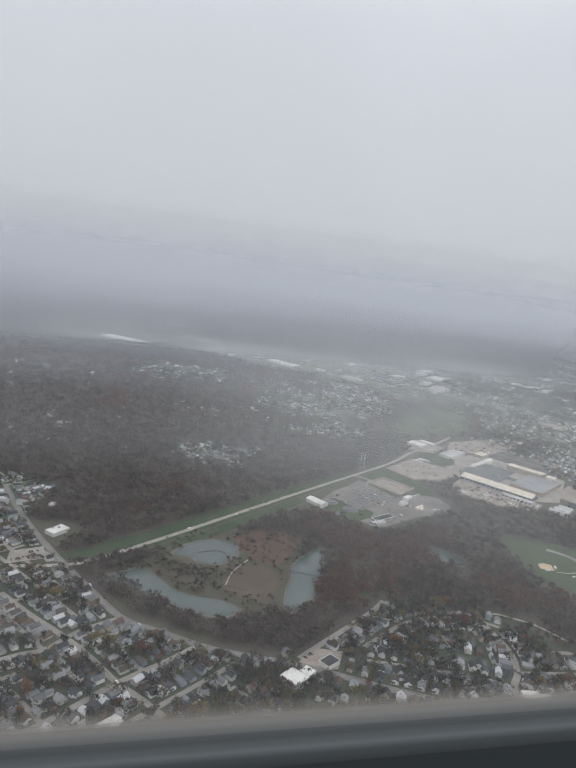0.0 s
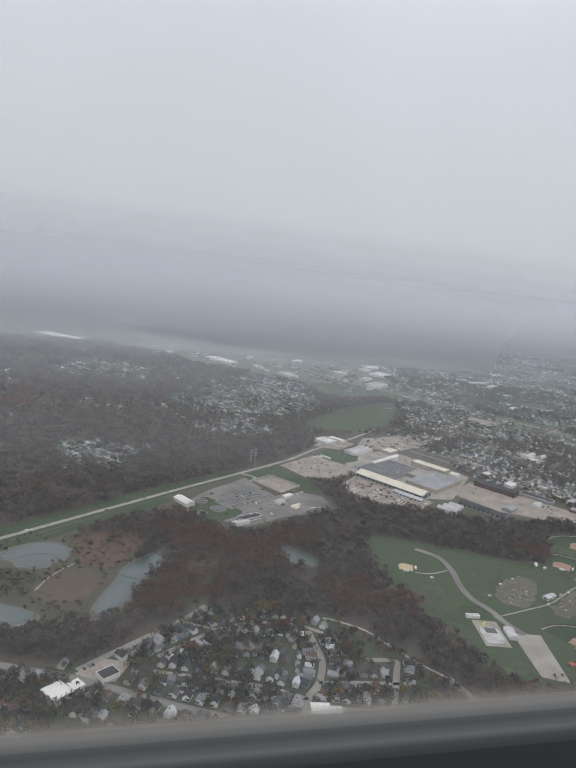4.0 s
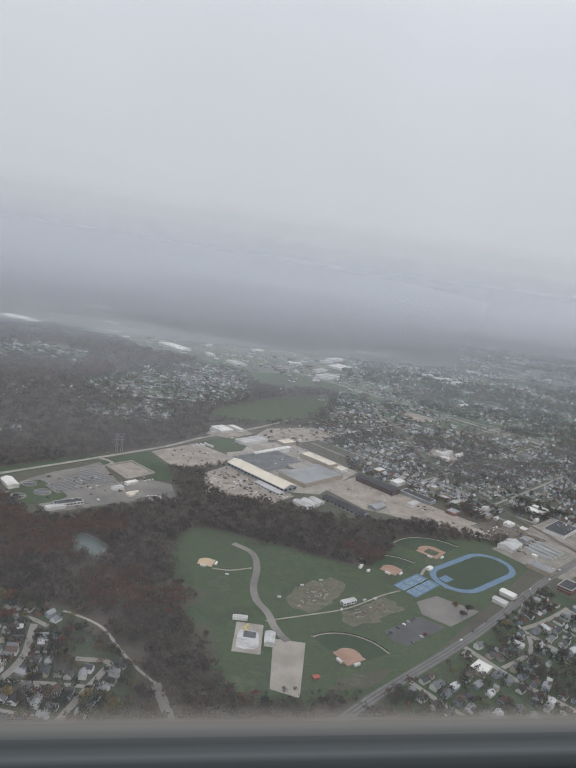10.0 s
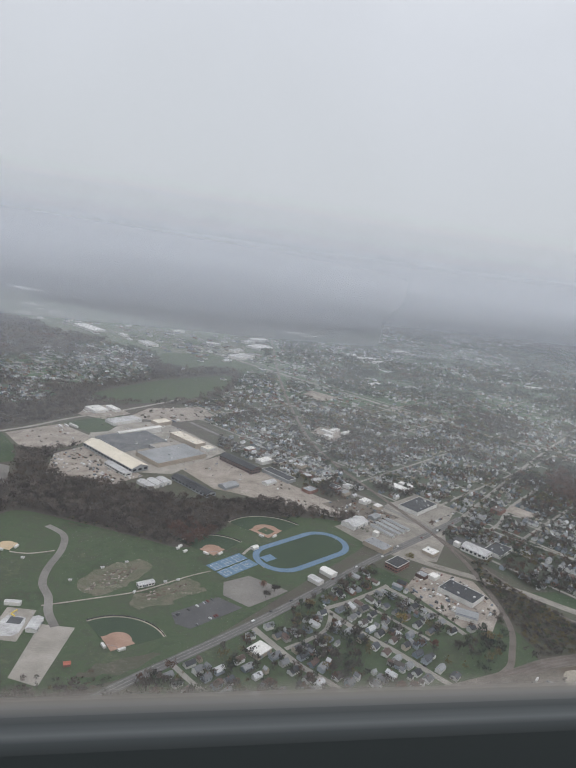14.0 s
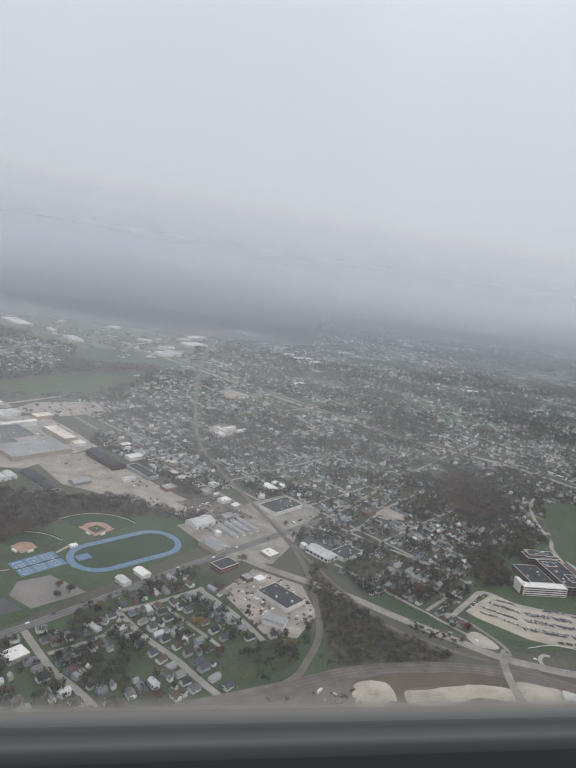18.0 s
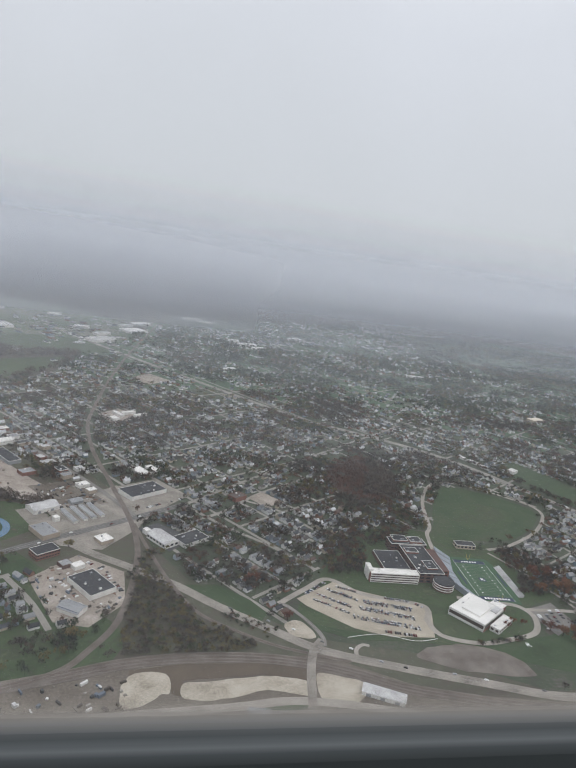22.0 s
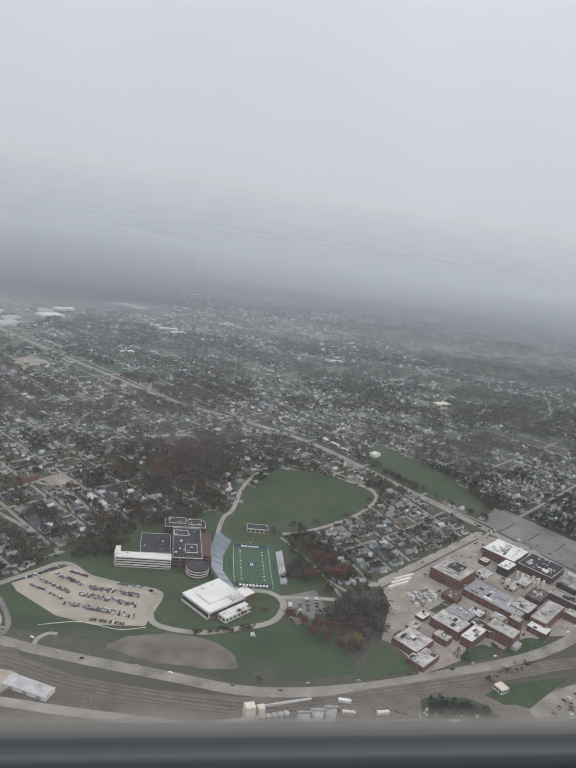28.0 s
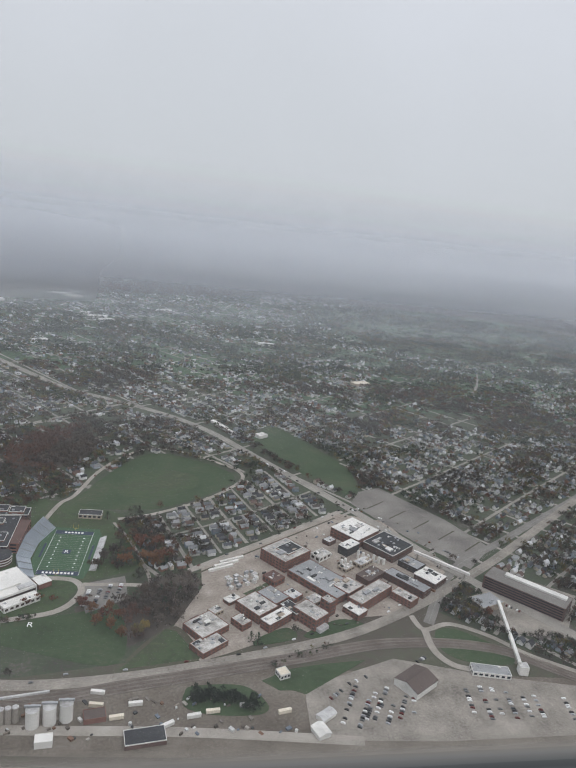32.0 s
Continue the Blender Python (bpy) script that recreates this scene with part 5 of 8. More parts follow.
th = thing("tennis_courts", "six blue tennis courts in a row", "tennis court", 579, 501, ANG, 0.16)
claim_line(TAKEN, [(560, 486), (590, 510)], 16, 4)
part("slab", Shape().box(-19, 19, -12, 12, -0.1, 0.06), M_COURT, th)
part("grass_strip", Shape().box(-19.2, 19.2, -1.0, 0.7, -0.1, 0.085), M_OUTFIELD, th, "green strip between two rows of courts")
for i in range(3):
    for j in range(2):
        x0, y0 = -16.5 + i * 12, -10 + j * 11
        c = Shape()
        for a0, a1, b0, b1 in ((0, 7, 0, 0.2), (0, 7, 8.5, 8.7), (0, 0.2, 0, 8.7), (6.8, 7, 0, 8.7), (0, 7, 4.2, 4.4), (3.4, 3.6, 2, 6.6)):
            c.box(x0 + a0, x0 + a1, y0 + b0, y0 + b1, 0.06, 0.1)
        part("court_lines", c, M_LINE, th)
        part("net", Shape().box(x0, x0 + 7, y0 + 4.28, y0 + 4.32, 0.1, 0.42), M_GREYWALL, th)
road("court_walk", [(590, 520), (600, 534), (606, 531), (602, 514), (606, 498)], 2.5, M_CONCRETE, "pale concrete walk between courts and track", "path", z=0.2)
hall("pavilion", "small white pavilion between the ball fields", "pavilion", 602, 531, 6, 4, 2.4, wall=M_PALE, roof=M_WHITEROOF, pitched=True)
for x, y in ((536, 530), (534, 526), (540, 521)):
    hall("equipment_shed", "small white equipment shed", "shed", x, y, 3, 1.8, 1.6, wall=M_PALE, roof=M_WHITEROOF, pitched=True)
# swimming pool
th = thing("swimming_pool", "drained swimming pool on a pale concrete deck", "swimming pool", 422, 414, 80, 0.14)
claim_line(TAKEN, [(419, 396), (426, 432)], 12, 4)
part("deck", Shape().box(-18, 18, -10, 10, -0.1, 0.12), M_CONCRETE, th)
part("pool_edge", Shape().prism([(-12.5, 7.5), (-14, 2), (-13, -5), (-9, -8), (2, -8), (8, -6.5), (9, -2), (9, 6), (2, 8)], 0, 0.2), M_STAINROOF, th, "wide pale rim of the drained pool")
part("basin", Shape().box(0, 7.6, -5.4, 3.6, 0, 0.26), M_POOL, th, "dark empty deep end")
part("slide", Shape().limb((12, 1, 0), (12, 1, 3), 0.15, 0.15).limb((12, 1, 3), (9, 4, 1.4), 0.5, 0.5).limb((9, 4, 1.4), (8, 1, 0.4), 0.5, 0.5), surface("yellow_plastic", [(0.6, 0.45, 0.08), (0.68, 0.52, 0.12)], 0.5, 3, 0.5), th, "yellow water slide")
for k in range(5):
    part("lamp_post", Shape().limb((-15 + 7 * k, -9, 0), (-15 + 7 * k, -9, 2.6), 0.07, 0.05), M_STEEL, th)
hall("bath_house", "white pool house with a pitched roof", "bath house", 437, 411, 14, 7, 2.8, 80, wall=M_PALE, roof=M_STAINROOF, pitched=True, doors=2)
hall("bath_house", "small white flat shed beside the pool", "shed", 418, 437, 11, 3.5, 2.4, -5, wall=M_PALE, roof=M_STAINROOF)
hall("community_hall", "white cottage among the garden plots", "cottage", 508, 466, 13, 5, 2.6, 25, wall=M_PALE, roof=M_STAINROOF, pitched=True, windows=5, doors=1)
for x, y, a in ((523, 471, 20), (533, 474, 30), (500, 455, 70), (452, 470, 0), (474, 490, 15), (492, 500, 15), (412, 502, -10)):
    hall("park_shelter", "small white park shelter on the lawn", "shelter", x, y, 2.3, 1.2, 1.2, a, wall=M_PALE, roof=M_STAINROOF, pitched=True)
hall("equipment_shed", "small red-roofed shed beside the car park", "shed", 463, 371, 4, 3, 2, 10, wall=M_BRICK, roof=surface("red_roof", [(0.3, 0.09, 0.06), (0.36, 0.12, 0.08)], 0.3, 2), pitched=True)
rg = random.Random(5)
for k in range(130):
    gx, gy = rg.uniform(0, 1), rg.uniform(0, 1)
    x, y = (464 + gx * 26 + gy * 14, 455 + gy * 30 + gx * 14) if k < 85 else (505 + gx * 36, 443 + gy * 12 + gx * 18)
    b = Shape().turned(0, 0, rg.uniform(1.2, 2.8), rg.uniform(0.8, 1.8), rg.choice((ANG, 20, 60)), 0, 0.25)
    ob = new("garden_plot", b.mesh("garden_plot", rg.choice((M_BROWN, M_DIRT, M_GRAVEL, M_MARSH))))
    ob.matrix_basis = pose(x, y, 0.04)
    tagged(ob, "raised allotment bed with dead plants", "garden plot", "allotment beds")

# ---- crossroads ----
hall("store", "wide store with a black flat roof", "store", 802, 641, 43, 24, 4.2, roof=M_BLACKROOF, wall=M_PALE, units=9)
hall("store", "small black-roofed store with a pale parapet", "store", 847, 542, 28, 18, 3.6, roof=M_BLACKROOF, wall=M_PALE, units=5)
hall("warehouse", "white metal warehouse with a low pitched roof", "warehouse", 822, 538, 15, 26, 4.6, wall=M_PALE, roof=M_STAINROOF, pitched=True, windows=6)
hall("storage_shed", "round-topped white shed beside the warehouse", "shed", 808, 552, 5, 6, 4, wall=M_PALE, roof=M_WHITEROOF)
hall("dealership", "black-roofed dealership on a cluttered lot", "dealership", 769, 461, 22, 32, 4, roof=M_BLACKROOF, wall=M_PALE, units=6)
th = hall("workshop", "pale workshop with a striped solar roof", "workshop", 759, 429, 12, 17, 3.4, 60, wall=M_PALE, roof=M_GREYROOF, pitched=True)
for i in range(5):
    part("solar_panel", Shape().add([(-5.5 + i * 2.3, -8, 3.9), (-4.1 + i * 2.3, -8, 3.9), (-4.1 + i * 2.3, 8, 3.9), (-5.5 + i * 2.3, 8, 3.9)], [(0, 1, 2, 3)]), M_NAVY, roof_of(th))
hall("office", "small office with a white roof", "office", 756, 488, 9, 7, 3.2, roof=M_WHITEROOF, wall=M_PALE)
hall("office", "dark grey workshop beside the office", "workshop", 746, 490, 9, 9, 3, roof=M_GREYROOF, wall=M_DKBRICK, units=2)
hall("apartment_block", "brick block with a dark flat roof", "apartment block", 728, 506, 20, 13, 5.5, wall=M_BRICK, roof=M_BLACKROOF, windows=8, rows=2)
hall("gas_station", "small pale filling station with a canopy", "filling station", 772, 534, 12, 12, 3.2, wall=M_TANWALL, roof=M_WHITEROOF, units=2)
hall("storage_shed", "pale shed with a white pitched roof on the main street", "shed", 660, 490, 8, 13, 3.4, wall=M_PALE, roof=M_WHITEROOF, pitched=True)
hall("storage_shed", "pale shed with a white pitched roof on the main street", "shed", 646, 477, 7, 12, 3.2, wall=M_PALE, roof=M_STAINROOF, pitched=True)
hall("store", "brown brick building among the houses", "store", 900, 640, 16, 12, 4.5, wall=M_BRICK, roof=M_BROWNROOF, units=2)
for x, y, lx, ly in ((762, 902, 6, 22), (775, 912, 22, 6), (792, 905, 20, 5), (758, 880, 10, 12), (799, 693, 12, 22), (812, 702, 8, 20)):
    hall("depot", "white flat-roofed depot beside the railway", "depot", x, y, lx, ly, 3.4, roof=M_WHITEROOF, wall=M_PALE)
hall("motel", "long white-roofed low building beside the highway", "motel", 1258, 826, 34, 6, 3, -60, roof=M_WHITEROOF, wall=M_PALE)
hall("motel", "white-roofed low building beside the highway", "motel", 1270, 800, 14, 6, 3, -60, roof=M_WHITEROOF, wall=M_PALE)
hall("store", "cream-roofed store far off", "store", 1534, 1095, 34, 18, 4.5, 20, roof=M_CREAMROOF, wall=M_TANWALL, units=2)
hall("store", "white-roofed store beside the green field", "store", 1310, 790, 14, 10, 4, roof=M_WHITEROOF, wall=M_PALE)
# far white halls in the valley
for x, y, lx, ly, a in ((-60, 1796, 130, 46, -40), (92, 2232, 112, 40, -22), (345, 1615, 90, 34, -52), (488, 1480, 48, 26, -58), (757, 1581, 56, 40, 45), (694, 1432, 56, 34, 48), (690, 1500, 40, 16, 45), (770, 1690, 50, 22, 30), (735, 1640, 34, 18, 30), (1029, 1564, 44, 20, 10), (1052, 1530, 34, 16, 30), (1000, 1600, 28, 14, 10), (953, 1264, 30, 10, 37), (1400, 1390, 40, 10, 0), (905, 1880, 60, 24, 20), (940, 1840, 44, 16, 10), (640, 1560, 34, 18, 0), (560, 1700, 30, 16, 40), (240, 1800, 34, 16, 0), (160, 1900, 40, 18, -20), (1180, 1730, 40, 18, 20), (430, 1560, 26, 12, -52), (180, 1740, 30, 14, -40)):
    hall("distant_warehouse", "white flat warehouse far off in the haze", "warehouse", x, y, lx, ly, 5, a, roof=M_STAINROOF if x in (694, 690, 488, 735, 905) else M_WHITEROOF, wall=M_PALE)

# ---- school on the hill ----
hall("school_wing", "dark-roofed brick school wing", "school", 1054, 545, 36, 14, 9, 0, wall=M_DKBRICK, roof=M_BLACKROOF, windows=10, rows=3, units=6)
hall("school_wing", "dark-roofed brick school wing with roof vents", "school", 1055, 510, 24, 52, 9, 0, wall=M_DKBRICK, roof=M_BLACKROOF, windows=10, rows=3, units=14)
hall("school_wing", "low black-roofed school court", "school", 1029, 516, 25, 34, 4, 0, wall=M_DKBRICK, roof=M_BLACKROOF, units=5)
hall("school_wing", "red brick school wing beside the stadium", "school", 1071, 510, 8, 40, 8.5, -3, wall=M_BRICK, roof=M_DKBRICK, windows=8, rows=3)
th = hall("classroom_block", "white-banded classroom block with brown window strips", "school", 1020, 486, 44, 9, 8.5, -2, wall=M_PALE, roof=M_WHITEROOF, windows=12, rows=4, units=3, glass=M_DIMGLASS)
for k in range(4):
    part("window_strip", Shape().box(-21.6, 21.6, -4.53, -4.5, 8.5 * (k + 0.35) / 4, 8.5 * (k + 0.78) / 4, 0, True), M_DKBRICK, th, "dark brown band between white storeys")
part("end_wall", Shape().box(-22.4, -22.07, -4.5, 4.5, 0, 8.3, 0, True), M_BRICK, th, "plain red brick end wall")
hall("stair_tower", "white stair tower at the end of the block", "school", 999, 492, 4, 12, 9.6, -2, wall=M_PALE, roof=M_WHITEROOF)
th = thing("rotunda", "brick rotunda with white curved bands", "school", 1063, 476)
claim(TAKEN, [(1050, 462), (1076, 462), (1076, 490), (1050, 490)], 2)
part("wall", Shape().tube(0, 0, 0, 7, 9, 9, 20), M_DKBRICK, th)
part("roof", Shape().tube(0, 0, 7, 7.4, 9.2, 9.2, 20), M_BLACKROOF, th)
for z in (1.5, 3.6, 5.8):
    part("band", Shape().ring(0, 0, z, z + 0.7, 8.8, 9.3, 20), M_PALE, th)
th = hall("gymnasium", "large gymnasium with a bright cream-white roof", "gymnasium", 1074, 436, 36, 31, 6.5, wall=M_PALE, roof=M_WHITEROOF, bands=1, units=5, glass=M_DIMGLASS)
part("roof_step", Shape().box(-11, 10, -8, 8, 6.5, 7.9, 0, True), M_WHITEROOF, roof_of(th), "raised centre of the roof")
part("roof_step", Shape().box(6, 17, -14, -9, 6.5, 7.2, 0, True), M_STAINROOF, roof_of(th))
part("base_wall", Shape().box(-18.1, 18.1, -15.65, -15.5, 0, 2.1, 0, True), M_BRICK, th, "brick base under the white band")
hall("gym_annex", "white-roofed entrance block beside the gymnasium", "gymnasium", 1099, 446, 10, 11, 4.2, wall=M_BRICK, roof=M_WHITEROOF, units=2)
hall("gym_annex", "low white-roofed front of the gymnasium", "gymnasium", 1089, 421, 26, 8, 4, wall=M_PALE, roof=M_WHITEROOF, windows=7, units=4, glass=M_DIMGLASS)
for x, y, lx, ly, h in ((1050, 524, 12, 9, 10.6), (1058, 498, 10, 14, 10.2), (1047, 548, 15, 11, 10.4), (1062, 545, 12, 11, 11)):
    hall("school_wing", "raised dark-roofed storey of the school", "school", x, y, lx, ly, h, 0, wall=M_BRICK, roof=M_BLACKROOF, units=3)
tagged(new("retaining_wall", ribbon(smooth([(955, 403), (982, 407.5), (1007, 400), (1026, 403)], 6), 0.5, 0.7).mesh("retaining_wall", M_PALE)), "long low white wall below the school parking", "wall")
hall("field_house", "small dark flat-roofed field house", "field house", 1122, 556, 20, 10, 4, -4, wall=M_TANWALL, roof=M_BLACKROOF, windows=5)


def letter(name, text, size, x, y, z, ang, material, parent, label):
    cu = bpy.data.curves.new(name, "FONT")
    cu.body, cu.size, cu.align_x, cu.align_y, cu.extrude = text, size, "CENTER", "CENTER", 0.01
    ob = new(name, cu)
    dg = bpy.context.evaluated_depsgraph_get()
    me = bpy.data.meshes.new_from_object(ob.evaluated_get(dg))
    bpy.data.objects.remove(ob)
    me.materials.clear()
    me.materials.append(material)
    o = new(name, me)
    o.matrix_basis = pose(x, y, z, 0, 0, ang)
    o.parent = parent
    return tagged(o, label)


th = thing("football_field", "green football field with white yard lines and navy end zones", "football field", 1110, 493, -4, 0.16)
claim_line(TAKEN, [(1112, 455), (1107, 530)], 26, 4)
part("apron", Shape().prism([(-20, -38), (20, -38), (23, -20), (23, 30), (19, 40), (-18, 40), (-23, 30), (-23, -26)], -0.1, 0.03), M_TURF, th, "green apron round the field")
part("turf", Shape().box(-17.5, 17.5, -36.5, 36.5, -0.1, 0.06), M_TURF, th)
for y0 in (-34.5, 29.0):
    part("end_zone", Shape().box(-15.6, 15.6, y0, y0 + 5.8, 0, 0.1), M_NAVY, th, "navy end zone")
for i in range(21):
    y0 = -28.6 + i * 2.86
    part("yard_line", Shape().box(-15.6, 15.6, y0 - 0.05, y0 + 0.05, 0.02, 0.09), M_ROADLINE, th)
for x0 in (-15.7, 15.5):
    part("side_line", Shape().box(x0, x0 + 0.25, -34.5, 34.8, 0.02, 0.095), M_LINE, th)
for x0 in (-9.5, 9.5):
    for i in range(1, 10):
        part("yard_number", Shape().box(x0 - 0.6, x0 + 0.6, -28.6 + i * 5.72 - 0.55, -28.6 + i * 5.72 + 0.55, 0.05, 0.11), M_LINE, th)
part("centre_mark", Shape().box(-3.1, 3.1, -3.3, 3.3, 0.02, 0.105), M_NAVY, th, "navy square with a white letter")
letter("centre_letter", "R", 6.2, 0, 0, 0.13, 0, M_LINE, th, "white letter R")
for k in range(9):
    part("end_letter", Shape().box(-11.5 + k * 2.7, -9.8 + k * 2.7, -32.9, -30.4, 0.05, 0.13), M_LINE, th)
for k in range(6):
    part("end_letter", Shape().box(-8.0 + k * 2.7, -6.3 + k * 2.7, 30.6, 33.0, 0.05, 0.13), M_LINE, th)
for x0 in (-19.6, 18.4):
    part("team_bench", Shape().box(x0, x0 + 1.6, -10, 12, 0.02, 0.12), M_NAVY, th, "navy strip along the side line")
for y0 in (-36.2, 36.2):
    part("goal_post", Shape().limb((0, y0, 0), (0, y0, 2), 0.12, 0.12).limb((-1.8, y0, 2), (1.8, y0, 2), 0.1, 0.1).limb((-1.8, y0, 2), (-1.8, y0, 6), 0.08, 0.08).limb((1.8, y0, 2), (1.8, y0, 6), 0.08, 0.08), M_YELLOW, th)
th = thing("grandstand", "angled grandstand of pale aluminium bench rows", "grandstand")
claim_line(TAKEN, [(1086, 534), (1078, 495), (1085, 458)], 7, 2)
low = [(1096, 533), (1086.5, 506), (1084.5, 482), (1092.5, 455)]
top = [(1083, 545), (1075, 510), (1074.5, 478), (1083.5, 450)]
for i in range(9):
    f = (i + 0.5) / 9
    line = [(a * (1 - f) + c * f, b * (1 - f) + d * f) for (a, b), (c, d) in zip(low, top)]
    row = Shape()
    for (ax, ay), (bx, by) in zip(line, line[1:]):
        d = math.hypot(bx - ax, by - ay)
        row.turned((ax + bx) / 2, (ay + by) / 2, d - 0.5, 1.05, math.degrees(math.atan2(by - ay, bx - ax)), 0.1, 0.7 + 0.55 * i)
    part("bench_row", row, M_BLEACH, th)
for k in range(3):
    q = Shape()
    for f in (0.33, 0.66):
        ax, ay = low[k][0] * (1 - f) + low[k + 1][0] * f, low[k][1] * (1 - f) + low[k + 1][1] * f
        bx, by = top[k][0] * (1 - f) + top[k + 1][0] * f, top[k][1] * (1 - f) + top[k + 1][1] * f
        q.limb((ax, ay, 1.2), (bx, by, 5.6), 0.25, 0.25, 4)
    part("aisle", q, M_GREYROOF, th)
th = thing("bleachers", "narrow pale bleachers on the far side line", "bleachers", 1130.5, 491, 86)
for i in range(5):
    part("bench_row", Shape().box(-26, 26, -3 + 1.1 * (4 - i) - 4, -2 + 1.1 * (4 - i) - 4, 0, 0.4 + 0.5 * i, 0, True), M_STAINROOF, th)
g = letter("lawn_letter", "R", 7, 1100, 398, 0.12, -4, M_LINE, None, "white letter R laid out on the grass bank")
tagged(g, "", "lawn sign")

# ---- hospital ----
HOSP = (
    (1288, 484, 32, 28, 10, M_BRICK, M_TARROOF, 10, 4, 9), (1291, 485, 18, 14, 11.2, M_BRICK, M_BLACKROOF, 0, 1, 2), (1361, 526, 33, 31, 9, M_BRICK, M_WHITEROOF, 9, 3, 10), (1348, 499, 18, 10, 8, M_DARK, M_WHITEROOF, 0, 1, 4),
    (1386, 503, 33, 32, 7, M_DKBRICK, M_BLACKROOF, 7, 2, 20), (1312, 447, 28, 51, 6, M_BRICK, M_GREYROOF, 8, 2, 26), (1345, 425, 41, 13, 8, M_BRICK, M_TARROOF, 10, 3, 6), (1330, 436, 20, 16, 6.6, M_BRICK, M_TARROOF, 5, 2, 5),
    (1373, 424, 11, 19, 6, M_BRICK, M_TARROOF, 6, 3, 3), (1383, 445, 12, 38, 6, M_DKBRICK, M_GREYROOF, 8, 2, 6), (1406, 452, 19, 20, 6, M_DKBRICK, M_WHITEROOF, 6, 2, 4), (1398, 474, 14, 19, 5, M_DARK, M_GREYROOF, 5, 2, 4),
    (1254, 411, 20, 24, 7, M_BRICK, M_TARROOF, 7, 3, 7), (1268, 424, 15, 20, 6, M_BRICK, M_GREYROOF, 4, 2, 6), (1266, 396, 23, 9, 7, M_BRICK, M_WHITEROOF, 6, 3, 4), (1280, 408, 9, 16, 6, M_BRICK, M_BLACKROOF, 3, 2, 3),
    (1292, 400, 15, 22, 9, M_BRICK, M_TARROOF, 6, 3, 5), (1307, 409, 8, 9, 12, M_BRICK, M_TARROOF, 2, 4, 1), (1216, 390, 24, 21, 5, M_BRICK, M_TARROOF, 7, 2, 10), (1217, 372, 22, 14, 4, M_BRICK, M_TARROOF, 6, 2, 6),
    (1273, 451, 12, 13, 5, M_BRICK, M_DKBRICK, 4, 1, 3), (1237, 424, 11, 7, 3, M_BRICK, M_WHITEROOF, 3, 1, 2), (1355, 456, 23, 13, 5, M_DKBRICK, M_BROWNROOF, 5, 2, 8), (1320, 488, 15, 10, 5, M_PALE, M_TARROOF, 3, 1, 3), (1338, 470, 11, 9, 3.4, M_TANWALL, M_TARROOF, 3, 1, 4), (1224, 410, 9, 8, 3, M_TANWALL, M_TARROOF, 3, 1, 2),
    (1300, 422, 12, 10, 4, M_TANWALL, M_TARROOF, 3, 1, 6), (1284, 428, 11, 12, 4.4, M_BRICK, M_STAINROOF, 3, 1, 5), (1328, 408, 11, 15, 5, M_BRICK, M_WHITEROOF, 4, 2, 4), (1334, 514, 10, 8, 4, M_DKBRICK, M_STAINROOF, 3, 1, 3), (1355, 478, 17, 9, 4, M_TANWALL, M_STAINROOF, 4, 1, 5), (1241, 395, 9, 12, 5, M_BRICK, M_TARROOF, 3, 2, 3))
for x, y, lx, ly, h, wall, roof, win, rows, units in HOSP:
    th = hall("hospital_wing", "brick hospital wing with a flat roof full of vents" if wall is M_BRICK else "low dark hospital wing with roof units", "hospital", x, y, lx, ly, h, wall=wall, roof=roof, windows=win, rows=rows, units=units, glass=M_DIMGLASS)
    rb = random.Random(int(x + y))
    for k in range(10 if lx * ly > 600 else 5 if lx * ly > 200 else 2):
        bx, by, sx, sy = rb.uniform(-lx * 0.36, lx * 0.36), rb.uniform(-ly * 0.36, ly * 0.36), rb.uniform(1.4, 2 + lx * 0.16), rb.uniform(1.2, 2 + ly * 0.14)
        part("roof_block", Shape().box(bx - sx / 2, bx + sx / 2, by - sy / 2, by + sy / 2, h, h + rb.choice((0.14, 0.2, 0.6, 1.3)), 0, True), rb.choice((M_TARROOF, M_GREYROOF, M_GREYROOF, M_TANWALL, M_WHITEROOF, M_BLACKROOF, M_DARK)), roof_of(th))
    for k in range(1 if lx * ly > 300 else 0):
        sx, sy = rb.uniform(6, 10), rb.uniform(3, 5)
        bx = rb.uniform(-lx * 0.3, lx * 0.3)
        sg = rb.choice((-1, 1))
        part("annex", Shape().box(bx - sx / 2, bx + sx / 2, sg * ly / 2 + min(0, sg * sy), sg * ly / 2 + max(0, sg * sy), 0, rb.uniform(2.4, h * 0.6)), rb.choice((M_BRICK, M_TANWALL, M_DKBRICK, M_STAINROOF)), th)
for i in range(9):
    x, y = ((1354, 489), (1358, 487), (1362, 485), (1366, 482), (1370, 480), (1374, 478), (1335, 474), (1339, 477), (1343, 474))[i]
    th = thing("gas_tank", "tall white cylindrical tank beside the plant room", "tank", x, y)
    part("shell", Shape().tube(0, 0, 0, 7 - (i % 3) * 0.8, 1.2, 1.2, 12).tube(0, 0, 7 - (i % 3) * 0.8, 7.5 - (i % 3) * 0.8, 1.2, 0.4, 12), M_PALE, th)
    part("ladder", Shape().box(-0.2, 0.2, -1.15, -1.0, 0, 5.5, 0, True), M_STEEL, th)
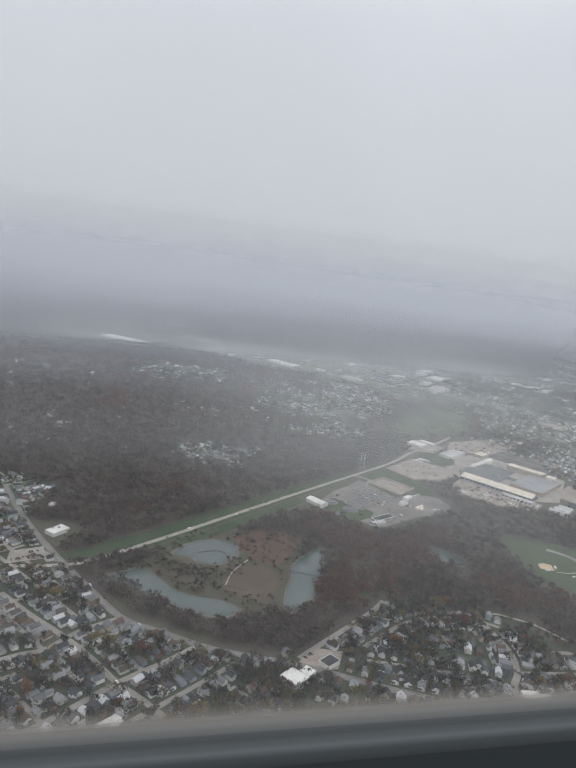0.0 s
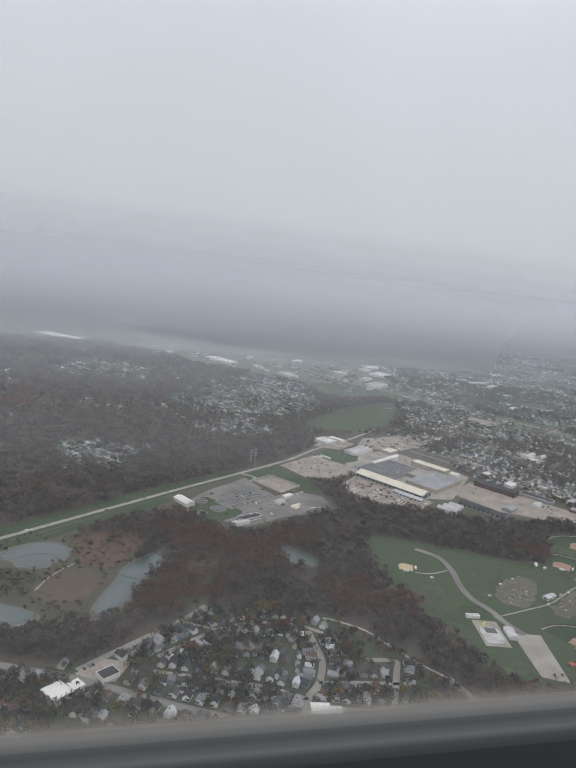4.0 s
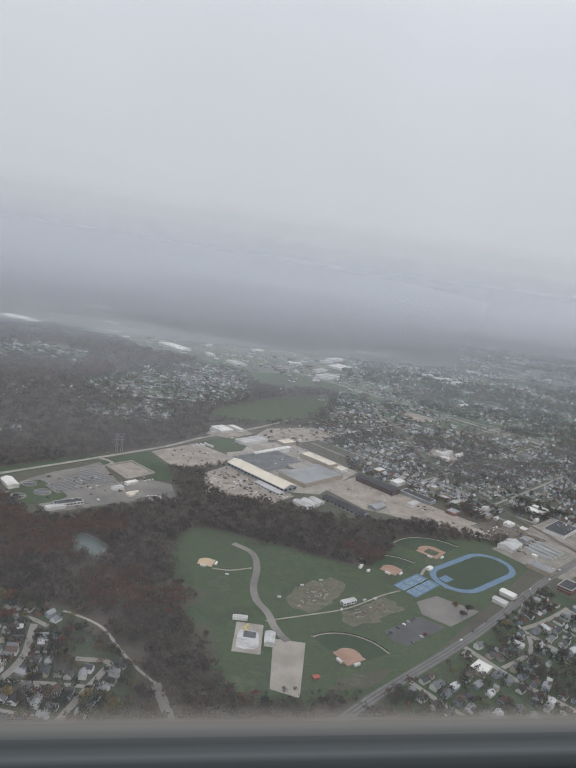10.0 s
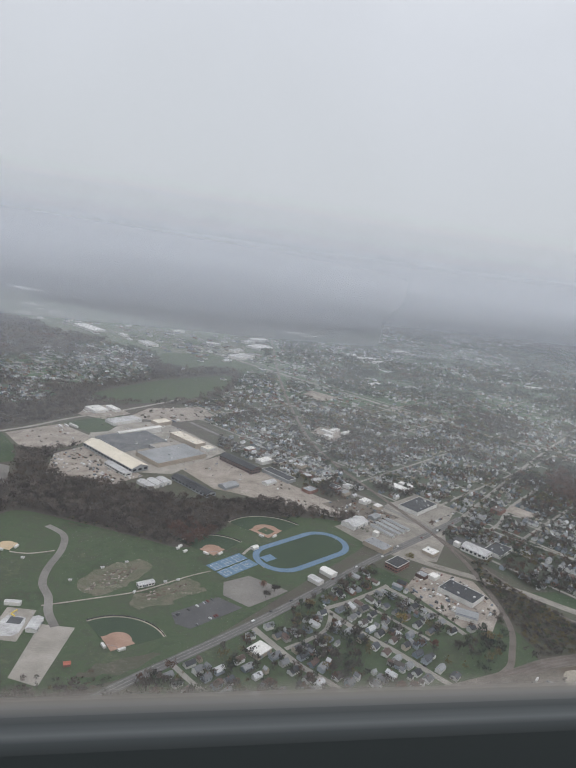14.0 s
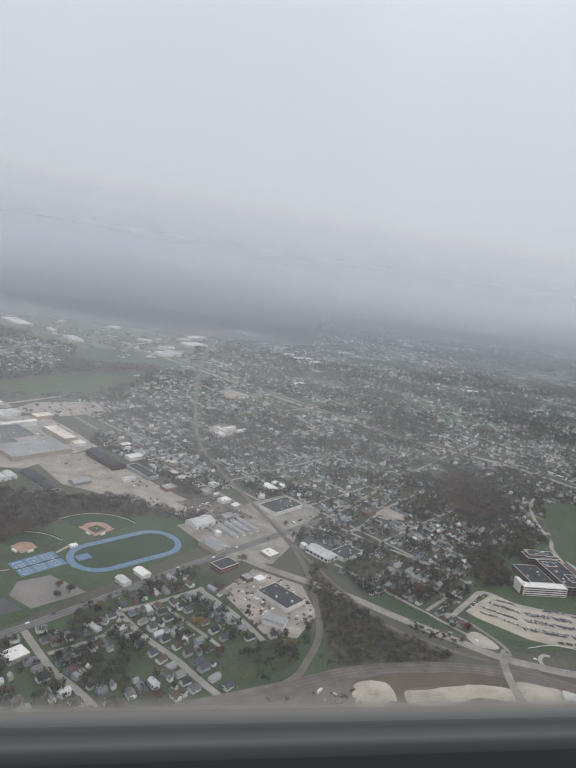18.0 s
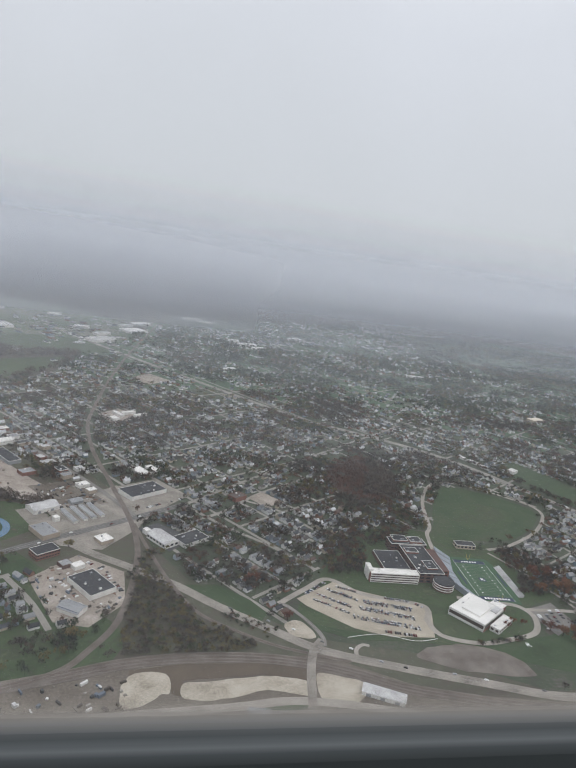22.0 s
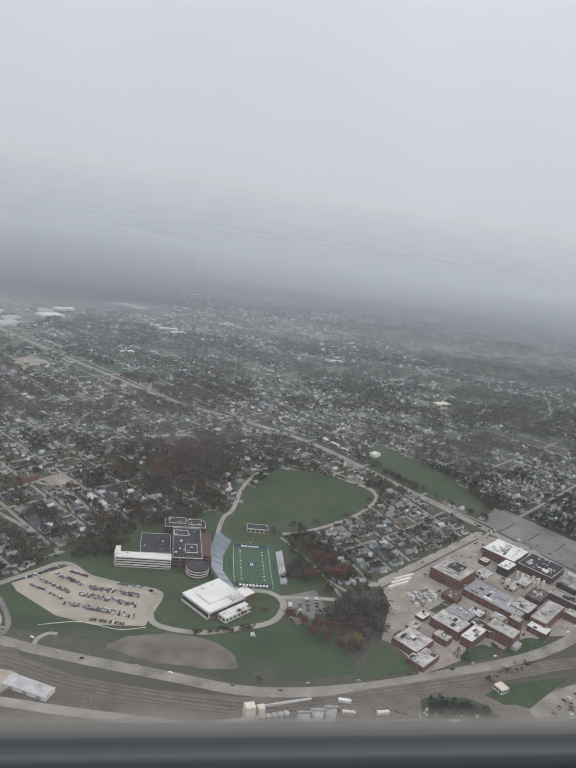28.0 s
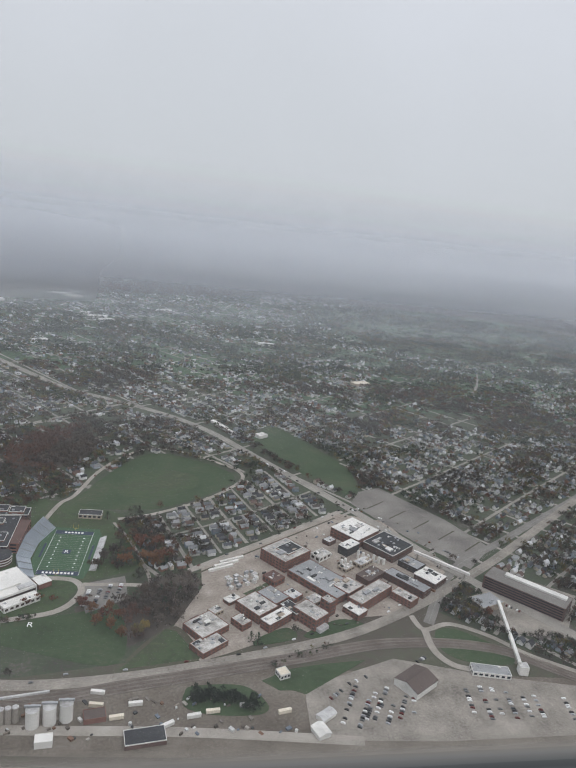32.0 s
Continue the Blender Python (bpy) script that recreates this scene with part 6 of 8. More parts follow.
for i in range(9):
    hall("trailer", "white box trailer parked in the hospital yard", "trailer", 1226 + (i % 3) * 6.5 + (i // 3) * 5, 466 + (i % 3) * 3 + (i // 3) * 6.5, 8, 2, 2.2, 25, wall=M_PALE, roof=M_WHITEROOF, parapet=0.08)
for i in range(16):
    hall("yard_unit", "pale plant unit in the hospital yard", "plant unit", 1237 + (i % 4) * 7 + rg.uniform(-1.5, 1.5), 440 + (i // 4) * 5 + (i % 4) * 3, rg.uniform(2, 4.5), rg.uniform(2, 3.5), rg.uniform(1.4, 3.2), wall=rg.choice((M_PALE, M_STEEL, M_GREYWALL)), roof=M_STAINROOF, parapet=0.06)
th = hall("parking_garage", "long brown parking garage with open decks and a pale roof", "parking garage", 1480, 427, 66, 22, 11, -47, wall=M_DKBRICK, roof=M_ASPHALT, bands=1, rows=5)
part("penthouse", Shape().box(-20, 30, 2, 8, 11, 12.6, 0, True), M_PALE, th, "long pale rooftop block")
th = thing("skywalk", "long white covered footbridge over the railway", "footbridge", 1437, 378, 73, 0)
part("tube", Shape().box(-38, 38, -1.1, 1.1, 5.2, 7.2, 0, True), M_PALE, th)
for x0 in (-30, -12, 8, 28):
    part("pier", Shape().box(x0 - 0.6, x0 + 0.6, -0.7, 0.7, 0, 5.2), M_CONCRETE, th)
th = thing("skywalk", "white covered footbridge over the highway", "footbridge", 1424, 472, -47, 0)
part("tube", Shape().box(-26, 26, -1, 1, 5.2, 7.2, 0, True), M_WHITEROOF, th)
for x0 in (-22, 0, 22):
    part("pier", Shape().box(x0 - 0.6, x0 + 0.6, -0.7, 0.7, 0, 5.2), M_CONCRETE, th)
hall("entrance_block", "low grey-roofed entrance block at the footbridge", "entrance", 1440, 418, 24, 16, 5, 20, wall=M_TANWALL, roof=M_GREYROOF, units=2)
hall("station", "flat dark-roofed station building with pale parapets", "station", 1404, 340, 26, 9, 3.4, -12, wall=M_PALE, roof=M_GREYROOF, windows=7, units=3)
hall("station_tower", "small pale tower at the end of the footbridge", "station", 1428, 340, 6, 6, 6, -12, wall=M_PALE, roof=M_STAINROOF)
hall("brown_hall", "pale hall with a brown hipped roof", "hall", 1347, 331, 22, 18, 5, 33, wall=M_PALE, roof=M_BROWNROOF, pitched=True)
hall("store_shed", "small pale shed in the car park", "shed", 1282, 307, 11, 6, 2.6, 33, wall=M_PALE, roof=M_STAINROOF, pitched=True)
hall("store_shed", "small white shed in the car park", "shed", 1276, 295, 8, 9, 3, 20, wall=M_PALE, roof=M_WHITEROOF, pitched=True)
th = hall("signal_box", "white pump house with dark openings", "pump house", 1262, 343, 7, 7, 3.6, 20, wall=M_PALE, roof=M_CREAMROOF, windows=3)
hall("long_shed", "long low white shed beside the railway", "shed", 962, 342, 28, 9, 3, -25, wall=M_PALE, roof=M_STAINROOF, pitched=True, doors=3)
for i in range(3):
    th = thing("grain_silo", "large white cylindrical grain silo", "silo", 1124 + i * 8.5 - 6, 309 + i * 2.0)
    part("shell", Shape().tube(0, 0, 0, 11, 3.6, 3.6, 20), M_PALE, th)
    part("cap", Shape().tube(0, 0, 11, 12.4, 3.7, 0.6, 20), M_STAINROOF, th)
    part("gallery", Shape().box(-4.2, 4.2, -0.6, 0.6, 12.4, 13.4, 0, True), M_STEEL, th)
for i in range(12):
    th = thing("grain_silo", "grey concrete grain silo in a long row", "silo", 1068 + i * 3.7, 305 + i * 0.7)
    part("shell", Shape().tube(0, 0, 0, 9.5, 1.8, 1.8, 14), M_CONCRETE, th)
    part("cap", Shape().tube(0, 0, 9.5, 10, 1.85, 1.3, 14), M_STAINROOF, th)
for x, y, rad in ((1027, 293, 5.4), (1042, 292, 3.6), (1053, 289, 4.6), (1016, 288, 4.4)):
    th = thing("storage_tank", "squat white round tank beside the silos", "tank", x, y)
    part("shell", Shape().tube(0, 0, 0, 4.6, rad, rad, 24), M_PALE, th)
    part("cap", Shape().tube(0, 0, 4.6, 6.0, rad + 0.1, 0.5, 24), M_WHITEROOF, th)
    part("ladder", Shape().box(-0.25, 0.25, -rad - 0.2, -rad, 0, 4.8, 0, True), M_STEEL, th)
th = thing("headhouse", "pale yellow grain headhouse above the silos", "silo", 1086, 310, 10)
part("tower", Shape().box(-3, 3, -2.5, 2.5, 0, 17), M_CREAMROOF, th)
part("tower", Shape().box(5, 9, -2, 2, 0, 15), M_CREAMROOF, th)
part("conveyor", Shape().limb((-3, 0, 15), (40, 4, 12), 0.8, 0.8, 4), M_STAINROOF, th)
for i in range(9):
    hall("trailer", "white or yellow box trailer beside the railway", "trailer", (1150, 1162, 1205, 1216, 1236, 1258, 1172, 1150, 1190)[i], (332, 312, 311, 314, 318, 312, 322, 322, 305)[i], 8, 2, 2.2, (-10, 8, 10, 5, 0, 12, 5, -8, 30)[i], wall=(M_PALE, M_CREAMROOF)[i % 2], roof=(M_WHITEROOF, M_CREAMROOF)[i % 2], parapet=0.08)
hall("brick_shed", "brown brick shed beside the railway", "shed", 1150, 313, 12, 8, 3, 10, wall=M_BRICK, roof=M_BROWNROOF)
hall("brick_shed", "low dark-roofed shed beside the service road", "shed", 1178, 296, 22, 11, 3, 8, wall=M_DKBRICK, roof=M_BLACKROOF)
hall("white_shed", "white flat shed beside the silos", "shed", 1126, 296, 9, 6, 4, 5, wall=M_PALE, roof=M_WHITEROOF)
hall("ruin", "low grey shed beside the service road", "shed", 878, 325, 14, 9, 2.6, -8, wall=M_GREYWALL, roof=M_GREYROOF)
hall("ruin", "low dark shed beside the service road", "shed", 893, 323, 12, 7, 2.6, -8, wall=M_DKBRICK, roof=M_BLACKROOF)
hall("church", "white-roofed hall on the corner", "hall", 108, 357, 13, 14, 4.5, 40, wall=M_PALE, roof=M_WHITEROOF)
hall("church", "white-roofed hall beside the street", "hall", 118, 363, 8, 8, 4, 40, wall=M_PALE, roof=M_WHITEROOF)
hall("garage_shed", "dark-roofed garage with a paved apron", "garage", 136, 375, 12, 9, 3, 35, wall=M_PALE, roof=M_BLACKROOF)
hall("white_shed", "large white-roofed building beside the road", "shed", 262, 333, 12, 10, 4, -8, wall=M_PALE, roof=M_WHITEROOF)
hall("white_shed", "small white-roofed building beside the road", "shed", 272, 332, 7, 7, 3, -8, wall=M_PALE, roof=M_WHITEROOF)
hall("white_shed", "white flat-roofed shop beside the road", "shop", -64, 570, 18, 11, 3.5, 48, wall=M_PALE, roof=M_WHITEROOF, units=2)
hall("white_shed", "white roofed shed at the street corner", "shed", -3, 322, 12, 8, 3, 38, wall=M_PALE, roof=M_WHITEROOF, pitched=True)
hall("workshop", "wide pale workshop with a white flat roof on the street corner", "workshop", 585, 384, 14, 11, 3.4, 40, wall=M_TANWALL, roof=M_WHITEROOF, doors=2, units=1)


# ---- houses ----
def house_template(k):
    """One small American frame house: walls with gables, roof, porch, chimney, door, windows."""
    r = random.Random(40 + k)
    lx, ly, h = r.uniform(5.6, 7.6), r.uniform(4.3, 5.3), r.choice((2.3, 2.5, 3.4, 3.6))
    rise = r.uniform(1.3, 2.0)
    th = thing("house", "frame house", "house")
    X, Y = lx / 2, ly / 2
    w = Shape().box(-X, X, -Y, Y, 0, h)
    w.add([(-X, -Y, h), (-X, Y, h), (-X, 0, h + rise), (X, -Y, h), (X, Y, h), (X, 0, h + rise)], [(1, 0, 2), (3, 4, 5)])
    part("wall", w, M_HWALL, th)
    roof = Shape().gable(-X, X, -Y, Y, h, h + rise + 0.1, 0.35)
    if k % 3 == 1:
        roof.gable(-1.6, 1.6, -Y - 1.4, 0, h, h + rise * 0.8, 0.25)
    roof = part("roof", roof, M_HROOF, th)
    if k % 3 == 1:
        part("wing", Shape().box(-1.6, 1.6, -Y - 1.4, -Y, 0, h), M_HWALL, th)
    px = X * r.choice((-0.4, 0.4))
    part("porch", Shape().box(X, X + 1.3, px - 1.5, px + 1.5, 1.7, 1.9, 0, True).box(X + 1.15, X + 1.25, px - 1.45, px - 1.35, 0, 1.7).box(X + 1.15, X + 1.25, px + 1.35, px + 1.45, 0, 1.7), M_HROOF, th)
    part("chimney", Shape().box(-X * 0.3, -X * 0.3 + 0.6, -0.3, 0.3, h + rise * 0.6, h + rise + 0.7), M_BRICK, roof)
    part("door", Shape().box(X, X + 0.05, px - 0.35, px + 0.35, 0.1, 1.5, 0, True), M_DKBRICK, th)
    for y0, sg in ((-Y, -1), (Y, 1)):
        for x0 in (-X * 0.55, X * 0.5):
            part("window", Shape().box(x0 - 0.4, x0 + 0.4, min(y0, y0 + sg * 0.05), max(y0, y0 + sg * 0.05), h * 0.42, h * 0.8, 0, True), M_GLASS, th)
    return th, lx, ly


TEMPLATES = [house_template(k) for k in range(6)]


def free(x, y, r):
    for dx, dy in ((0, 0), (r, 0), (-r, 0), (0, r), (0, -r), (0.7 * r, 0.7 * r), (-0.7 * r, 0.7 * r), (0.7 * r, -0.7 * r), (-0.7 * r, -0.7 * r)):
        if at(TAKEN, x + dx, y + dy):
            return False
    return True


def near(x, y):
    """How far a place is from the line that the aircraft follows over the ground."""
    return y


SPOTS = []  # x, y, angle, width, depth


def street_grid(pu, pv, u0, u1, v0, v1, seed, along="u"):
    """Streets on the town's grid inside the house zones, and houses along them."""
    rr = random.Random(seed)
    s = Shape()
    lines = [[(u + 3 * noise.noise((v * 0.004, u * 0.1, seed)), v) for v in np.arange(v0, v1, 6.0)] for u in np.arange(u0, u1, pu)]
    crossings = [[(u, v + 2.5 * noise.noise((u * 0.004, v * 0.1, seed))) for u in np.arange(u0, u1, 6.0)] for v in np.arange(v0, v1, pv)]
    runs = []
    for kind, ls in ((0, lines), (1, crossings)):
        for ln in ls:
            run = []
            for u, v in ln + [(1e6, 1e6)]:
                x, y = xy_of(u, v)
                ok = at(ZONE, x, y) == 1 and at(TAKEN, x, y) in (0, 1)
                if ok:
                    run.append((x, y))
                else:
                    if len(run) > 4:
                        runs.append((kind, run))
                    run = []
    for kind, run in runs:
        ribbon(run, 3.6 if kind == 0 else 3.2, 0.095 + 0.012 * kind, s)
        claim_line(TAKEN, run, 2.6, 1)
    whole("street_grid", s, M_STREET, "grey residential streets in a grid", "road")
    for kind, run in runs:
        if kind:
            continue
        (ax, ay), (bx, by) = run[0], run[-1]
        d = math.hypot(bx - ax, by - ay)
        if d < 12:
            continue
        cu, su = (bx - ax) / d, (by - ay) / d
        for side in (-1, 1):
            g = rr.uniform(3, 7)
            while g < d - 4:
                off = rr.uniform(6.6, 8.0)
                i = min(int(g / 6.0), len(run) - 1)
                x, y = run[i][0] + cu * (g - 6 * i) - su * side * off, run[i][1] + su * (g - 6 * i) + cu * side * off
                g += rr.uniform(5.7, 7.0)
                leafy = noise.noise((x * 0.007, y * 0.007, 4.0)) + 0.4 * noise.noise((x * 0.02, y * 0.02, 6.0))
                if rr.random() < 0.10 + max(0, min(leafy * 1.1, 0.6)) * (1 if y > 760 else 0.55) + max(0.0, min((y - 1000) / 500, 0.45)) + 0.45 * (at(GROVES, x, y) == 1) or at(ZONE, x, y) != 1 or not free(x, y, 2.3):
                    continue
                claim(TAKEN, [(x - 2.2, y - 2.2), (x + 2.2, y - 2.2), (x + 2.2, y + 2.2), (x - 2.2, y + 2.2)], 2)
                SPOTS.append((x, y, math.degrees(math.atan2(su, cu)) - 90 * side + rr.uniform(-3, 3), rr.uniform(5.6, 7.6), rr.uniform(4.0, 4.9)))
                if rr.random() < (0.85 if y < 900 else 0.45):
                    gx, gy = x - su * side * 7.5 + cu * 1.5, y + cu * side * 7.5 + su * 1.5
                    if at(ZONE, gx, gy) == 1 and free(gx, gy, 1.8):
                        SPOTS.append((gx, gy, ANG + rr.uniform(-3, 3), rr.uniform(3.4, 4.6), 3.2))


def along_roads(lines, seed, least=5.5, most=7.0):
    """Houses beside the given streets."""
    rr = random.Random(seed)
    for pts in lines:
        line = smooth(pts, 16)
        for side in (-1, 1):
            gap = rr.uniform(2, 6)
            for (ax, ay), (bx, by) in zip(line, line[1:]):
                d = math.hypot(bx - ax, by - ay) or 1
                gap -= d
                if gap > 0:
                    continue
                off = rr.uniform(7.5, 9.5)
                x, y = bx - (by - ay) / d * side * off, by + (bx - ax) / d * side * off
                if at(ZONE, x, y) == 1 and free(x, y, 2.5):
                    gap = rr.uniform(least, most)
                    claim(TAKEN, [(x - 2.4, y - 2.4), (x + 2.4, y - 2.4), (x + 2.4, y + 2.4), (x - 2.4, y + 2.4)], 2)
                    SPOTS.append((x, y, math.degrees(math.atan2(by - ay, bx - ax)) - 90 * side + rr.uniform(-4, 4), rr.uniform(6.0, 8.0), rr.uniform(4.2, 5.0)))
                    gx, gy = bx - (by - ay) / d * side * (off + 8), by + (bx - ax) / d * side * (off + 8)
                    if rr.random() < 0.5 and at(ZONE, gx, gy) == 1 and free(gx, gy, 1.8):
                        claim(TAKEN, [(gx - 1.5, gy - 1.5), (gx + 1.5, gy - 1.5), (gx + 1.5, gy + 1.5), (gx - 1.5, gy + 1.5)], 2)
                        SPOTS.append((gx, gy, math.degrees(math.atan2(by - ay, bx - ax)), rr.uniform(3.2, 4.4), 3.0))


along_roads((
    [(-89, 465), (-64, 436), (-38, 409), (-20, 387), (-1, 360), (14, 344), (40, 312)], [(-130, 350), (-70, 386), (-48, 395), (-29, 415), (-1, 433)], [(-100, 280), (-40, 326), (-1, 360), (29, 381), (49, 397)], [(0, 318), (25, 339), (46, 356), (72, 378)],
    [(-130, 680), (-96, 597), (-61, 529), (-24, 466), (-1, 431), (49, 399), (109, 377), (180, 344), (235, 322)], [(117, 382), (140, 401), (166, 422), (190, 442), (204, 457)], [(167, 394), (195, 415), (210, 424), (236, 433), (267, 430), (287, 418)], [(164, 379), (205, 368), (238, 358), (258, 347)], [(246, 312), (250, 324), (258, 347), (269, 362), (277, 384), (277, 404), (276, 421)], [(269, 362), (295, 361), (324, 358)], [(265, 340), (295, 333)], [(297, 299), (309, 331), (326, 370), (330, 382)], [(150, 372), (196, 352), (236, 336)], [(215, 404), (240, 412), (262, 400)], [(205, 386), (232, 384), (256, 372)], [(120, 352), (170, 330), (220, 312)], [(170, 408), (196, 430)]), 3)
along_roads(([(644, 438), (664, 408), (684, 385), (702, 360), (722, 335)], [(644, 438), (670, 450), (704, 471), (715, 482)], [(679, 445), (700, 418), (715, 399)], [(706, 471), (730, 438), (747, 406)], [(585, 412), (608, 374), (626, 354), (641, 335)], [(604, 388), (636, 408), (648, 432)], [(527, 372), (541, 352), (560, 330)], [(560, 372), (580, 345), (596, 325)], [(572, 407), (629, 451), (708, 517)], [(655, 340), (676, 352), (690, 366)]), 4, 7.0, 10.5)
along_roads(([(1182, 562), (1210, 470)], [(1206, 586), (1235, 494)], [(1230, 604), (1259, 512)], [(1254, 630), (1285, 534)], [(1274, 648), (1311, 552)], [(1298, 676), (1335, 568)], [(1160, 548), (1190, 486)]), 14)
OWN_STREETS = ([(100, 300), (300, 285), (346, 310), (348, 384), (322, 400), (296, 440), (262, 448), (205, 462), (150, 425), (105, 385)], [(540, 300), (760, 300), (800, 400), (745, 470), (700, 515), (600, 428), (505, 358), (515, 320)], [(1150, 548), (1206, 590), (1262, 655), (1302, 690), (1363, 590), (1210, 475), (1187, 483)])
OWN = np.zeros((NX, NY), np.uint8)
for pts in OWN_STREETS:
    claim(OWN, pts, 1)
ZONE[(OWN == 1) & (ZONE == 1)] = 3
street_grid(34, 76, 100, 420, 180, 560, 1)
along_roads(([(600, 850), (681, 742), (746, 660), (774, 621)],), 6)
street_grid(40, 96, 700, 2900, -760, 1400, 2)
street_grid(36, 80, 250, 1300, 380, 1500, 7)
ZONE[ZONE == 3] = 1
# scattered houses on the wooded hill
rr = random.Random(12)
for cx, cy, sx, sy, n in ((330, 1180, 130, 120, 120), (150, 1080, 90, 60, 30), (90, 820, 60, 50, 26), (-110, 640, 40, 50, 22), (-140, 900, 80, 90, 30), (300, 1000, 60, 40, 30), (420, 1320, 100, 60, 60), (-220, 1250, 120, 120, 50), (60, 1400, 120, 80, 50)):
    for k in range(n):
        x, y = rr.gauss(cx, sx * 0.6), rr.gauss(cy, sy * 0.6)
        if not at(TAKEN, x, y) and y > 560:
            claim(TAKEN, [(x - 6, y - 6), (x + 6, y - 6), (x + 6, y + 6), (x - 6, y + 6)], 2)
            SPOTS.append((x, y, rr.uniform(0, 180), rr.uniform(6.5, 9), rr.uniform(5, 6.4)))

# The 240 houses nearest to the flight line stand as things of their own, the rest as one joined stock.
SPOTS.sort(key=lambda p: near(p[0], p[1]))
NEAR_HOUSES = [p for p in SPOTS if p[3] > 5][:240]
kept = set(id(p) for p in NEAR_HOUSES)
LABELS = ("white-sided frame house with a grey shingle roof", "small gabled frame house on a leafy lot", "two-storey frame house with a front porch", "plain gabled house with a dark roof", "cottage with a cross gable and brick chimney", "pale-sided house beside a residential street")
for i, (x, y, a, lx, ly) in enumerate(NEAR_HOUSES):
    k = (i * 7 + int(x)) % 6
    ob = copy_thing(TEMPLATES[k][0], pose(x, y, 0.03, 0, 0, a))
    ob.name = "house"
    tagged(ob, LABELS[k], "house", "houses along the streets")
for th, _, _ in TEMPLATES:
    for ch in list(th.children_recursive):
        bpy.data.objects.remove(ch)
    bpy.data.objects.remove(th)


def tinted_mesh(name, verts, faces, tints, mats, slots=None):
    """A joined mesh from arrays, each face with a stored tint."""
    me = bpy.data.meshes.new(name)
    nf, k = faces.shape
    me.vertices.add(len(verts))
    me.vertices.foreach_set("co", verts.astype(np.float32).ravel())
    me.loops.add(nf * k)
    me.loops.foreach_set("vertex_index", faces.astype(np.int32).ravel())
    me.polygons.add(nf)
    me.polygons.foreach_set("loop_start", np.arange(0, nf * k, k, dtype=np.int32))
    me.polygons.foreach_set("loop_total", np.full(nf, k, np.int32))
    for m in mats:
        me.materials.append(m)
    if slots is not None:
        me.polygons.foreach_set("material_index", slots.astype(np.int32))
    me.update(calc_edges=True)
    at_ = me.attributes.new("tint", "FLOAT", "FACE")
    at_.data.foreach_set("value", tints.astype(np.float32))
    return me


def far_houses(spots):
    rng = np.random.default_rng(8)
    base_v = np.array([(-1, -1, 0), (1, -1, 0), (1, 1, 0), (-1, 1, 0), (-1, -1, 1), (1, -1, 1), (1, 1, 1), (-1, 1, 1), (-1, 0, 2), (1, 0, 2), (-1.08, -1.15, 0.9), (1.08, -1.15, 0.9), (1.08, 1.15, 0.9), (-1.08, 1.15, 0.9), (-1.08, 0, 2.05), (1.08, 0, 2.05)], float)
    base_f = np.array([(0, 1, 5, 4), (1, 2, 6, 5), (2, 3, 7, 6), (3, 0, 4, 7), (4, 7, 8, 8), (6, 5, 9, 9), (10, 11, 15, 14), (12, 13, 14, 15)])
    quads, tris = base_f[[0, 1, 2, 3, 6, 7]], base_f[[4, 5]][:, :3]
    allv, f4, t4, s4, f3, t3 = [], [], [], [], [], []
    n = 0
    for x, y, a, lx, ly in spots:
        if y > 700:
            lx, ly = lx * 0.88, ly * 0.88
        h = rng.choice((2.2, 2.4, 3.2))
        rise = rng.uniform(1.2, 2.0)
        v = base_v.copy()
        z = v[:, 2]
        v[:, 2] = np.where(z <= 1, z * h, h + (z - 1) * rise)
        v[:, 0] *= lx / 2
        v[:, 1] *= ly / 2
        c, s = math.cos(radians(a)), math.sin(radians(a))
        allv.append(np.c_[x + c * v[:, 0] - s * v[:, 1], y + s * v[:, 0] + c * v[:, 1], v[:, 2]])
        tw, tr = rng.random(2)
        f4.append(quads + n)
        t4 += [tw] * 4 + [tr] * 2
        s4 += [0] * 4 + [1] * 2
        f3.append(tris + n)
        t3 += [tw] * 2
        n += 16
    V = np.concatenate(allv)
    ob = tagged(new("distant_houses", tinted_mesh("distant_houses", V, np.concatenate(f4), np.array(t4), (M_FWALL, M_FROOF), np.array(s4))), "hundreds of small gabled houses with grey roofs", "houses", "", "stuff")
    g = tagged(new("gable_ends", tinted_mesh("gable_ends", V, np.concatenate(f3), np.array(t3), (M_FWALL,))), "gable ends of the small houses", "", "", "stuff")
    g.parent = ob


rv = random.Random(33)
for cx, cy, sx, sy, n in ((560, 1600, 90, 130, 60), (330, 1760, 110, 60, 40), (60, 1960, 140, 80, 50), (-150, 2050, 120, 90, 40), (640, 1460, 60, 60, 40), (900, 1950, 90, 70, 40)):
    for k in range(n):
        SPOTS.append((rv.gauss(cx, sx), rv.gauss(cy, sy), rv.choice((ANG, ANG + 90)), rv.uniform(8, 20), rv.uniform(7, 11)))
far_houses([p for p in SPOTS if id(p) not in kept])


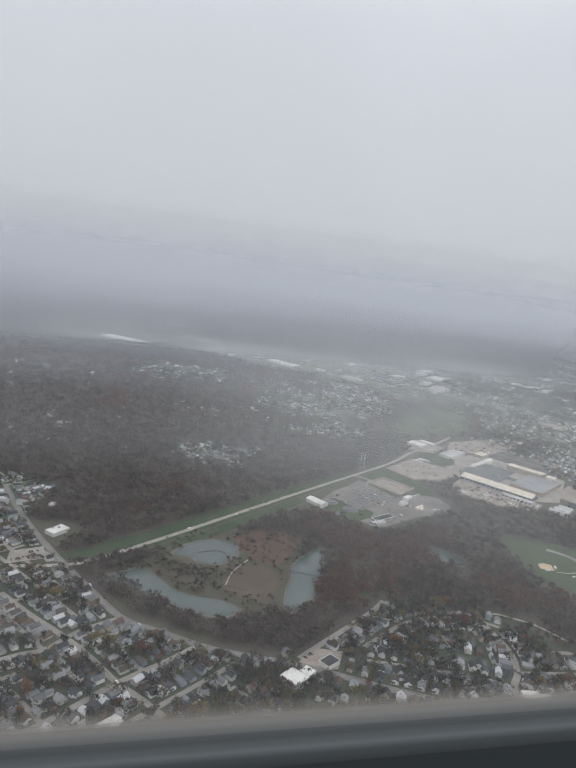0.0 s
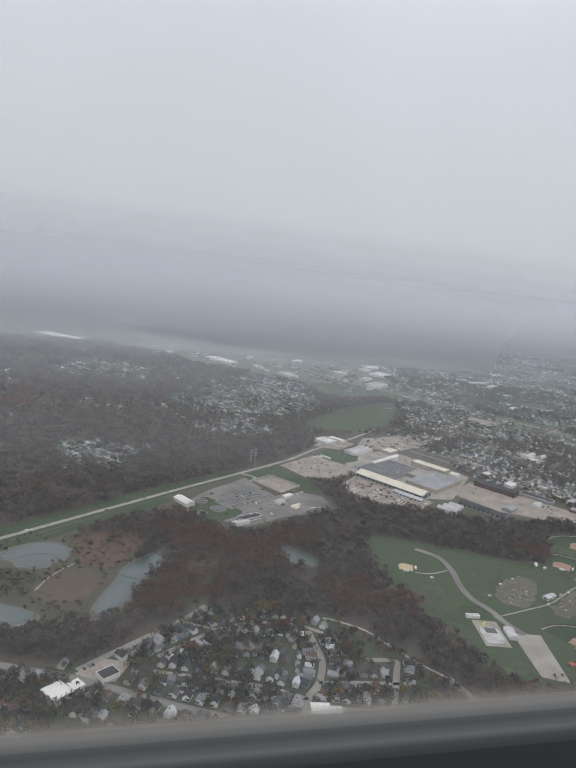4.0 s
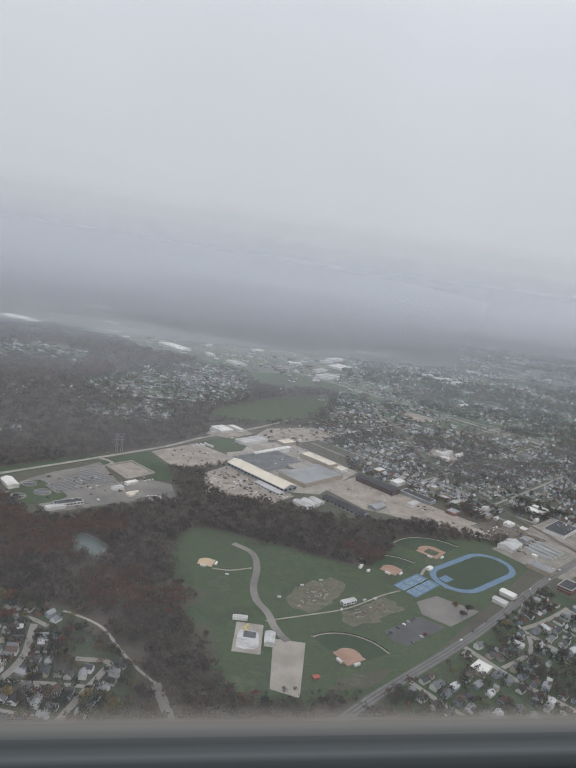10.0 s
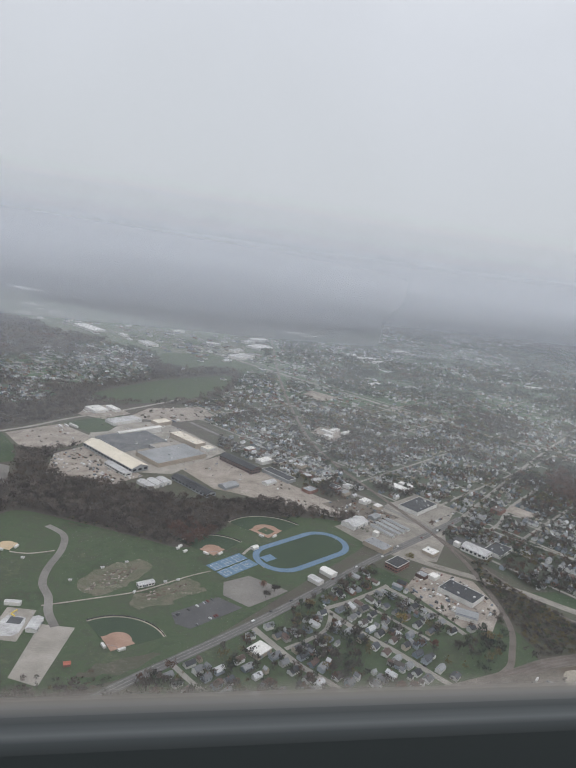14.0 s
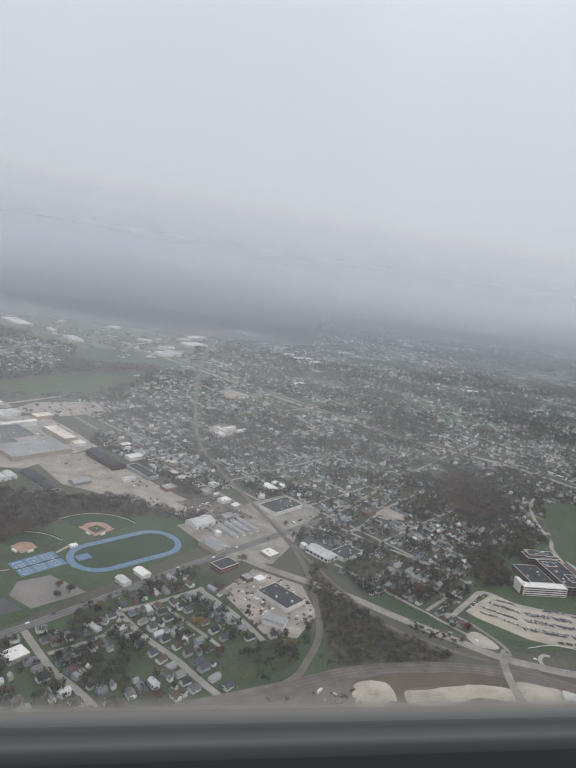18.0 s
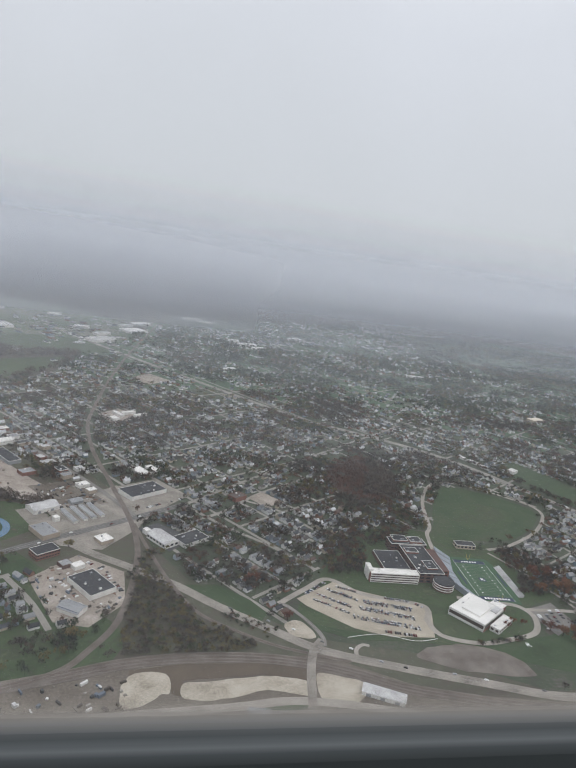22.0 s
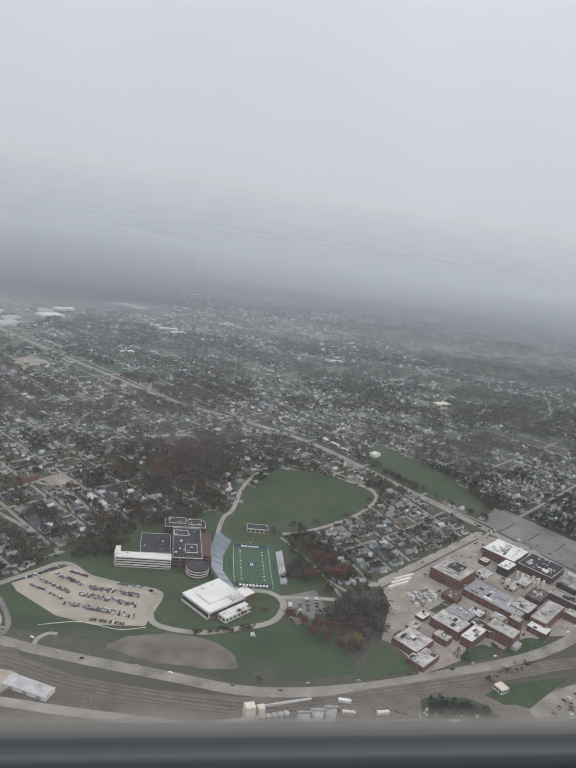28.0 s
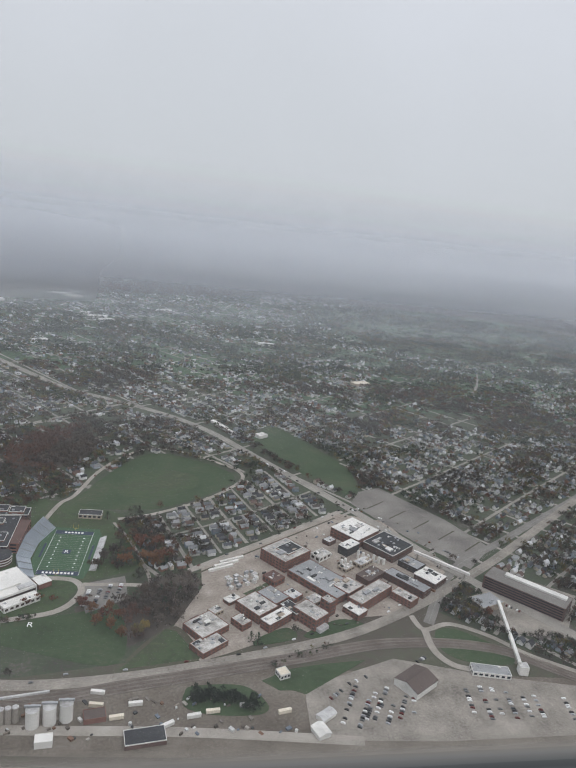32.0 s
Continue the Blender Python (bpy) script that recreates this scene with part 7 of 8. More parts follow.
# ---- trees ----
def crown_template(rng, n, size, flat=1.0):
    """Twigs and small leaf clumps scattered in an uneven crown of radius 1, from 0.25 to 1 of its height."""
    out = np.zeros((n, 3, 3))
    lobes = rng.normal(0, 0.42, (6, 3)) * (1, 1, 0.55)
    for i in range(n):
        d = rng.normal(size=3)
        d /= np.linalg.norm(d)
        c = lobes[rng.integers(6)] + d * rng.uniform(0.15, 0.62)
        c[2] = 0.60 + c[2] * 0.38 * flat
        e = np.array((c[0], c[1], 0.5)) + rng.normal(0, 0.4, 3)
        e /= np.linalg.norm(e)
        side = np.cross(e, rng.normal(size=3))
        side /= np.linalg.norm(side)
        ln, wd = size * rng.uniform(1.0, 2.2), size * rng.uniform(0.35, 0.75)
        out[i] = c + np.stack([e * ln * (1, 1, 0.6), side * wd, -side * wd])
    return out


def scatter(name, pts, heights, widths, tints, templates, material, label, category, seed):
    rng = np.random.default_rng(seed)
    P = np.array(pts)
    n = len(P)
    T = np.stack(templates)
    k = rng.integers(len(T), size=n)
    a = rng.uniform(0, 2 * math.pi, n)
    v = T[k].reshape(n, -1, 3)
    c, s = np.cos(a)[:, None], np.sin(a)[:, None]
    x = (c * v[..., 0] - s * v[..., 1]) * np.array(widths)[:, None] + P[:, 0:1]
    y = (s * v[..., 0] + c * v[..., 1]) * np.array(widths)[:, None] + P[:, 1:2]
    z = np.maximum(v[..., 2] * np.array(heights)[:, None], 0.05)
    V = np.stack([x, y, z], -1).reshape(-1, 3)
    F = np.arange(len(V)).reshape(-1, 3)
    m = F.shape[0] // n
    t = np.clip(np.repeat(np.array(tints), m), 0, 0.999)
    return tagged(new(name, tinted_mesh(name, V, F, t, (material,))), label, category, "", "stuff")


def with_trunk(crown):
    """Adds a thin trunk of two crossed slivers."""
    tr = np.array([[(-0.05, 0, 0), (0.05, 0, 0), (0, 0, 0.8)], [(0, -0.05, 0), (0, 0.05, 0), (0, 0, 0.8)]])
    return np.concatenate([crown, tr])


rngT = np.random.default_rng(77)
DENSE = [with_trunk(crown_template(rngT, 92, 0.165)) for _ in range(5)]
MID = [with_trunk(crown_template(rngT, 38, 0.235)) for _ in range(5)]
COARSE = [with_trunk(crown_template(rngT, 16, 0.32)) for _ in range(5)]


def wood_points(y0, y1, step, x0=-600, x1=2690):
    pts = []
    gx = np.arange(x0, x1, step)
    gy = np.arange(y0, y1, step)
    r = np.random.default_rng(int(y0))
    X, Y = np.meshgrid(gx, gy, indexing="ij")
    X = X + r.uniform(-0.5, 0.5, X.shape) * step
    Y = Y + r.uniform(-0.5, 0.5, Y.shape) * step
    i = np.clip(((X - X0) / CELL).astype(int), 0, NX - 1)
    j = np.clip(((Y - Y0) / CELL).astype(int), 0, NY - 1)
    ok = (WOODS_MAP[i, j] == 1) & (TAKEN[i, j] == 0)
    P = np.c_[X[ok], Y[ok]]
    thin = np.array([noise.noise((x * 0.022, y * 0.022, 2.0)) for x, y in P])
    return P[r.random(len(P)) < 0.82 + 0.7 * thin]


def hue_field(P, r, rust):
    """Tints that keep together in stands, so that rusty oaks and bare ash stand in groups."""
    f = np.array([noise.noise((x * 0.012, y * 0.012, 5.0)) for x, y in P])
    g = np.array([noise.noise((x * 0.02, y * 0.02, 11.0)) for x, y in P])
    t = np.clip(0.32 + 0.45 * g + 0.22 * (r.random(len(P)) - 0.5), 0, 0.68)
    stand = np.array([0.45 if 940 < x < 1100 or 1130 < x < 1178 or (130 < x < 350 and 440 < y < 600) else 0.0 for x, y in P])
    warm = f + 0.9 * stand + 0.16 * (r.random(len(P)) - 0.5) > 0.66 - rust
    return np.where(warm, 0.70 + 0.2 * r.random(len(P)), t)


for y0, y1, step, temp in ((280, 640, 4.9, DENSE), (640, 900, 5.2, MID), (900, 1300, 6.6, COARSE), (1300, 2690, 9.5, COARSE)):
    P = wood_points(y0, y1, step)
    r = np.random.default_rng(int(y0) + 1)
    big = step / 4.4
    scatter("woodland", P, r.uniform(6.0, 10.5, len(P)), r.uniform(2.5, 5.4, len(P)) * big ** 0.8, hue_field(P, r, 0.16), temp, M_WOODS, "dense bare brown and rusty autumn woodland", "trees", int(y0))


def town_points(y0, y1, step, keep, seed):
    r = np.random.default_rng(seed)
    X, Y = np.meshgrid(np.arange(-300, 2690, step), np.arange(y0, y1, step), indexing="ij")
    X = X + r.uniform(-0.5, 0.5, X.shape) * step
    Y = Y + r.uniform(-0.5, 0.5, Y.shape) * step
    i = np.clip(((X - X0) / CELL).astype(int), 0, NX - 1)
    j = np.clip(((Y - Y0) / CELL).astype(int), 0, NY - 1)
    ok = (ZONE[i, j] == 1) & (TAKEN[i, j] == 0)
    P = np.c_[X[ok], Y[ok]]
    grove = np.array([noise.noise((x * 0.018, y * 0.018, 7.0)) + 0.5 * noise.noise((x * 0.06, y * 0.06, 1.0)) + (0.9 * noise.noise((x * 0.006, y * 0.006, 3.0)) if y > 700 else 0.0) for x, y in P])
    lush = np.array([float(at(GROVES, x, y) == 1) for x, y in P])
    tight = np.array([0.5 if at(OWN, x, y) == 1 and y > 470 else 1.0 for x, y in P])
    return P[r.random(len(P)) < keep * tight * np.clip(0.6 + 1.6 * grove + 0.4 * lush, 0.08, 1.6)]


def tree_tints(P, r, y0):
    """Street trees keep to their kind for a block or two; farther out more of them are green."""
    f = np.array([noise.noise((x * 0.014, y * 0.014, 21.0)) for x, y in P])
    t = np.clip(0.42 + 0.75 * f + 0.55 * (r.random(len(P)) - 0.5), 0, 0.99)
    return t if y0 < 1100 else 1 - 0.85 * (1 - t) ** 2 * r.random(len(P)) ** 0.5


for y0, y1, step, keep, temp in ((480, 760, 4.2, 0.66, DENSE), (760, 1100, 4.6, 0.76, MID), (1100, 1600, 5.4, 0.78, COARSE), (1600, 2690, 7.5, 0.7, COARSE)):
    P = town_points(y0, y1, step, keep, int(y0))
    r = np.random.default_rng(int(y0) + 2)
    scatter("street_trees", P, r.uniform(4.5, 9.0, len(P)), r.uniform(2.2, 4.3, len(P)) * (step / 4.2) ** 0.7, tree_tints(P, r, y0), temp, M_TREES, "bare and half-bare trees among the houses", "trees", int(y0) + 5)


def tree_template(kind, seed):
    r = random.Random(seed)
    rng = np.random.default_rng(seed)
    th = thing("tree", "tree", "tree")
    t = Shape()
    H = 1.0
    if kind == "evergreen":
        t.limb((0, 0, 0), (0, 0, 0.9), 0.05, 0.01, 6)
        s = Shape()
        for i in range(150):
            z = r.uniform(0.08, 0.98)
            rad = (1.02 - z) * 0.42 * r.uniform(0.6, 1.1)
            a = r.uniform(0, 2 * math.pi)
            c = Vector((rad * math.cos(a), rad * math.sin(a), z))
            s.add([c + Vector((r.gauss(0, 0.05), r.gauss(0, 0.05), r.gauss(0, 0.03))) for _ in range(3)], [(0, 1, 2)])
    else:
        t.limb((0, 0, 0), (0, 0, 0.42), 0.045, 0.03, 6)
        for i in range(6):
            a = i * 1.05 + r.uniform(-0.3, 0.3)
            q = (0.26 * math.cos(a), 0.26 * math.sin(a), r.uniform(0.68, 0.85))
            t.limb((0, 0, r.uniform(0.3, 0.42)), q, 0.022, 0.008, 4)
        s = Shape()
        for tri in crown_template(rng, 300, 0.14):
            s.add([(p[0] * 0.46, p[1] * 0.46, p[2]) for p in tri], [(0, 1, 2)])
    part("trunk", t, M_BARK, th)
    part("crown", s, {"bare": M_CROWN, "rust": M_RUST, "gold": M_GOLD, "evergreen": M_GREEN}[kind], th)
    return th


TREE_KINDS = [("bare", 1), ("bare", 2), ("bare", 3), ("rust", 4), ("gold", 5), ("evergreen", 6), ("rust", 7)]
TREE_T = [tree_template(k, sd) for k, sd in TREE_KINDS]
TREE_LABEL = {"bare": "bare grey-brown deciduous tree", "rust": "tree with rusty red autumn leaves", "gold": "tree with dull golden autumn leaves", "evergreen": "dark green conifer"}


def plant(x, y, k, h, w=None):
    ob = copy_thing(TREE_T[k], pose(x, y, 0.03, 0, 0, (x * 37 + y * 11) % 360) @ Matrix.Diagonal((w or h, w or h, h, 1)))
    ob.name = "tree"
    kind = TREE_KINDS[k][0]
    tagged(ob, TREE_LABEL[kind] + (" standing in the park" if 370 < x < 560 else " among houses and yards"), "tree", "single trees")


rr = random.Random(21)
for x, y, k, h in ((1179, 470, 3, 15), (1156, 473, 6, 13), (1184, 478, 3, 12), (1140, 478, 0, 11), (1137, 468, 1, 10), (1147, 486, 2, 12), (1131, 417, 3, 9), (1138, 410, 6, 10), (1146, 404, 3, 9), (1142, 396, 6, 10), (1152, 392, 3, 9), (1157, 404, 6, 9), (1150, 414, 3, 8), (1160, 384, 6, 9), (1171, 386, 4, 9), (1174, 391, 4, 8), (1182, 503, 6, 12), (1165, 505, 3, 11), (1185, 430, 5, 11), (1192, 436, 5, 10), (1199, 428, 5, 11), (1188, 416, 5, 10), (351, 542, 5, 11), (338, 527, 5, 8), (374, 480, 0, 7), (362, 470, 6, 6), (352, 462, 2, 7), (345, 446, 0, 7), (372, 452, 1, 6), (385, 462, 2, 6), (380, 418, 6, 7), (388, 396, 0, 7), (372, 404, 2, 7), (392, 412, 1, 6), (366, 438, 6, 7), (405, 352, 6, 8), (412, 346, 3, 8), (426, 344, 0, 8), (420, 350, 6, 7), (608, 460, 0, 8), (600, 466, 6, 7), (1250, 374, 5, 10), (1246, 378, 5, 8), (400, 372, 5, 7), (385, 395, 5, 6), (1137, 552, 5, 8), (1206, 472, 3, 9), (1192, 486, 3, 8), (1178, 500, 6, 9), (1160, 492, 6, 7), (-8, 398, 4, 10), (-18, 402, 4, 9), (18, 404, 3, 8), (46, 382, 5, 8), (-16, 348, 5, 8), (1168, 500, 3, 9), (745, 520, 4, 8), (700, 420, 4, 9), (665, 470, 0, 8), (600, 452, 0, 7), (1092, 420, 3, 6), (1100, 426, 3, 6), (1110, 425, 3, 5)):
    plant(x, y, k, h)
count = 65
spots = np.array([q for q in town_points(290, 480, 4.2, 0.95, 9) if not (510 < q[0] < 800 and noise.noise((q[0] * 0.3, q[1] * 0.3, 2.0)) > -0.02)])
order = list(range(len(spots)))
rr.shuffle(order)
for i in order:
    if count >= 285:
        break
    x, y = spots[i]
    k = rr.choices(range(7), (5, 5, 5, 2.4, 2.4, 1.4, 1.6))[0]
    h = rr.uniform(6.5, 11.0)
    plant(float(x), float(y), k, h, h * rr.uniform(0.85, 1.15))
    count += 1
rest = np.array([spots[i] for i in order[max(285 - 65, 0):]] or [(0.0, 300.0)])
r = np.random.default_rng(5)
scatter("yard_trees", rest, r.uniform(5.5, 10, len(rest)), r.uniform(2.2, 4.2, len(rest)), r.random(len(rest)), DENSE, M_TREES, "bare trees in the yards", "trees", 61)
for th in TREE_T:
    for ch in list(th.children_recursive):
        bpy.data.objects.remove(ch)
    bpy.data.objects.remove(th)
rs = np.random.default_rng(44)
X, Y = rs.uniform(960, 1215, 3400), rs.uniform(455, 610, 3400)
ok = np.zeros(len(X), bool)
for pts in ([(962, 492), (975, 545), (1000, 592), (1050, 606), (1085, 590), (1056, 564), (1012, 545), (996, 496)], [(1142, 468), (1148, 520), (1142, 548), (1165, 565), (1190, 540), (1206, 492), (1190, 470), (1168, 464)]):
    ok |= inside(pts, X, Y)
Q = np.array([(x, y) for x, y, k in zip(X, Y, ok) if k and at(TAKEN, x, y) not in (1, 2)])
Q = Q[: min(len(Q), 330)]
scatter("school_trees", Q, rs.uniform(5, 9.5, len(Q)), rs.uniform(2.4, 4.2, len(Q)), rs.choice((0.05, 0.15, 0.25, 0.35, 0.45, 0.45, 0.55, 0.65), len(Q)), DENSE, M_TREES, "bare and rusty trees on the school grounds", "trees", 66)
# hedges and bushes in the open: along the railway, the park edge, the evergreen clump
P = []
rb = np.random.default_rng(31)
for pts, n, wd in (([(800, 470), (805, 500), (815, 520)], 60, 6), ([(1060, 398), (1100, 404)], 40, 3), ([(380, 470), (372, 440), (392, 400)], 50, 8), ([(440, 575), (500, 550), (545, 535)], 60, 5), ([(640, 600), (690, 600), (720, 580)], 60, 6), ([(870, 425), (900, 410)], 40, 6), ([(1255, 350), (1300, 372)], 20, 3), ([(430, 350), (480, 352)], 40, 9), ([(-20, 515), (40, 500), (70, 500)], 50, 9), ([(20, 520), (45, 505), (60, 490)], 40, 8)):
    line = np.array(smooth(pts, 10))
    for k in range(n):
        q = line[rb.integers(len(line))] + rb.normal(0, wd * 0.5, 2)
        P.append(q)
scatter("bushes", P, rb.uniform(1.2, 4.2, len(P)), rb.uniform(1.0, 2.4, len(P)), rb.random(len(P)), DENSE, M_TREES, "dark bushes and scrub at the edges", "bushes", 62)

Q = [np.array(p) + rb.normal(0, 2.4, 2) for p in smooth([(1205, 325), (1225, 324), (1241, 317)], 60)]
scatter("conifer_clump", Q, rb.uniform(3.5, 6.5, len(Q)), rb.uniform(1.4, 2.4, len(Q)), np.full(len(Q), 0.95), DENSE, M_TREES, "dense dark clump of conifers on the grass", "trees", 63)
X, Y = rb.uniform(-10, 170, 900), rb.uniform(425, 590, 900)
wet = [[(-2, 502), (15, 507), (30, 484), (41, 466), (63, 459), (80, 444), (69, 434), (47, 438), (26, 452), (8, 474)], [(38, 527), (56, 556), (82, 567), (95, 540), (74, 517), (56, 516)], [(118, 440), (122, 477), (138, 512), (168, 544), (158, 503), (148, 466), (136, 448)], [(84, 478), (100, 508), (124, 506), (118, 478), (102, 462)]]
ok = inside([(-12, 505), (25, 548), (60, 578), (110, 578), (150, 590), (172, 548), (140, 445), (115, 436), (80, 424), (20, 440)], X, Y)
for pts in wet:
    cx, cy = sum(p[0] for p in pts) / len(pts), sum(p[1] for p in pts) / len(pts)
    ok &= ~inside([(cx + (x - cx) * 1.12, cy + (y - cy) * 1.12) for x, y in pts], X, Y)
Q = np.c_[X[ok], Y[ok]]
scatter("pond_scrub_bushes", Q, rb.uniform(1.0, 4.5, len(Q)), rb.uniform(0.9, 2.6, len(Q)), rb.uniform(0.0, 0.55, len(Q)), DENSE, M_TREES, "brown bushes and reeds round the ponds", "bushes", 65)
X, Y = rb.uniform(792, 890, 1300), rb.uniform(381, 500, 1300)
ok = inside([(797, 381), (793, 410), (800, 461), (806, 500), (828, 461), (846, 424), (887, 392), (863, 384)], X, Y)
Q = np.c_[X[ok], Y[ok]]
scatter("railway_scrub", Q, rb.uniform(1.6, 5.5, len(Q)), rb.uniform(1.4, 3.2, len(Q)), rb.choice((0.05, 0.25, 0.25, 0.35, 0.65, 0.65, 0.75), len(Q)), DENSE, M_TREES, "olive and brown scrub between the railway lines", "bushes", 64)


# ---- vehicles ----
def car_template(tall):
    th = thing("car", "parked car", "car")
    s = Shape()
    L, W, h1, h2 = 1.45, 0.58, 0.52, 0.88 + 0.15 * tall
    s.add([(-L, -W, 0.18), (L, -W, 0.18), (L, W, 0.18), (-L, W, 0.18), (-L, -W, h1), (L, -W, h1 - 0.06), (L, W, h1 - 0.06), (-L, W, h1)], [(4, 5, 6, 7), (0, 1, 5, 4), (1, 2, 6, 5), (2, 3, 7, 6), (3, 0, 4, 7)])
    body = part("body", s, M_CAR, th)
    b0, b1 = (-1.35, 0.55) if tall else (-1.0, 0.5)
    g = Shape().add([(b0, -W + 0.04, h1), (b1 + 0.3, -W + 0.04, h1), (b1 + 0.3, W - 0.04, h1), (b0, W - 0.04, h1), (b0 + 0.25, -W + 0.14, h2 - 0.04), (b1 - 0.1, -W + 0.14, h2 - 0.04), (b1 - 0.1, W - 0.14, h2 - 0.04), (b0 + 0.25, W - 0.14, h2 - 0.04)], [(0, 1, 5, 4), (1, 2, 6, 5), (2, 3, 7, 6), (3, 0, 4, 7)])
    part("windows", g, M_GLASS, body)
    part("roof", Shape().box(b0 + 0.22, b1 - 0.08, -W + 0.12, W - 0.12, h2 - 0.06, h2), M_CAR, th)
    for x in (-0.9, 0.9):
        for y in (-W, W):
            part("wheel", Shape().add([(x + 0.2 * math.cos(k * 1.047), y + d, 0.2 + 0.2 * math.sin(k * 1.047)) for d in (-0.07, 0.07) for k in range(6)], [(0, 1, 2, 3, 4, 5), (11, 10, 9, 8, 7, 6)] + [(k, k + 6, (k + 1) % 6 + 6, (k + 1) % 6) for k in range(6)]), M_TYRE, th)
    return th


CARS = [car_template(0), car_template(1)]
CAR_SPOTS = []
rc = random.Random(17)


def car_rows(x, y, ang, n, step, fill, turn=90):
    c, s = math.cos(radians(ang)), math.sin(radians(ang))
    for i in range(n):
        if rc.random() < fill:
            CAR_SPOTS.append((x + c * step * i, y + s * step * i, ang + turn + rc.choice((0, 180)) + rc.uniform(-3, 3)))


for (ax, ay), (bx, by) in (((936, 460), (957, 479)), ((965, 472), (982, 464)), ((956, 468), (978, 454)), ((958, 465), (980, 451)), ((946, 460), (969, 444)), ((949, 457), (971, 441)), ((941, 452), (967, 433)), ((1003, 457), (1025, 452)), ((983, 452), (1022, 442)), ((983, 449), (1022, 439)), ((977, 443), (1022, 429)), ((977, 440), (1022, 426)), ((968, 431), (1019, 417)), ((968, 428), (1019, 414)), ((988, 411), (1013, 406)), ((1027, 449), (1033, 443))):
    d = math.hypot(bx - ax, by - ay)
    car_rows(ax, ay, math.degrees(math.atan2(by - ay, bx - ax)), int(d / 1.75), 1.75, 0.8)
for x, y, n in ((1131, 419, 12), (1139, 422, 12), (1146, 428, 10), (1154, 431, 10)):
    car_rows(x, y, 82, n, 1.9, 0.6)
for x, y, a, n in ((1290, 300, 60, 12), (1300, 298, 60, 14), (1310, 302, 60, 14), (1318, 300, 60, 10), (1385, 298, 80, 16), (1402, 300, 80, 14), (1420, 298, 80, 14), (1440, 297, 80, 10), (1300, 332, 25, 10), (1355, 352, 30, 6), (1284, 318, 38, 13), (1296, 312, 60, 12), (1306, 304, 60, 14), (1316, 310, 60, 12), (1326, 302, 60, 12), (1336, 304, 70, 9), (1375, 300, 80, 14), (1393, 300, 80, 14), (1412, 299, 80, 12), (1456, 299, 80, 9)):
    car_rows(x, y, a, n, 2.0, 0.55)
for x, y, a, n, f in ((540, 411, 38, 14, 0.2), (528, 424, 38, 20, 0.25), (742, 470, -52, 16, 0.6), (758, 500, -40, 12, 0.7), (779, 478, -60, 14, 0.6), (750, 440, -50, 10, 0.7), (-92, 516, 25, 12, 0.7), (-90, 526, 25, 12, 0.7), (806, 604, 38, 12, 0.3), (828, 620, 38, 10, 0.3), (1330, 512, 40, 8, 0.6), (1290, 470, 38, 6, 0.6), (1440, 505, -55, 12, 0.5), (1455, 420, -47, 8, 0.6), (1320, 680, -60, 3, 1), (455, 690, -50, 12, 0.7), (430, 720, -50, 12, 0.7), (330, 700, 38, 8, 0.6), (300, 690, 38, 8, 0.5), (118, 380, 38, 6, 0.6)):
    car_rows(x, y, a, n, 2.1, f)
for line in ([(572, 407), (708, 517), (846, 620)], [(861, 441), (979, 374), (1095, 341), (1240, 366), (1372, 418)], [(-61, 529), (-1, 431), (74, 388)], [(27, 563), (193, 702)], [(1191, 860), (1302, 705), (1401, 534)], [(640, 446), (700, 365)], [(-20, 387), (14, 344)], [(248, 310), (283, 411)], [(1115, 640), (1150, 705)], [(1207, 466), (1363, 580)]):
    for (ax, ay), (bx, by) in zip(line, line[1:]):
        d = math.hypot(bx - ax, by - ay)
        g = rc.uniform(5, 20)
        while g < d:
            sd = rc.choice((-1.6, 1.6))
            CAR_SPOTS.append((ax + (bx - ax) * g / d - (by - ay) / d * sd, ay + (by - ay) * g / d + (bx - ax) / d * sd, math.degrees(math.atan2(by - ay, bx - ax))))
            g += rc.uniform(12, 40)
for x, y, a in CAR_SPOTS[:210]:
    ob = copy_thing(CARS[rc.random() < 0.45], pose(x, y, 0.27, 0, 0, a))
    ob.name = "car"
    tagged(ob, "small car standing on the pavement", "car", "parked cars")


def joined_cars(spots):
    s = Shape()
    tints = []
    q = random.Random(4)
    for x, y, a in spots:
        n = len(s.f)
        s.turned(x, y, 2.9, 1.16, a, 0.3, 0.78)
        s.turned(x - 0.2 * math.cos(radians(a)), y - 0.2 * math.sin(radians(a)), 1.5, 1.0, a, 0.78, 1.12)
        tints += [q.random()] * (len(s.f) - n)
    me = s.mesh("more_cars", varied("far_car_paint", [(0.6, 0.6, 0.6), (0.02, 0.02, 0.022), (0.30, 0.31, 0.32), (0.05, 0.055, 0.06), (0.7, 0.7, 0.69), (0.10, 0.02, 0.018), (0.12, 0.12, 0.125)], "tint", 0.4))
    me.attributes.new("tint", "FLOAT", "FACE").data.foreach_set("value", tints)
    tagged(new("more_cars", me), "parked cars in many plain colours", "cars", "", "stuff")


joined_cars(CAR_SPOTS[210:])
for th in CARS:
    for ch in list(th.children_recursive):
        bpy.data.objects.remove(ch)
    bpy.data.objects.remove(th)


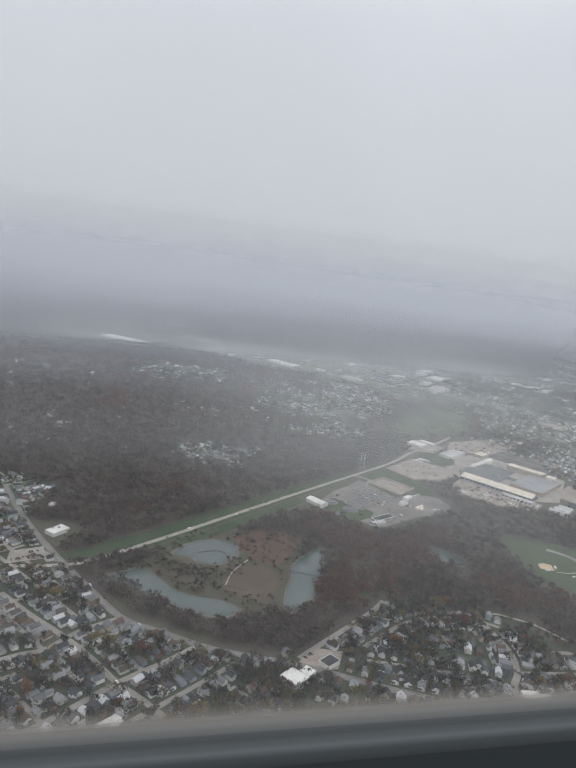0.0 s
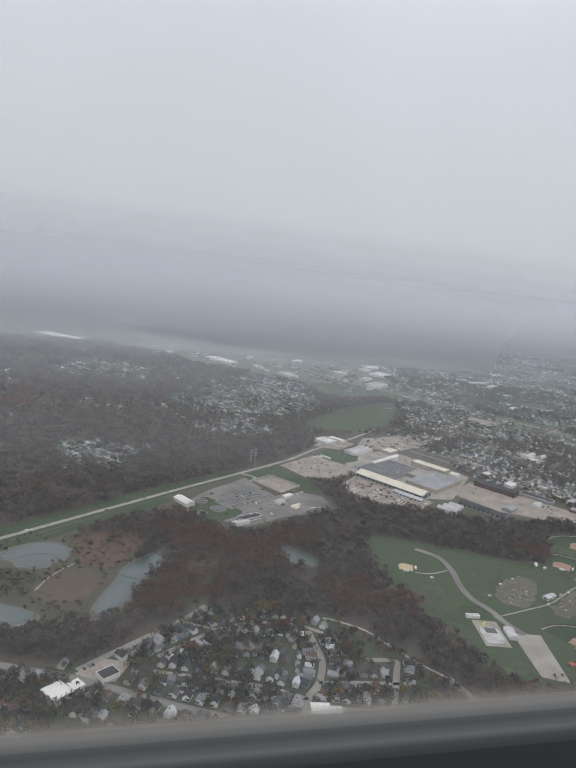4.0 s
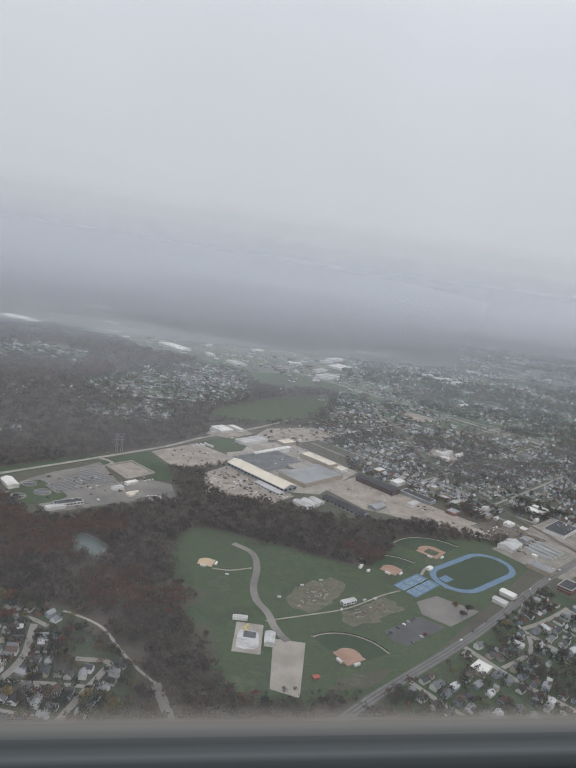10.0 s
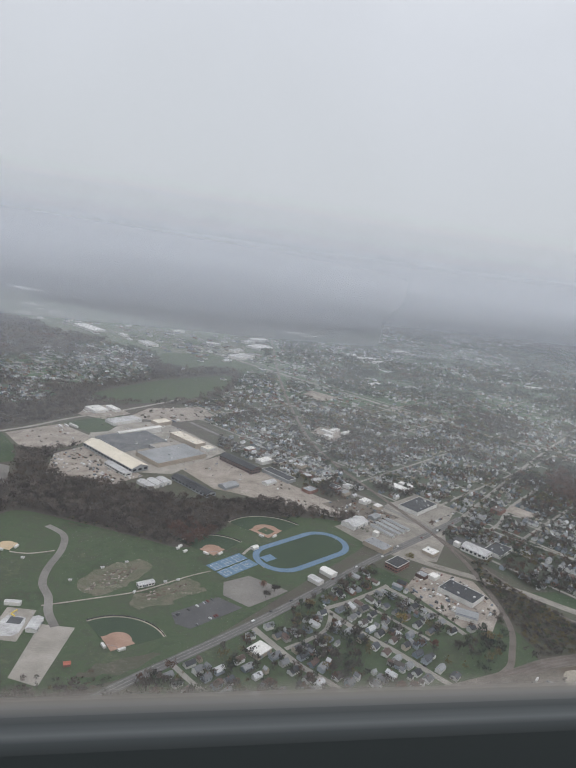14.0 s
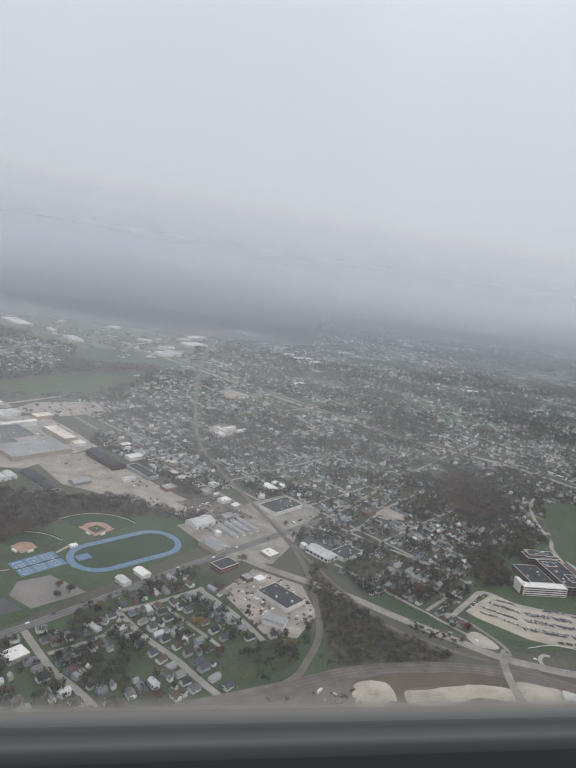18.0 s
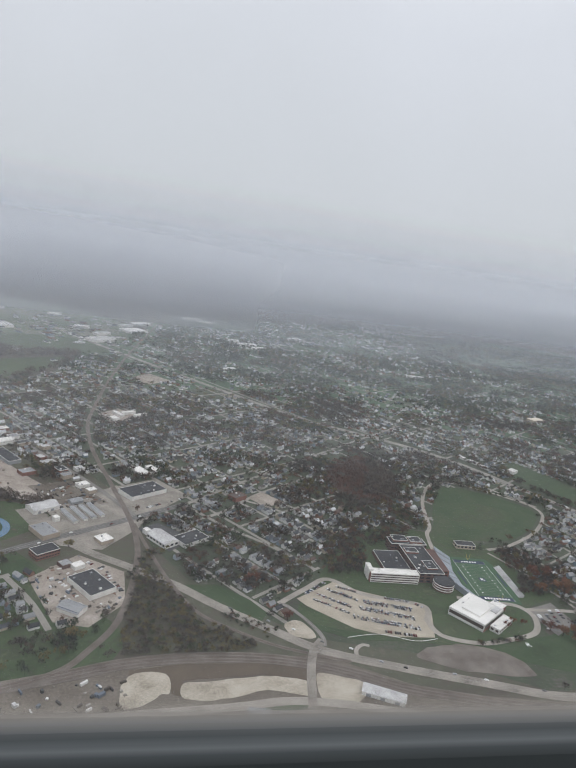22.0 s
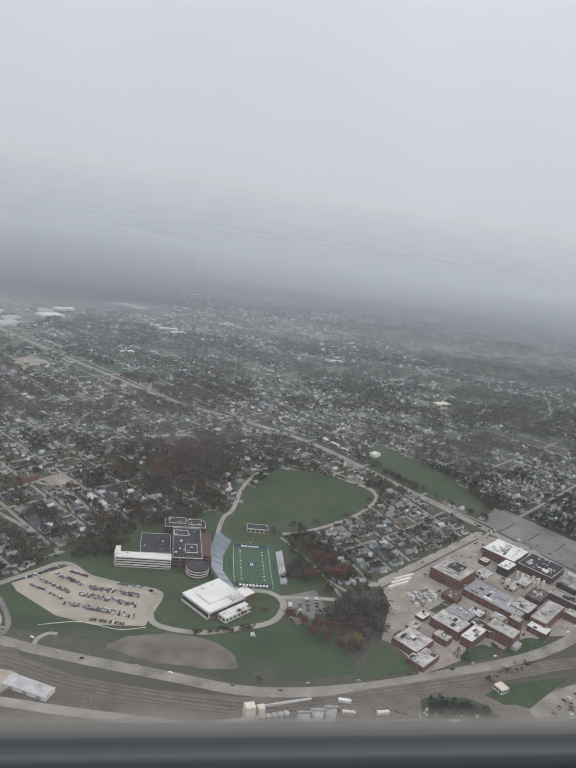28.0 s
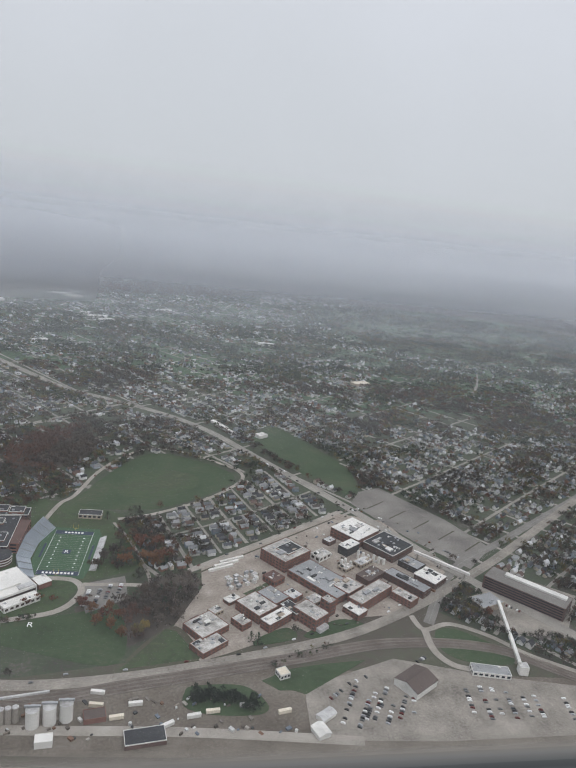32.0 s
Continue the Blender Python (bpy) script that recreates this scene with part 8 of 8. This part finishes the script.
def clutter(pts, n, seed, big, label):
    """Trucks, containers, pallets and scrap standing about a yard, joined."""
    q = random.Random(seed)
    s = Shape()
    tints = []
    xs, ys = [p[0] for p in pts], [p[1] for p in pts]
    k = 0
    while k < n:
        x, y = q.uniform(min(xs), max(xs)), q.uniform(min(ys), max(ys))
        if not inside(pts, np.array([x]), np.array([y]))[0] or at(TAKEN, x, y) == 2:
            k += 0.2
            continue
        k += 1
        m = len(s.f)
        a = q.choice((ANG, ANG + 90)) + q.gauss(0, 8)
        s.turned(x, y, q.uniform(0.8, big), q.uniform(0.7, min(big, 2.0)), a, 0.1, q.uniform(0.4, 0.35 * big + 0.5))
        tints += [q.random()] * (len(s.f) - m)
    me = s.mesh("yard_clutter", M_CLUTTER)
    me.attributes.new("tint", "FLOAT", "FACE").data.foreach_set("value", tints)
    tagged(new("yard_clutter", me), label, "clutter", "", "stuff")


M_CLUTTER = varied("yard_clutter_paint", [(0.5, 0.5, 0.49), (0.10, 0.085, 0.07), (0.22, 0.19, 0.16), (0.05, 0.05, 0.05), (0.30, 0.28, 0.25), (0.16, 0.09, 0.06), (0.62, 0.61, 0.59), (0.12, 0.14, 0.17), (0.07, 0.06, 0.052), (0.18, 0.16, 0.14)], "tint", 0.8)
for i, (pts, n, big) in enumerate((([(345, 806), (391, 850), (430, 812), (385, 765)], 24, 3), ([(399, 744), (431, 778), (500, 690), (470, 662), (399, 684)], 150, 3.6), ([(430, 860), (520, 900), (600, 790), (530, 700), (430, 780)], 60, 3.5), ([(540, 722), (590, 770), (690, 660), (730, 620), (600, 655)], 40, 3.5), ([(690, 640), (730, 660), (770, 612), (730, 590)], 120, 3.5),
                                    ([(722, 470), (754, 508), (792, 484), (795, 440), (772, 410), (748, 415)], 90, 4), ([(1228, 420), (1262, 500), (1390, 600), (1440, 520), (1440, 455), (1300, 380)], 160, 4), ([(222, 690), (345, 728), (293, 632), (247, 602)], 60, 4), ([(735, 900), (760, 935), (800, 900), (760, 860)], 25, 5), ([(1100, 300), (1270, 290), (1260, 330), (1110, 325)], 70, 4), ([(405, 905), (415, 945), (475, 925), (440, 890)], 25, 4), ([(660, 330), (800, 330), (800, 360), (760, 350)], 50, 5), ([(470, 905), (500, 960), (580, 990), (600, 940), (540, 900)], 40, 8))):
    clutter(pts, n, 90 + i, big, "scattered trucks, containers and scrap in a yard")


def bay_lines(x, y, ang, n, step, length):
    s = Shape()
    for i in range(n + 1):
        s.box(i * step - 0.07, i * step + 0.07, 0, length, 0, 0.05)
    ob = new("bay_lines", s.mesh("bay_lines", M_ROADLINE))
    ob.matrix_basis = pose(x, y, 0.13, 0, 0, ang)
    tagged(ob, "painted white parking bay lines", "road marking", "", "structure")


for k in range(6):
    bay_lines(532 + k * 4.2, 421 - k * 1.6 + k * 3.0, ANG, 10, 2.4, 3.2)
for k in range(7):
    bay_lines(1388 + k * 14, 590 - k * 17, ANG, 15, 2.2, 3.0)
for k in range(3):
    bay_lines(1300 + k * 40, 300 + k * 4, 10, 14, 2.1, 3.0)

# ---- sheets that imitate haze near and far, and low cloud over the far country ----
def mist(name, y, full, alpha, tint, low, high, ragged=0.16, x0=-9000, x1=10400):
    """A see-through sheet that imitates haze: clear at the ground, full at the height full, and gone between low and
    high.
    """
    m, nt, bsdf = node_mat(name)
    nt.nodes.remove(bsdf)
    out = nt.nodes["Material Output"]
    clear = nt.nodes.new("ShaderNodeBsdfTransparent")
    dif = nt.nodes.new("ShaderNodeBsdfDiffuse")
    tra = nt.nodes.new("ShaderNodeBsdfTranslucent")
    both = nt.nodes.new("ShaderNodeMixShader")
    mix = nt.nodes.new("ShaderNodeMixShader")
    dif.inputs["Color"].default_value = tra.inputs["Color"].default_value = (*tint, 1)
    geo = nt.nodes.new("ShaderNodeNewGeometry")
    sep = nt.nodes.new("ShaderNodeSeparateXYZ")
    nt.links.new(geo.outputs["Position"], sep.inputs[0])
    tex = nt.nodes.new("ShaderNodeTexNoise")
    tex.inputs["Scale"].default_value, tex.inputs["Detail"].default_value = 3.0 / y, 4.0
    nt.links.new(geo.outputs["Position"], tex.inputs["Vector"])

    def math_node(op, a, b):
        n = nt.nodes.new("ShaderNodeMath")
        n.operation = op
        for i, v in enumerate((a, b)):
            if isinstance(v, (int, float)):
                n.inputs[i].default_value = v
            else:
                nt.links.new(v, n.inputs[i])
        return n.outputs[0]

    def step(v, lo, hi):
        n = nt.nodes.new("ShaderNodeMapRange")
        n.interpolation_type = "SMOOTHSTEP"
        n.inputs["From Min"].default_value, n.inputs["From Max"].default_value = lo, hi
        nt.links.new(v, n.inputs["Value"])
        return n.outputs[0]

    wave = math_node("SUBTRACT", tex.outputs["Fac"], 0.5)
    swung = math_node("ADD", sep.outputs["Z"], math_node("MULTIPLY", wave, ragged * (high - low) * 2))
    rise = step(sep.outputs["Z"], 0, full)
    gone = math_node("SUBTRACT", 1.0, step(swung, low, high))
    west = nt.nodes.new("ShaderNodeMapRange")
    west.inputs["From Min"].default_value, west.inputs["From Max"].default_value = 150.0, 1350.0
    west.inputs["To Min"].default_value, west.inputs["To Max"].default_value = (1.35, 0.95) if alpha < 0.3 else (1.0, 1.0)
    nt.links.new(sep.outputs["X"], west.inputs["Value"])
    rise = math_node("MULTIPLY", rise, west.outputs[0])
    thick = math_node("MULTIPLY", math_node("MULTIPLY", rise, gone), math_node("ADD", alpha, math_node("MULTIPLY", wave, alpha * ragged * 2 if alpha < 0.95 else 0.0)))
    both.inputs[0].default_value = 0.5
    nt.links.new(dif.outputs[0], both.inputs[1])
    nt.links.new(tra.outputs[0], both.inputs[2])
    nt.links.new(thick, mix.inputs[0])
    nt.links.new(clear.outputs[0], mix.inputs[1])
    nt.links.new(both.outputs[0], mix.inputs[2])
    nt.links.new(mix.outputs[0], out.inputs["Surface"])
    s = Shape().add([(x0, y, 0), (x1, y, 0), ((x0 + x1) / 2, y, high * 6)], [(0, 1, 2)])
    whole(name, s, m, "see-through sheet added to imitate haze in the air", "mist")


# Haze put in as sheets: alpha grows and tint turns bluer with distance.
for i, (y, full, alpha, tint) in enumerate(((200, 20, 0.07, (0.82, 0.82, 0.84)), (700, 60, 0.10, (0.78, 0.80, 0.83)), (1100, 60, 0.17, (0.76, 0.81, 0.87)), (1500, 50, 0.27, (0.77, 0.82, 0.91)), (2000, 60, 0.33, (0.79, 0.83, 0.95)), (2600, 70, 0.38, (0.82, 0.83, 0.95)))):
    # The first sheet stands before all the ground and lifts its dark tones.
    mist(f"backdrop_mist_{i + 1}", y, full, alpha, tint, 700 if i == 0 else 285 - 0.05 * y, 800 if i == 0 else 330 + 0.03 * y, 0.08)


def cloud_bank(y, z0, z1):
    """A glowing sheet for the cloud base on the far country: clear below z0, closed above z1, with torn wisps between.
    """
    m, nt, bsdf = node_mat("glowing_far_cloud")
    geo = nt.nodes.new("ShaderNodeNewGeometry")
    sep = nt.nodes.new("ShaderNodeSeparateXYZ")
    nt.links.new(geo.outputs["Position"], sep.inputs[0])
    total = sep.outputs["Z"]
    for scale, size, stretch in ((0.0016, 150.0, 1.0), (0.006, 70.0, 0.8)):
        mp = nt.nodes.new("ShaderNodeMapping")
        mp.inputs["Scale"].default_value = (1.0, 1.0, stretch)
        tex = nt.nodes.new("ShaderNodeTexNoise")
        tex.inputs["Scale"].default_value, tex.inputs["Detail"].default_value = scale, 3.0
        nt.links.new(geo.outputs["Position"], mp.inputs["Vector"])
        nt.links.new(mp.outputs[0], tex.inputs["Vector"])
        off = nt.nodes.new("ShaderNodeMath")
        off.operation = "SUBTRACT"
        off.inputs[1].default_value = 0.5
        nt.links.new(tex.outputs["Fac"], off.inputs[0])
        ma = nt.nodes.new("ShaderNodeMath")
        ma.operation = "MULTIPLY_ADD"
        ma.inputs[1].default_value = size
        nt.links.new(off.outputs[0], ma.inputs[0])
        nt.links.new(total, ma.inputs[2])
        total = ma.outputs[0]
    mr = nt.nodes.new("ShaderNodeMapRange")
    mr.interpolation_type = "SMOOTHSTEP"
    mr.inputs["From Min"].default_value, mr.inputs["From Max"].default_value = z0, z1
    nt.links.new(total, mr.inputs["Value"])
    top = nt.nodes.new("ShaderNodeMapRange")
    top.interpolation_type = "SMOOTHSTEP"
    top.inputs["From Min"].default_value, top.inputs["From Max"].default_value = 480.0, 300.0
    nt.links.new(sep.outputs["Z"], top.inputs["Value"])
    mul = nt.nodes.new("ShaderNodeMath")
    mul.operation = "MULTIPLY"
    nt.links.new(mr.outputs[0], mul.inputs[0])
    nt.links.new(top.outputs[0], mul.inputs[1])
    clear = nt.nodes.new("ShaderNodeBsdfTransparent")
    # The sheet gives off its own light, matched to the horizon sky.
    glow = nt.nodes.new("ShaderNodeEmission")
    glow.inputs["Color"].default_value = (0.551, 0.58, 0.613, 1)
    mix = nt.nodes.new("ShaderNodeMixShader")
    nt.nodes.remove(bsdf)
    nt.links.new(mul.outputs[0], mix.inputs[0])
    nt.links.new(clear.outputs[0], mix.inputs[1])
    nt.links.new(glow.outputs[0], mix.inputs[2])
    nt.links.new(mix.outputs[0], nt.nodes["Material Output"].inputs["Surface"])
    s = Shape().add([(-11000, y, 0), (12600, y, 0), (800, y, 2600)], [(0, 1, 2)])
    whole("backdrop_cloud", s, m, "glowing pale sheet standing for the cloud base over the far country", "cloud")


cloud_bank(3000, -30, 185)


def shred(x, y, z, wide, deep, alpha, seed):
    """A flat see-through sheet that imitates a torn shred of thin cloud beside the flight line."""
    m, nt, bsdf = node_mat("thin_cloud")
    nt.nodes.remove(bsdf)
    co = nt.nodes.new("ShaderNodeTexCoord")
    grad = nt.nodes.new("ShaderNodeTexGradient")
    grad.gradient_type = "SPHERICAL"
    tex = nt.nodes.new("ShaderNodeTexNoise")
    tex.noise_dimensions = "4D"
    tex.inputs["W"].default_value = seed
    tex.inputs["Scale"].default_value, tex.inputs["Detail"].default_value = 1.6, 4.0
    nt.links.new(co.outputs["Object"], grad.inputs["Vector"])
    nt.links.new(co.outputs["Object"], tex.inputs["Vector"])
    mr = nt.nodes.new("ShaderNodeMapRange")
    mr.inputs["From Min"].default_value, mr.inputs["From Max"].default_value = 0.15, 0.8
    nt.links.new(tex.outputs["Fac"], mr.inputs["Value"])
    mul = nt.nodes.new("ShaderNodeMath")
    mul.operation = "MULTIPLY"
    nt.links.new(grad.outputs["Fac"], mul.inputs[0])
    nt.links.new(mr.outputs[0], mul.inputs[1])
    thick = nt.nodes.new("ShaderNodeMath")
    thick.operation = "MULTIPLY"
    thick.inputs[1].default_value = alpha
    nt.links.new(mul.outputs[0], thick.inputs[0])
    clear = nt.nodes.new("ShaderNodeBsdfTransparent")
    tra = nt.nodes.new("ShaderNodeBsdfTranslucent")
    tra.inputs["Color"].default_value = (0.93, 0.96, 0.96, 1)
    dif = nt.nodes.new("ShaderNodeBsdfDiffuse")
    dif.inputs["Color"].default_value = (0.93, 0.96, 0.96, 1)
    both, mix = nt.nodes.new("ShaderNodeMixShader"), nt.nodes.new("ShaderNodeMixShader")
    nt.links.new(dif.outputs[0], both.inputs[1])
    nt.links.new(tra.outputs[0], both.inputs[2])
    nt.links.new(thick.outputs[0], mix.inputs[0])
    nt.links.new(clear.outputs[0], mix.inputs[1])
    nt.links.new(both.outputs[0], mix.inputs[2])
    nt.links.new(mix.outputs[0], nt.nodes["Material Output"].inputs["Surface"])
    sh = Shape().add([(-1, -1, 0), (1, -1, 0), (1, 1, 0), (-1, 1, 0)], [(0, 1, 2, 3)])
    ob = whole("backdrop_shred", sh, m, "flat see-through sheet imitating a shred of thin cloud", "cloud")
    ob.matrix_basis = pose(x, y, z, 8) @ Matrix.Diagonal((wide, deep, 1, 1))


# Placed and sized so that their haze crosses the camera's view.
shred(42, 78, 243, 44, 48, 0.66, 1.0)
shred(640, 190, 225, 150, 90, 0.34, 7.0)


# ---- strip beside the camera's whole path, shaped for its view as a window's lower edge ----
# Tones across the strip: painted blur, then a lighter band for sheen.
BLUR_TONES = [(0.21, 0.19, 0.165), (0.20, 0.182, 0.158), (0.175, 0.163, 0.146), (0.125, 0.125, 0.124)]
SEAL_TONES = [(0.118, 0.114, 0.108), (0.064, 0.069, 0.071), (0.042, 0.049, 0.052), (0.066, 0.074, 0.078), (0.098, 0.107, 0.112), (0.034, 0.041, 0.044), (0.011, 0.016, 0.017), (0.008, 0.013, 0.014)]


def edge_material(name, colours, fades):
    """Strip colour from the clear pane to the dark frame, with blur and sheen painted in."""
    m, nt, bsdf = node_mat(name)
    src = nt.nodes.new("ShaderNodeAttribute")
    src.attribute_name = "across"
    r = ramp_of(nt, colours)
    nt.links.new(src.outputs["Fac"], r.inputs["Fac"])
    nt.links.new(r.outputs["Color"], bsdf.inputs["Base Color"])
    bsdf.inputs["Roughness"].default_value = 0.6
    # Alpha fade imitates an out-of-focus edge.
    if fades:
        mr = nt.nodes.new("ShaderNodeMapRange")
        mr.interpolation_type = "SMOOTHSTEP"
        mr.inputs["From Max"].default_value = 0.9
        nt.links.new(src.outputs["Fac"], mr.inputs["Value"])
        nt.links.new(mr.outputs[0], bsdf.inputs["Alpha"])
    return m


def window_strip():
    th = thing("cabin_window_edge", "dark strip along the flight path, standing in for a window edge", "window edge", kind="structure")
    # Drop below the camera by time, set to match the edge in view.
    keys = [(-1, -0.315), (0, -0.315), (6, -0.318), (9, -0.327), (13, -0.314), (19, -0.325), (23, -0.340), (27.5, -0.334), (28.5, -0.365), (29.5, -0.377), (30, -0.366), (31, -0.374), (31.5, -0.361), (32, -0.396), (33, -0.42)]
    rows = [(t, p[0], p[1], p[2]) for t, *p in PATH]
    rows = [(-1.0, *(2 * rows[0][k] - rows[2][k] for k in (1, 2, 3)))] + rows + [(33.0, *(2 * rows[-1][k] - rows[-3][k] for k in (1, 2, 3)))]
    sections = (("pane_edge", edge_material("blurred_pane_edge", BLUR_TONES, True), ((0.014, -0.001), (0.007, -0.006), (0.003, -0.010), (0.0, -0.014)), 4),
                ("seal", edge_material("sheen_painted_seal", SEAL_TONES, False), ((0.0, -0.014), (-0.003, -0.0175), (-0.005, -0.0215), (-0.007, -0.025), (-0.0085, -0.028), (-0.0105, -0.032), (-0.0135, -0.0385), (-0.05, -0.16)), 8))
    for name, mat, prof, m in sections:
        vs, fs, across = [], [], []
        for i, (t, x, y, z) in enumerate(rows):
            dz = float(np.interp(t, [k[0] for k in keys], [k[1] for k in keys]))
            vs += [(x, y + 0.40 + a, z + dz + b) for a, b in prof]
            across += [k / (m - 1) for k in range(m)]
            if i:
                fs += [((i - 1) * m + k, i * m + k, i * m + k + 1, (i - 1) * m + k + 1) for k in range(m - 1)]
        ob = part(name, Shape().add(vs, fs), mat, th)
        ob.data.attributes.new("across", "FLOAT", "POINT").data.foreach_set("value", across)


window_strip()
